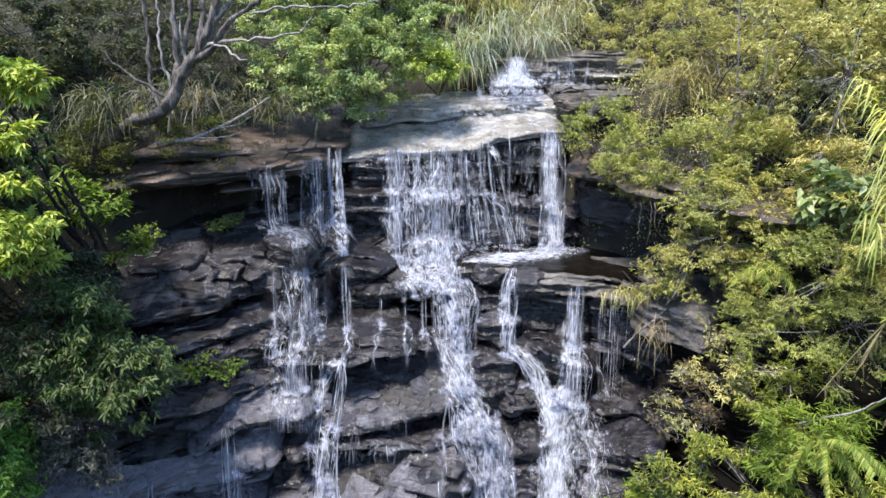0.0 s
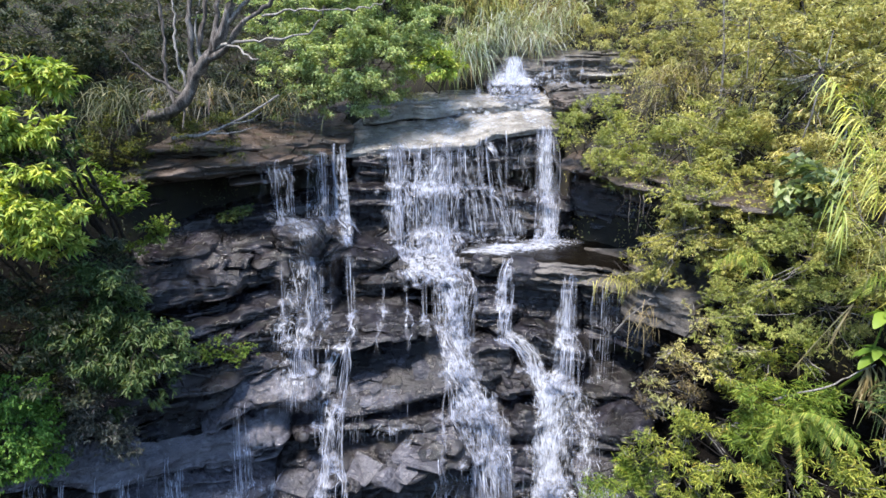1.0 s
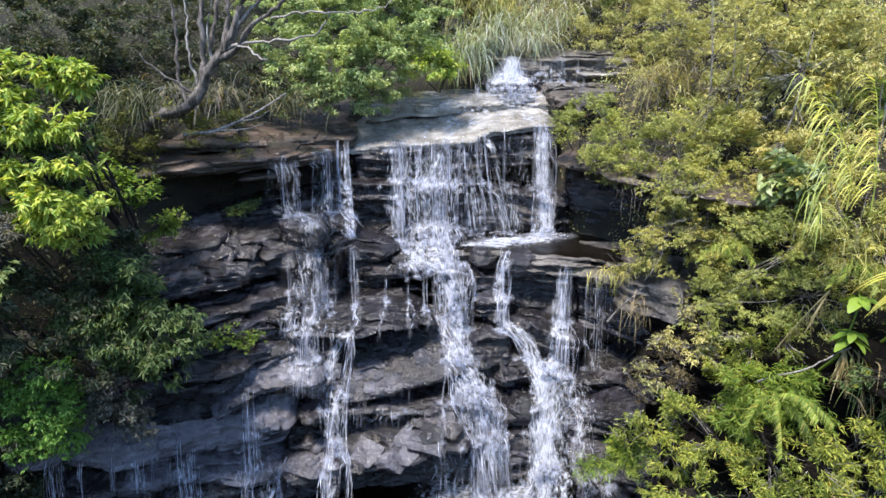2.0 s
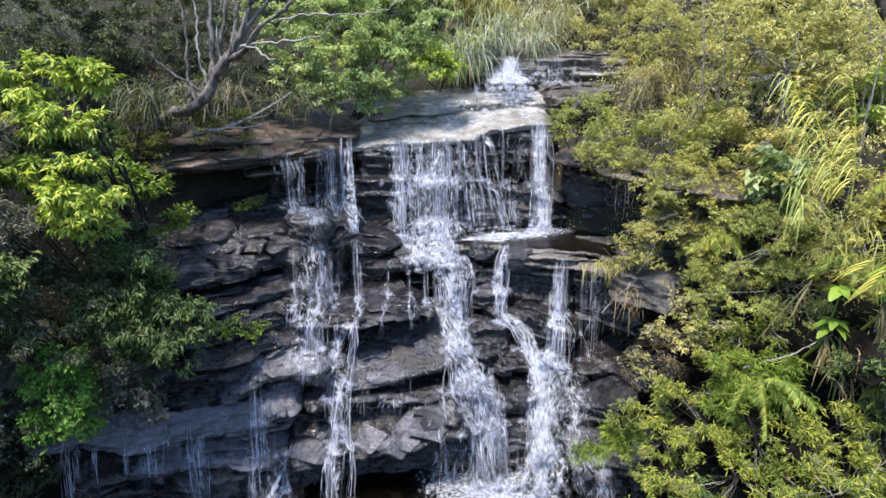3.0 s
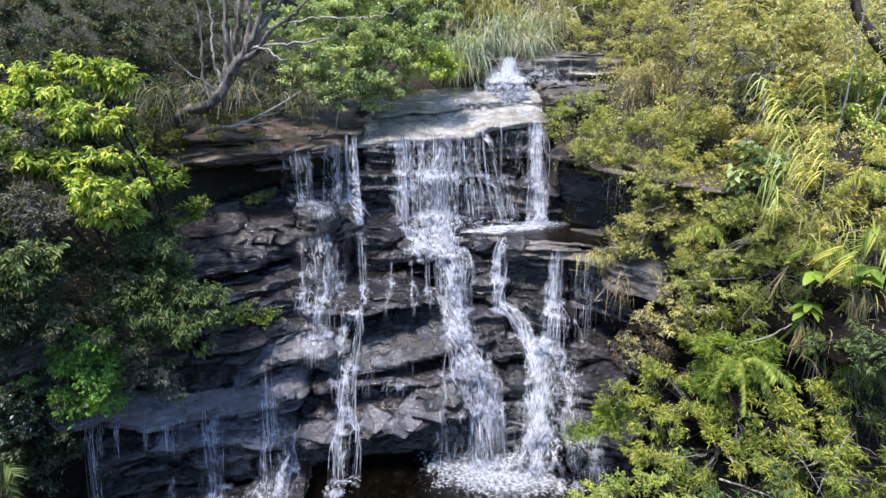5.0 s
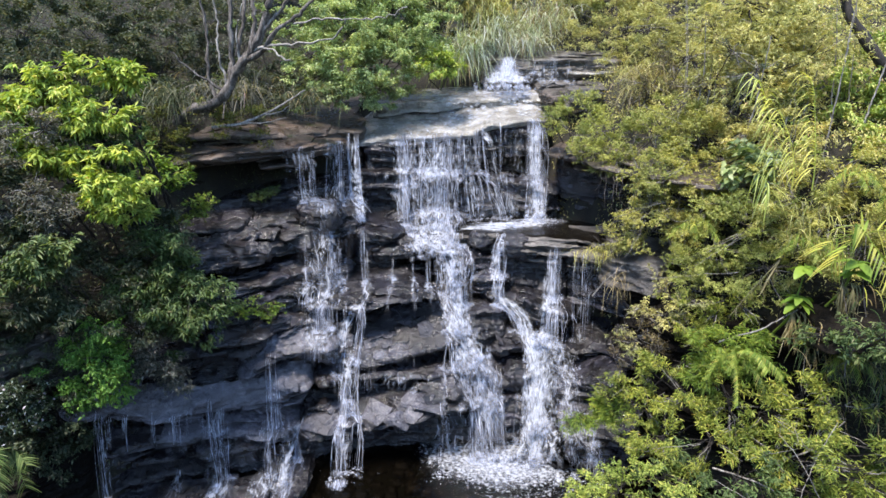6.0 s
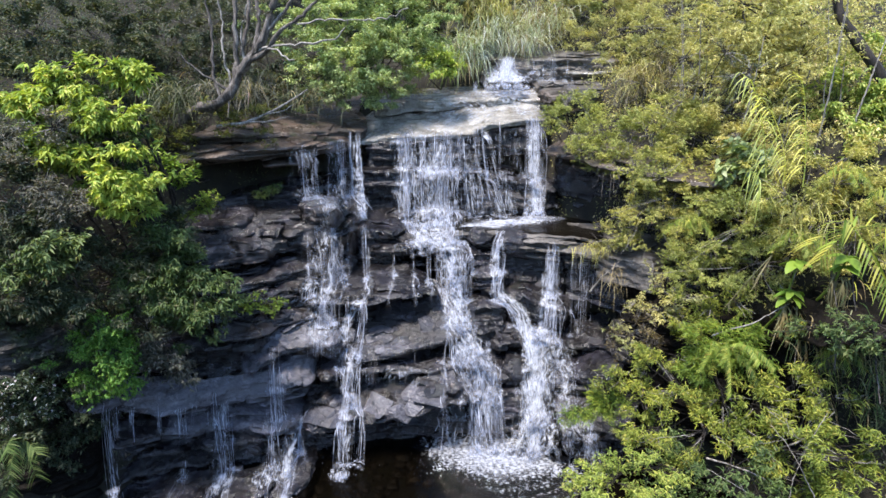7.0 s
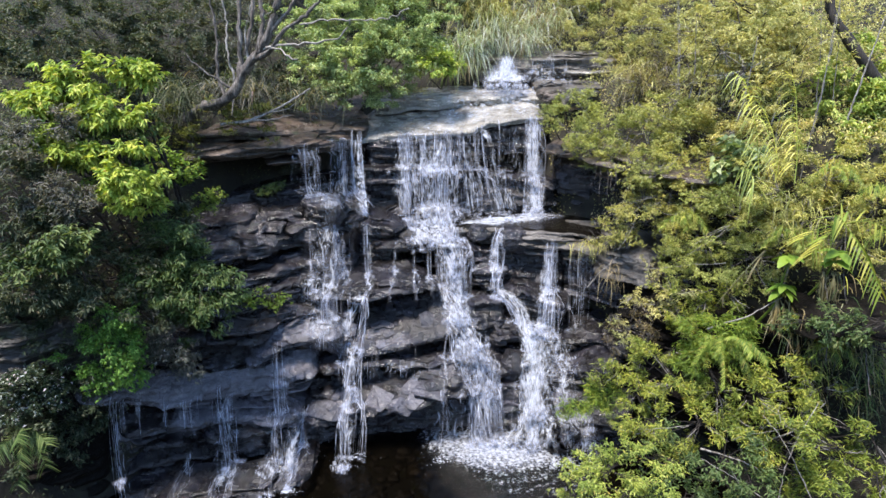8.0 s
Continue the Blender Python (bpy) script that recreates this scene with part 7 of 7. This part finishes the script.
comb_fern((6.4, 7.8, 7.8), [([(6.4, 7.8, 7.8), (6.36, 7.75, 8.23), (6.18, 7.75, 8.76), (5.94, 7.75, 9.18), (5.68, 7.75, 9.46)], (-0.4, -0.2, 0.15)),
                            ([(6.1, 7.85, 7.9), (5.92, 7.8, 8.65), (5.74, 7.8, 9.23), (5.51, 7.8, 9.73), (5.33, 7.8, 9.84)], (-0.4, -0.2, 0.1)),
                            ([(6.1, 7.85, 7.9), (5.92, 7.8, 8.65), (5.74, 7.8, 9.23), (5.51, 7.8, 9.73)], (0.35, -0.2, 0.1))], "pale arching fronds with long weeping leaflets", 5)
comb_fern((6.05, 7.9, 7.6), [([(6.05, 7.9, 7.6), (5.99, 7.8, 7.78), (5.89, 7.8, 8.06), (5.7, 7.8, 8.11)], (-0.2, -0.3, -0.2)), ([(6.05, 7.9, 7.6), (5.95, 7.8, 7.9), (5.89, 7.8, 8.08)], (0.3, -0.3, 0))], "small pale weeping frond on the bank", 6)
fern_plant("tree_fern", (5.9, 8.0, 4.3), [(5.2, 7.4, 4.1), (6.6, 7.3, 4.2), (6.1, 7.0, 4.5), (5.5, 7.1, 4.5), (6.4, 7.2, 3.7), (5.7, 7.1, 3.7)], 0.25, 0.14, 0.013, "fern", "bright green fern with spreading fronds on the bank", 6, 0.4, 0.022)
fern_plant("tree_fern", (-8.8, 7.2, 2.5), [(-8.0, 6.6, 2.7), (-8.4, 6.4, 2.9), (-8.2, 6.7, 2.1), (-9.0, 6.3, 2.4), (-8.6, 6.4, 1.9)], 0.2, 0.26, 0.03, "leaf_mid", "green fern low on the shaded bank", 7)
fern_plant("fern", (-7.6, 8.3, 4.3), [(-7.2, 7.8, 3.9), (-7.9, 7.8, 3.8), (-7.5, 7.7, 3.7)], 0.15, 0.16, 0.02, "leaf_mid", "small green fern hanging from the bank", 8)


def oval_leaf(length, width, seed):
    """An oval leaf, folded at its midrib and bent down at the tip."""
    rng = np.random.default_rng(seed)
    t = np.linspace(0, 1, 7)
    half = width / 2 * np.sin(np.pi * np.clip(t * 0.93 + 0.05, 0, 1)) ** 0.8
    x, drop = t * length, -0.35 * length * t ** 2
    v = np.stack([np.stack([x, -half, drop + half * 0.35], 1), np.stack([x, half * 0, drop], 1), np.stack([x, half, drop + half * 0.35], 1)], 1).reshape(-1, 3)
    return mesh_of("leaf", v + rng.normal(0, 0.004, v.shape), grid_faces(7, 3), LEAF["leaf_fresh"], True)


def broad_plant(at, whorls, label, seed):
    rng = np.random.default_rng(seed)
    ob = thing("broadleaf_plant", at, label, "plant")
    at = np.array(at, float)
    v, f = tube([at + (0, 0.5, -0.9), at + (0, 0.1, -0.4), at, at + (0.03, -0.1, whorls[-1])], [0.03, 0.025, 0.02, 0.012], 7)
    part("stem", mesh_of("stem", v, f, LEAF["fern"], True), ob)
    blade = oval_leaf(0.36, 0.19, seed)
    for h in whorls:
        for k in range(7):
            leaf = part("leaf", blade, ob)
            a = math.degrees(k * 2.4 + h * 7) + rng.normal(0, 8)
            leaf.matrix_parent_inverse = Matrix.Identity(4)
            leaf.matrix_local = pose(0.02, -0.08, h, rng.normal(0, 12), rng.uniform(-12, 18), a) @ Matrix.Scale(rng.uniform(0.75, 1.1), 4)
    for k in range(9):
        p = at + (rng.normal(0, 0.1), -0.05, -0.2)
        v, f = tube([p, p + (rng.normal(0, 0.06), -0.1, -0.15), p + (rng.normal(0, 0.1), -0.08, -rng.uniform(0.35, 0.7))], [0.012, 0.02, 0.004], 5)
        part("dead_leaf", mesh_of("dead_leaf", v, f, LEAF["straw"], True), ob, "withered brown hanging leaf")
    return ob


broad_plant((6.9, 7.85, 5.55), (0.0, 0.12, 0.75), "bright green plant with whorls of large oval leaves", 11)
broad_plant((7.63, 7.5, 6.3), (0.0, 0.2), "light green plant with large oval leaves", 12)
fern_plant("dry_frond", (6.55, 8.0, 6.36), [(5.72, 7.8, 5.4), (6.2, 7.8, 5.8)], 0.04, 0.2, 0.016, "straw", "dead straw coloured frond hanging over the bank", 13, 1.6)
fern_plant("dry_frond", (7.53, 7.6, 6.2), [(7.75, 7.5, 5.15), (7.93, 7.5, 5.2), (7.58, 7.5, 5.35)], 0.08, 0.22, 0.016, "straw", "dead straw coloured frond hanging over the bank", 14, 1.6)
fern_plant("dry_frond", (6.88, 7.8, 5.4), [(6.85, 7.75, 4.75), (7.02, 7.7, 4.6), (6.75, 7.75, 4.85)], 0.03, 0.16, 0.02, "straw", "withered brown frond under the broad leaved plant", 15, 1.6)
for k, (at, ends) in enumerate([((8.0, 7.6, 5.2), 6), ((7.4, 7.7, 5.0), 5), ((7.7, 7.4, 4.5), 6), ((6.9, 8.1, 6.7), 6), ((8.4, 7.4, 6.9), 6), ((8.5, 8.0, 7.6), 7), ((5.4, 9.6, 6.6), 5), ((7.9, 8.6, 7.9), 6)]):
    ring = [(at[0] + 0.5 * math.cos(a), at[1] - 0.35 + 0.25 * math.sin(a), at[2] + 0.12 * math.sin(a * 2) - 0.1) for a in np.linspace(0.3, 6.0, ends)]
    fern_plant("fern", at, ring, 0.18, 0.16, 0.016, "fern", "small light green fern growing on the bank", 20 + k, 0.5)


# ---- gnarled tree and dead wood on the cap rock ----
def gnarled_tree():
    rng = np.random.default_rng(21)
    ob = thing("gnarled_tree", (-6.6, 12.4, 8.7), "old gnarled grey tree leaning out with bleached dead branches", "tree")
    v, f = tube([(-6.9, 12.6, 8.6), (-6.5, 12.3, 8.85), (-5.95, 12.1, 8.95), (-5.5, 11.9, 9.15), (-5.15, 11.7, 9.5), (-4.95, 11.6, 9.8), (-4.55, 11.4, 10.2), (-4.1, 11.2, 10.7), (-3.85, 11.1, 11.3), (-3.7, 11.2, 12.4), (-3.9, 11.4, 14)],
                [0.17, 0.14, 0.12, 0.115, 0.11, 0.105, 0.095, 0.085, 0.07, 0.06, 0.045], 14, 0.03, rng)
    part("trunk", mesh_of("trunk", v, f, bark_grey, True), ob)

    def limb(pts, a, b, mat):
        v, f = tube(pts, np.linspace(a, b, len(pts)) * 0.8, 9, 0.016, rng)
        part("branch", mesh_of("branch", v, f, mat, True), ob, "bleached bare dead branch" if mat is bark_pale else "")

    limb([(-5.1, 11.7, 9.6), (-5.0, 11.7, 10.2), (-4.95, 11.6, 10.9), (-4.9, 11.7, 11.6), (-5.1, 11.8, 13.2)], 0.085, 0.05, bark_grey)
    limb([(-4.9, 11.7, 10.2), (-4.65, 11.7, 10.9), (-4.6, 11.8, 11.6), (-4.3, 11.9, 13)], 0.06, 0.035, bark_grey)
    limb([(-4.6, 11.45, 10.1), (-4.2, 11.2, 10.25), (-3.95, 11.0, 10.45), (-3.75, 10.9, 10.7), (-3.2, 10.8, 11.0), (-2.75, 10.7, 11.4), (-2.4, 10.8, 12)], 0.085, 0.025, bark_grey)
    limb([(-5.3, 11.8, 9.35), (-5.75, 11.7, 9.7), (-6.1, 11.6, 9.95), (-6.4, 11.5, 10.3)], 0.045, 0.012, bark_grey)
    limb([(-4.35, 11.3, 10.3), (-4.15, 11.1, 10.38), (-3.85, 10.95, 10.36), (-3.65, 10.8, 10.22), (-3.52, 10.65, 10.05), (-3.35, 10.6, 10.1)], 0.042, 0.012, bark_pale)
    limb([(-3.95, 11.0, 10.38), (-3.5, 10.8, 10.42), (-2.9, 10.7, 10.45), (-2.4, 10.6, 10.55), (-2.2, 10.55, 10.7), (-2.12, 10.5, 10.95)], 0.034, 0.014, bark_pale)
    limb([(-3.3, 10.85, 10.85), (-2.9, 10.7, 10.92), (-2.3, 10.4, 10.93), (-1.6, 10.1, 10.88), (-1.1, 9.9, 10.95), (-0.75, 9.8, 11.1)], 0.026, 0.01, bark_pale)
    limb([(-4.5, 11.35, 10.25), (-4.3, 11.4, 10.8), (-4.35, 11.5, 11.5), (-4.2, 11.6, 12.8)], 0.07, 0.04, bark_grey)
    limb([(-4.2, 11.2, 10.6), (-3.8, 11.2, 11.0), (-3.3, 11.3, 11.6), (-2.9, 11.4, 12.6)], 0.06, 0.03, bark_grey)
    limb([(-5.6, 12.0, 9.05), (-5.75, 12.0, 9.8), (-5.7, 12.1, 10.7), (-5.9, 12.2, 12.5)], 0.05, 0.03, bark_grey)
    limb([(-5.2, 11.75, 9.5), (-5.35, 11.7, 10.2), (-5.3, 11.8, 11.0), (-5.5, 11.9, 12.4)], 0.035, 0.02, bark_pale)
    limb([(-4.75, 11.5, 9.95), (-4.75, 11.3, 10.6), (-4.5, 11.2, 11.3)], 0.03, 0.015, bark_pale)
    limb([(-5.4, 11.9, 9.2), (-5.3, 11.7, 9.0), (-5.35, 11.6, 8.75)], 0.03, 0.012, bark_grey)
    lobes = [(-6.9, 13.5, 14.3, 0.9), (-6.2, 14.2, 13.8, 0.7)]
    pos, dirs, _ = crown_points(lobes, 90, 9, 0.11, 0.5, rng)
    part("crown", leaves_mesh("crown", pos, dirs, 0.11, 0.03, LEAF["leaf_grey"], rng), ob)


gnarled_tree()


def stick(name, pts, a, b, mat, label, twigs=()):
    rng = np.random.default_rng(31)
    ob = thing(name, pts[0], label, "dead wood")
    for k, (p, r0, r1) in enumerate([(pts, a, b), *twigs]):
        v, f = tube(p, np.linspace(r0, r1, len(p)), 7, 0.008, rng)
        part("branch" if k == 0 else "twig", mesh_of("branch", v, f, mat, True), ob)


stick("fallen_branch", [(-5.9, 12.3, 8.47), (-5.2, 12.1, 8.55), (-4.6, 12.0, 8.75), (-4.1, 12.0, 9.0), (-3.42, 12.0, 9.4)], 0.045, 0.018, bark_pale, "bleached fallen branch lying on the cap rock",
      [([(-4.5, 12.0, 8.8), (-4.1, 11.9, 8.85), (-3.75, 11.8, 9.05)], 0.02, 0.008), ([(-5.0, 12.05, 8.6), (-4.4, 11.9, 8.62), (-3.9, 11.85, 8.75)], 0.02, 0.008)])
stick("leaning_trunk", [(11.0, 10.6, 8.3), (10.25, 10.5, 9.2), (9.5, 10.6, 10.1), (8.75, 10.9, 11.1), (8.7, 11.2, 12.4), (8.2, 11.5, 14)], 0.15, 0.08, bark_dark, "dark leaning tree trunk on the upper bank")
for pts in ([(5.7, 8.2, 4.5), (6.3, 7.9, 4.9), (6.9, 7.7, 5.45)], [(6.5, 7.0, 2.4), (6.9, 6.6, 3.0), (7.3, 6.4, 3.8)], [(7.1, 6.9, 2.2), (6.9, 6.4, 2.9), (6.75, 6.2, 3.4)], [(5.3, 6.9, 2.4), (5.9, 6.2, 2.6), (6.4, 6.0, 2.3)],
            [(3.9, 11.5, 4.2), (4.15, 11.3, 4.7), (4.5, 11.1, 5.2)], [(6.9, 10.8, 8.2), (7.0, 10.7, 9.2), (7.05, 10.6, 10.6)], [(6.2, 12, 8.6), (6.3, 12, 9.8), (6.2, 12.1, 11.2)], [(7.9, 11, 8.6), (8.0, 11, 9.6), (8.1, 11.1, 11)]):
    stick("dead_sapling", pts, 0.022, 0.008, bark_pale, "pale bare twig standing among the shrubs")


stem_rng = np.random.default_rng(62)
for k in range(16):
    x = stem_rng.uniform(5.2, 9.6)
    y = stem_rng.uniform(10.2, 14.5) - 0.35 * (x - 5.2)
    z = float(ground_height(x, y)) + 0.2
    lean = stem_rng.normal(0, 0.25)
    tall = stem_rng.uniform(1.6, 3.4)
    stick("dead_sapling", [(x, y, z), (x + lean * 0.4, y - 0.1, z + tall * 0.5), (x + lean, y - 0.15, z + tall)], stem_rng.uniform(0.012, 0.026), 0.006, bark_pale, "slender pale bare stem rising among the shrubs")


hang_rng = np.random.default_rng(61)
for k in range(20):
    if k < 13:
        q = hang_rng.uniform(0, 1)
        top = np.array([4.0 + 1.9 * q, 12.3 - 2.3 * q, 7.25])
    else:
        top = np.array([hang_rng.uniform(-8, -6.2), hang_rng.uniform(8.0, 8.8), hang_rng.uniform(3.5, 6)])
    drop = hang_rng.uniform(0.3, 0.9)
    stick("hanging_root", [top + (0, 0.1, 0.15), top + (0, -0.12, 0), top + (hang_rng.normal(0, 0.05), -0.15, -drop * 0.6), top + (hang_rng.normal(0, 0.1), -0.12, -drop)], 0.008, 0.003, bark_grey, "thin root hanging from the overgrown ledge")


for pts in ([(6.30, 5.70, 2.16), (6.38, 5.80, 2.89), (6.68, 6.00, 3.49), (7.02, 6.20, 3.91)],
            [(6.85, 5.60, 2.24), (6.49, 5.80, 2.99), (6.28, 6.00, 3.36), (6.08, 6.30, 3.59)],
            [(5.96, 5.60, 2.24), (5.39, 5.90, 2.58), (4.97, 6.20, 2.69)],
            [(5.57, 5.75, 2.40), (5.39, 5.90, 2.74)]):
    stick("dead_sapling", pts, 0.011, 0.005, bark_pale, "thin pale bare branch among the shrubs of the bank")
for pts in ([(8.02, 7.30, 5.21), (7.81, 7.40, 6.13), (7.97, 7.80, 6.94)],
            [(7.57, 7.00, 4.37), (7.61, 7.20, 5.25), (7.51, 7.60, 6.18)],
            [(8.20, 6.50, 3.91), (8.15, 6.90, 4.91), (8.45, 7.30, 5.69)],
            [(8.54, 6.80, 4.72), (7.90, 7.00, 4.86), (7.36, 7.10, 4.50)]):
    stick("liana", pts, 0.013, 0.006, bark_grey, "thin grey stem hanging down the shaded bank")


# ---- woods behind and round the gully ----
def far_tree(at, height, seed, mat):
    rng = np.random.default_rng(seed)
    x, y, z = at
    ob = thing("forest_tree", at, "tall rainforest tree with a dense dark crown behind the falls", "tree", "forest trees")
    v, f = tube([(x, y, z - 0.3), (x + rng.normal(0, .15), y, z + height * 0.5), (x + rng.normal(0, .3), y, z + height)], [0.16, 0.12, 0.06], 8, 0.02, rng)
    part("trunk", mesh_of("trunk", v, f, bark_grey if seed % 2 else bark_dark, True), ob)
    lobes = [(x + rng.normal(0, 0.9), y + rng.normal(0, 0.7), z + height * rng.uniform(0.25, 1.0), rng.uniform(0.8, 1.35)) for _ in range(6)]
    pos, dirs, tips = crown_points(lobes, 85, 9, 0.16, 0.4, rng)
    limbs = [tube([(x, y, z + height * 0.4), (np.array((x, y, lx[2])) + np.array(lx[:3])) / 2, lx[:3]], [0.06, 0.04, 0.02], 5) for lx in lobes]
    v, f = joined(limbs)
    part("limb", mesh_of("limb", v, f, bark_dark, True), ob)
    part("crown", leaves_mesh("crown", pos, dirs, 0.16, 0.055, LEAF[mat], rng), ob)


frng = np.random.default_rng(77)
mats = ["leaf_dark", "leaf_mid", "leaf_grey", "leaf_green", "leaf_olive"]
for k in range(34):
    x = -17 + 34 * (k % 17) / 16 + frng.normal(0, 0.5)
    y = (21.5 if k < 17 else 26) + frng.normal(0, 0.8) + 0.01 * x * x
    far_tree((x, y, float(ground_height(x, y))), frng.uniform(3.0, 4.6), 900 + k, ("leaf_olive" if x > 3 else "leaf_dark") if k % 3 else mats[k % 5])
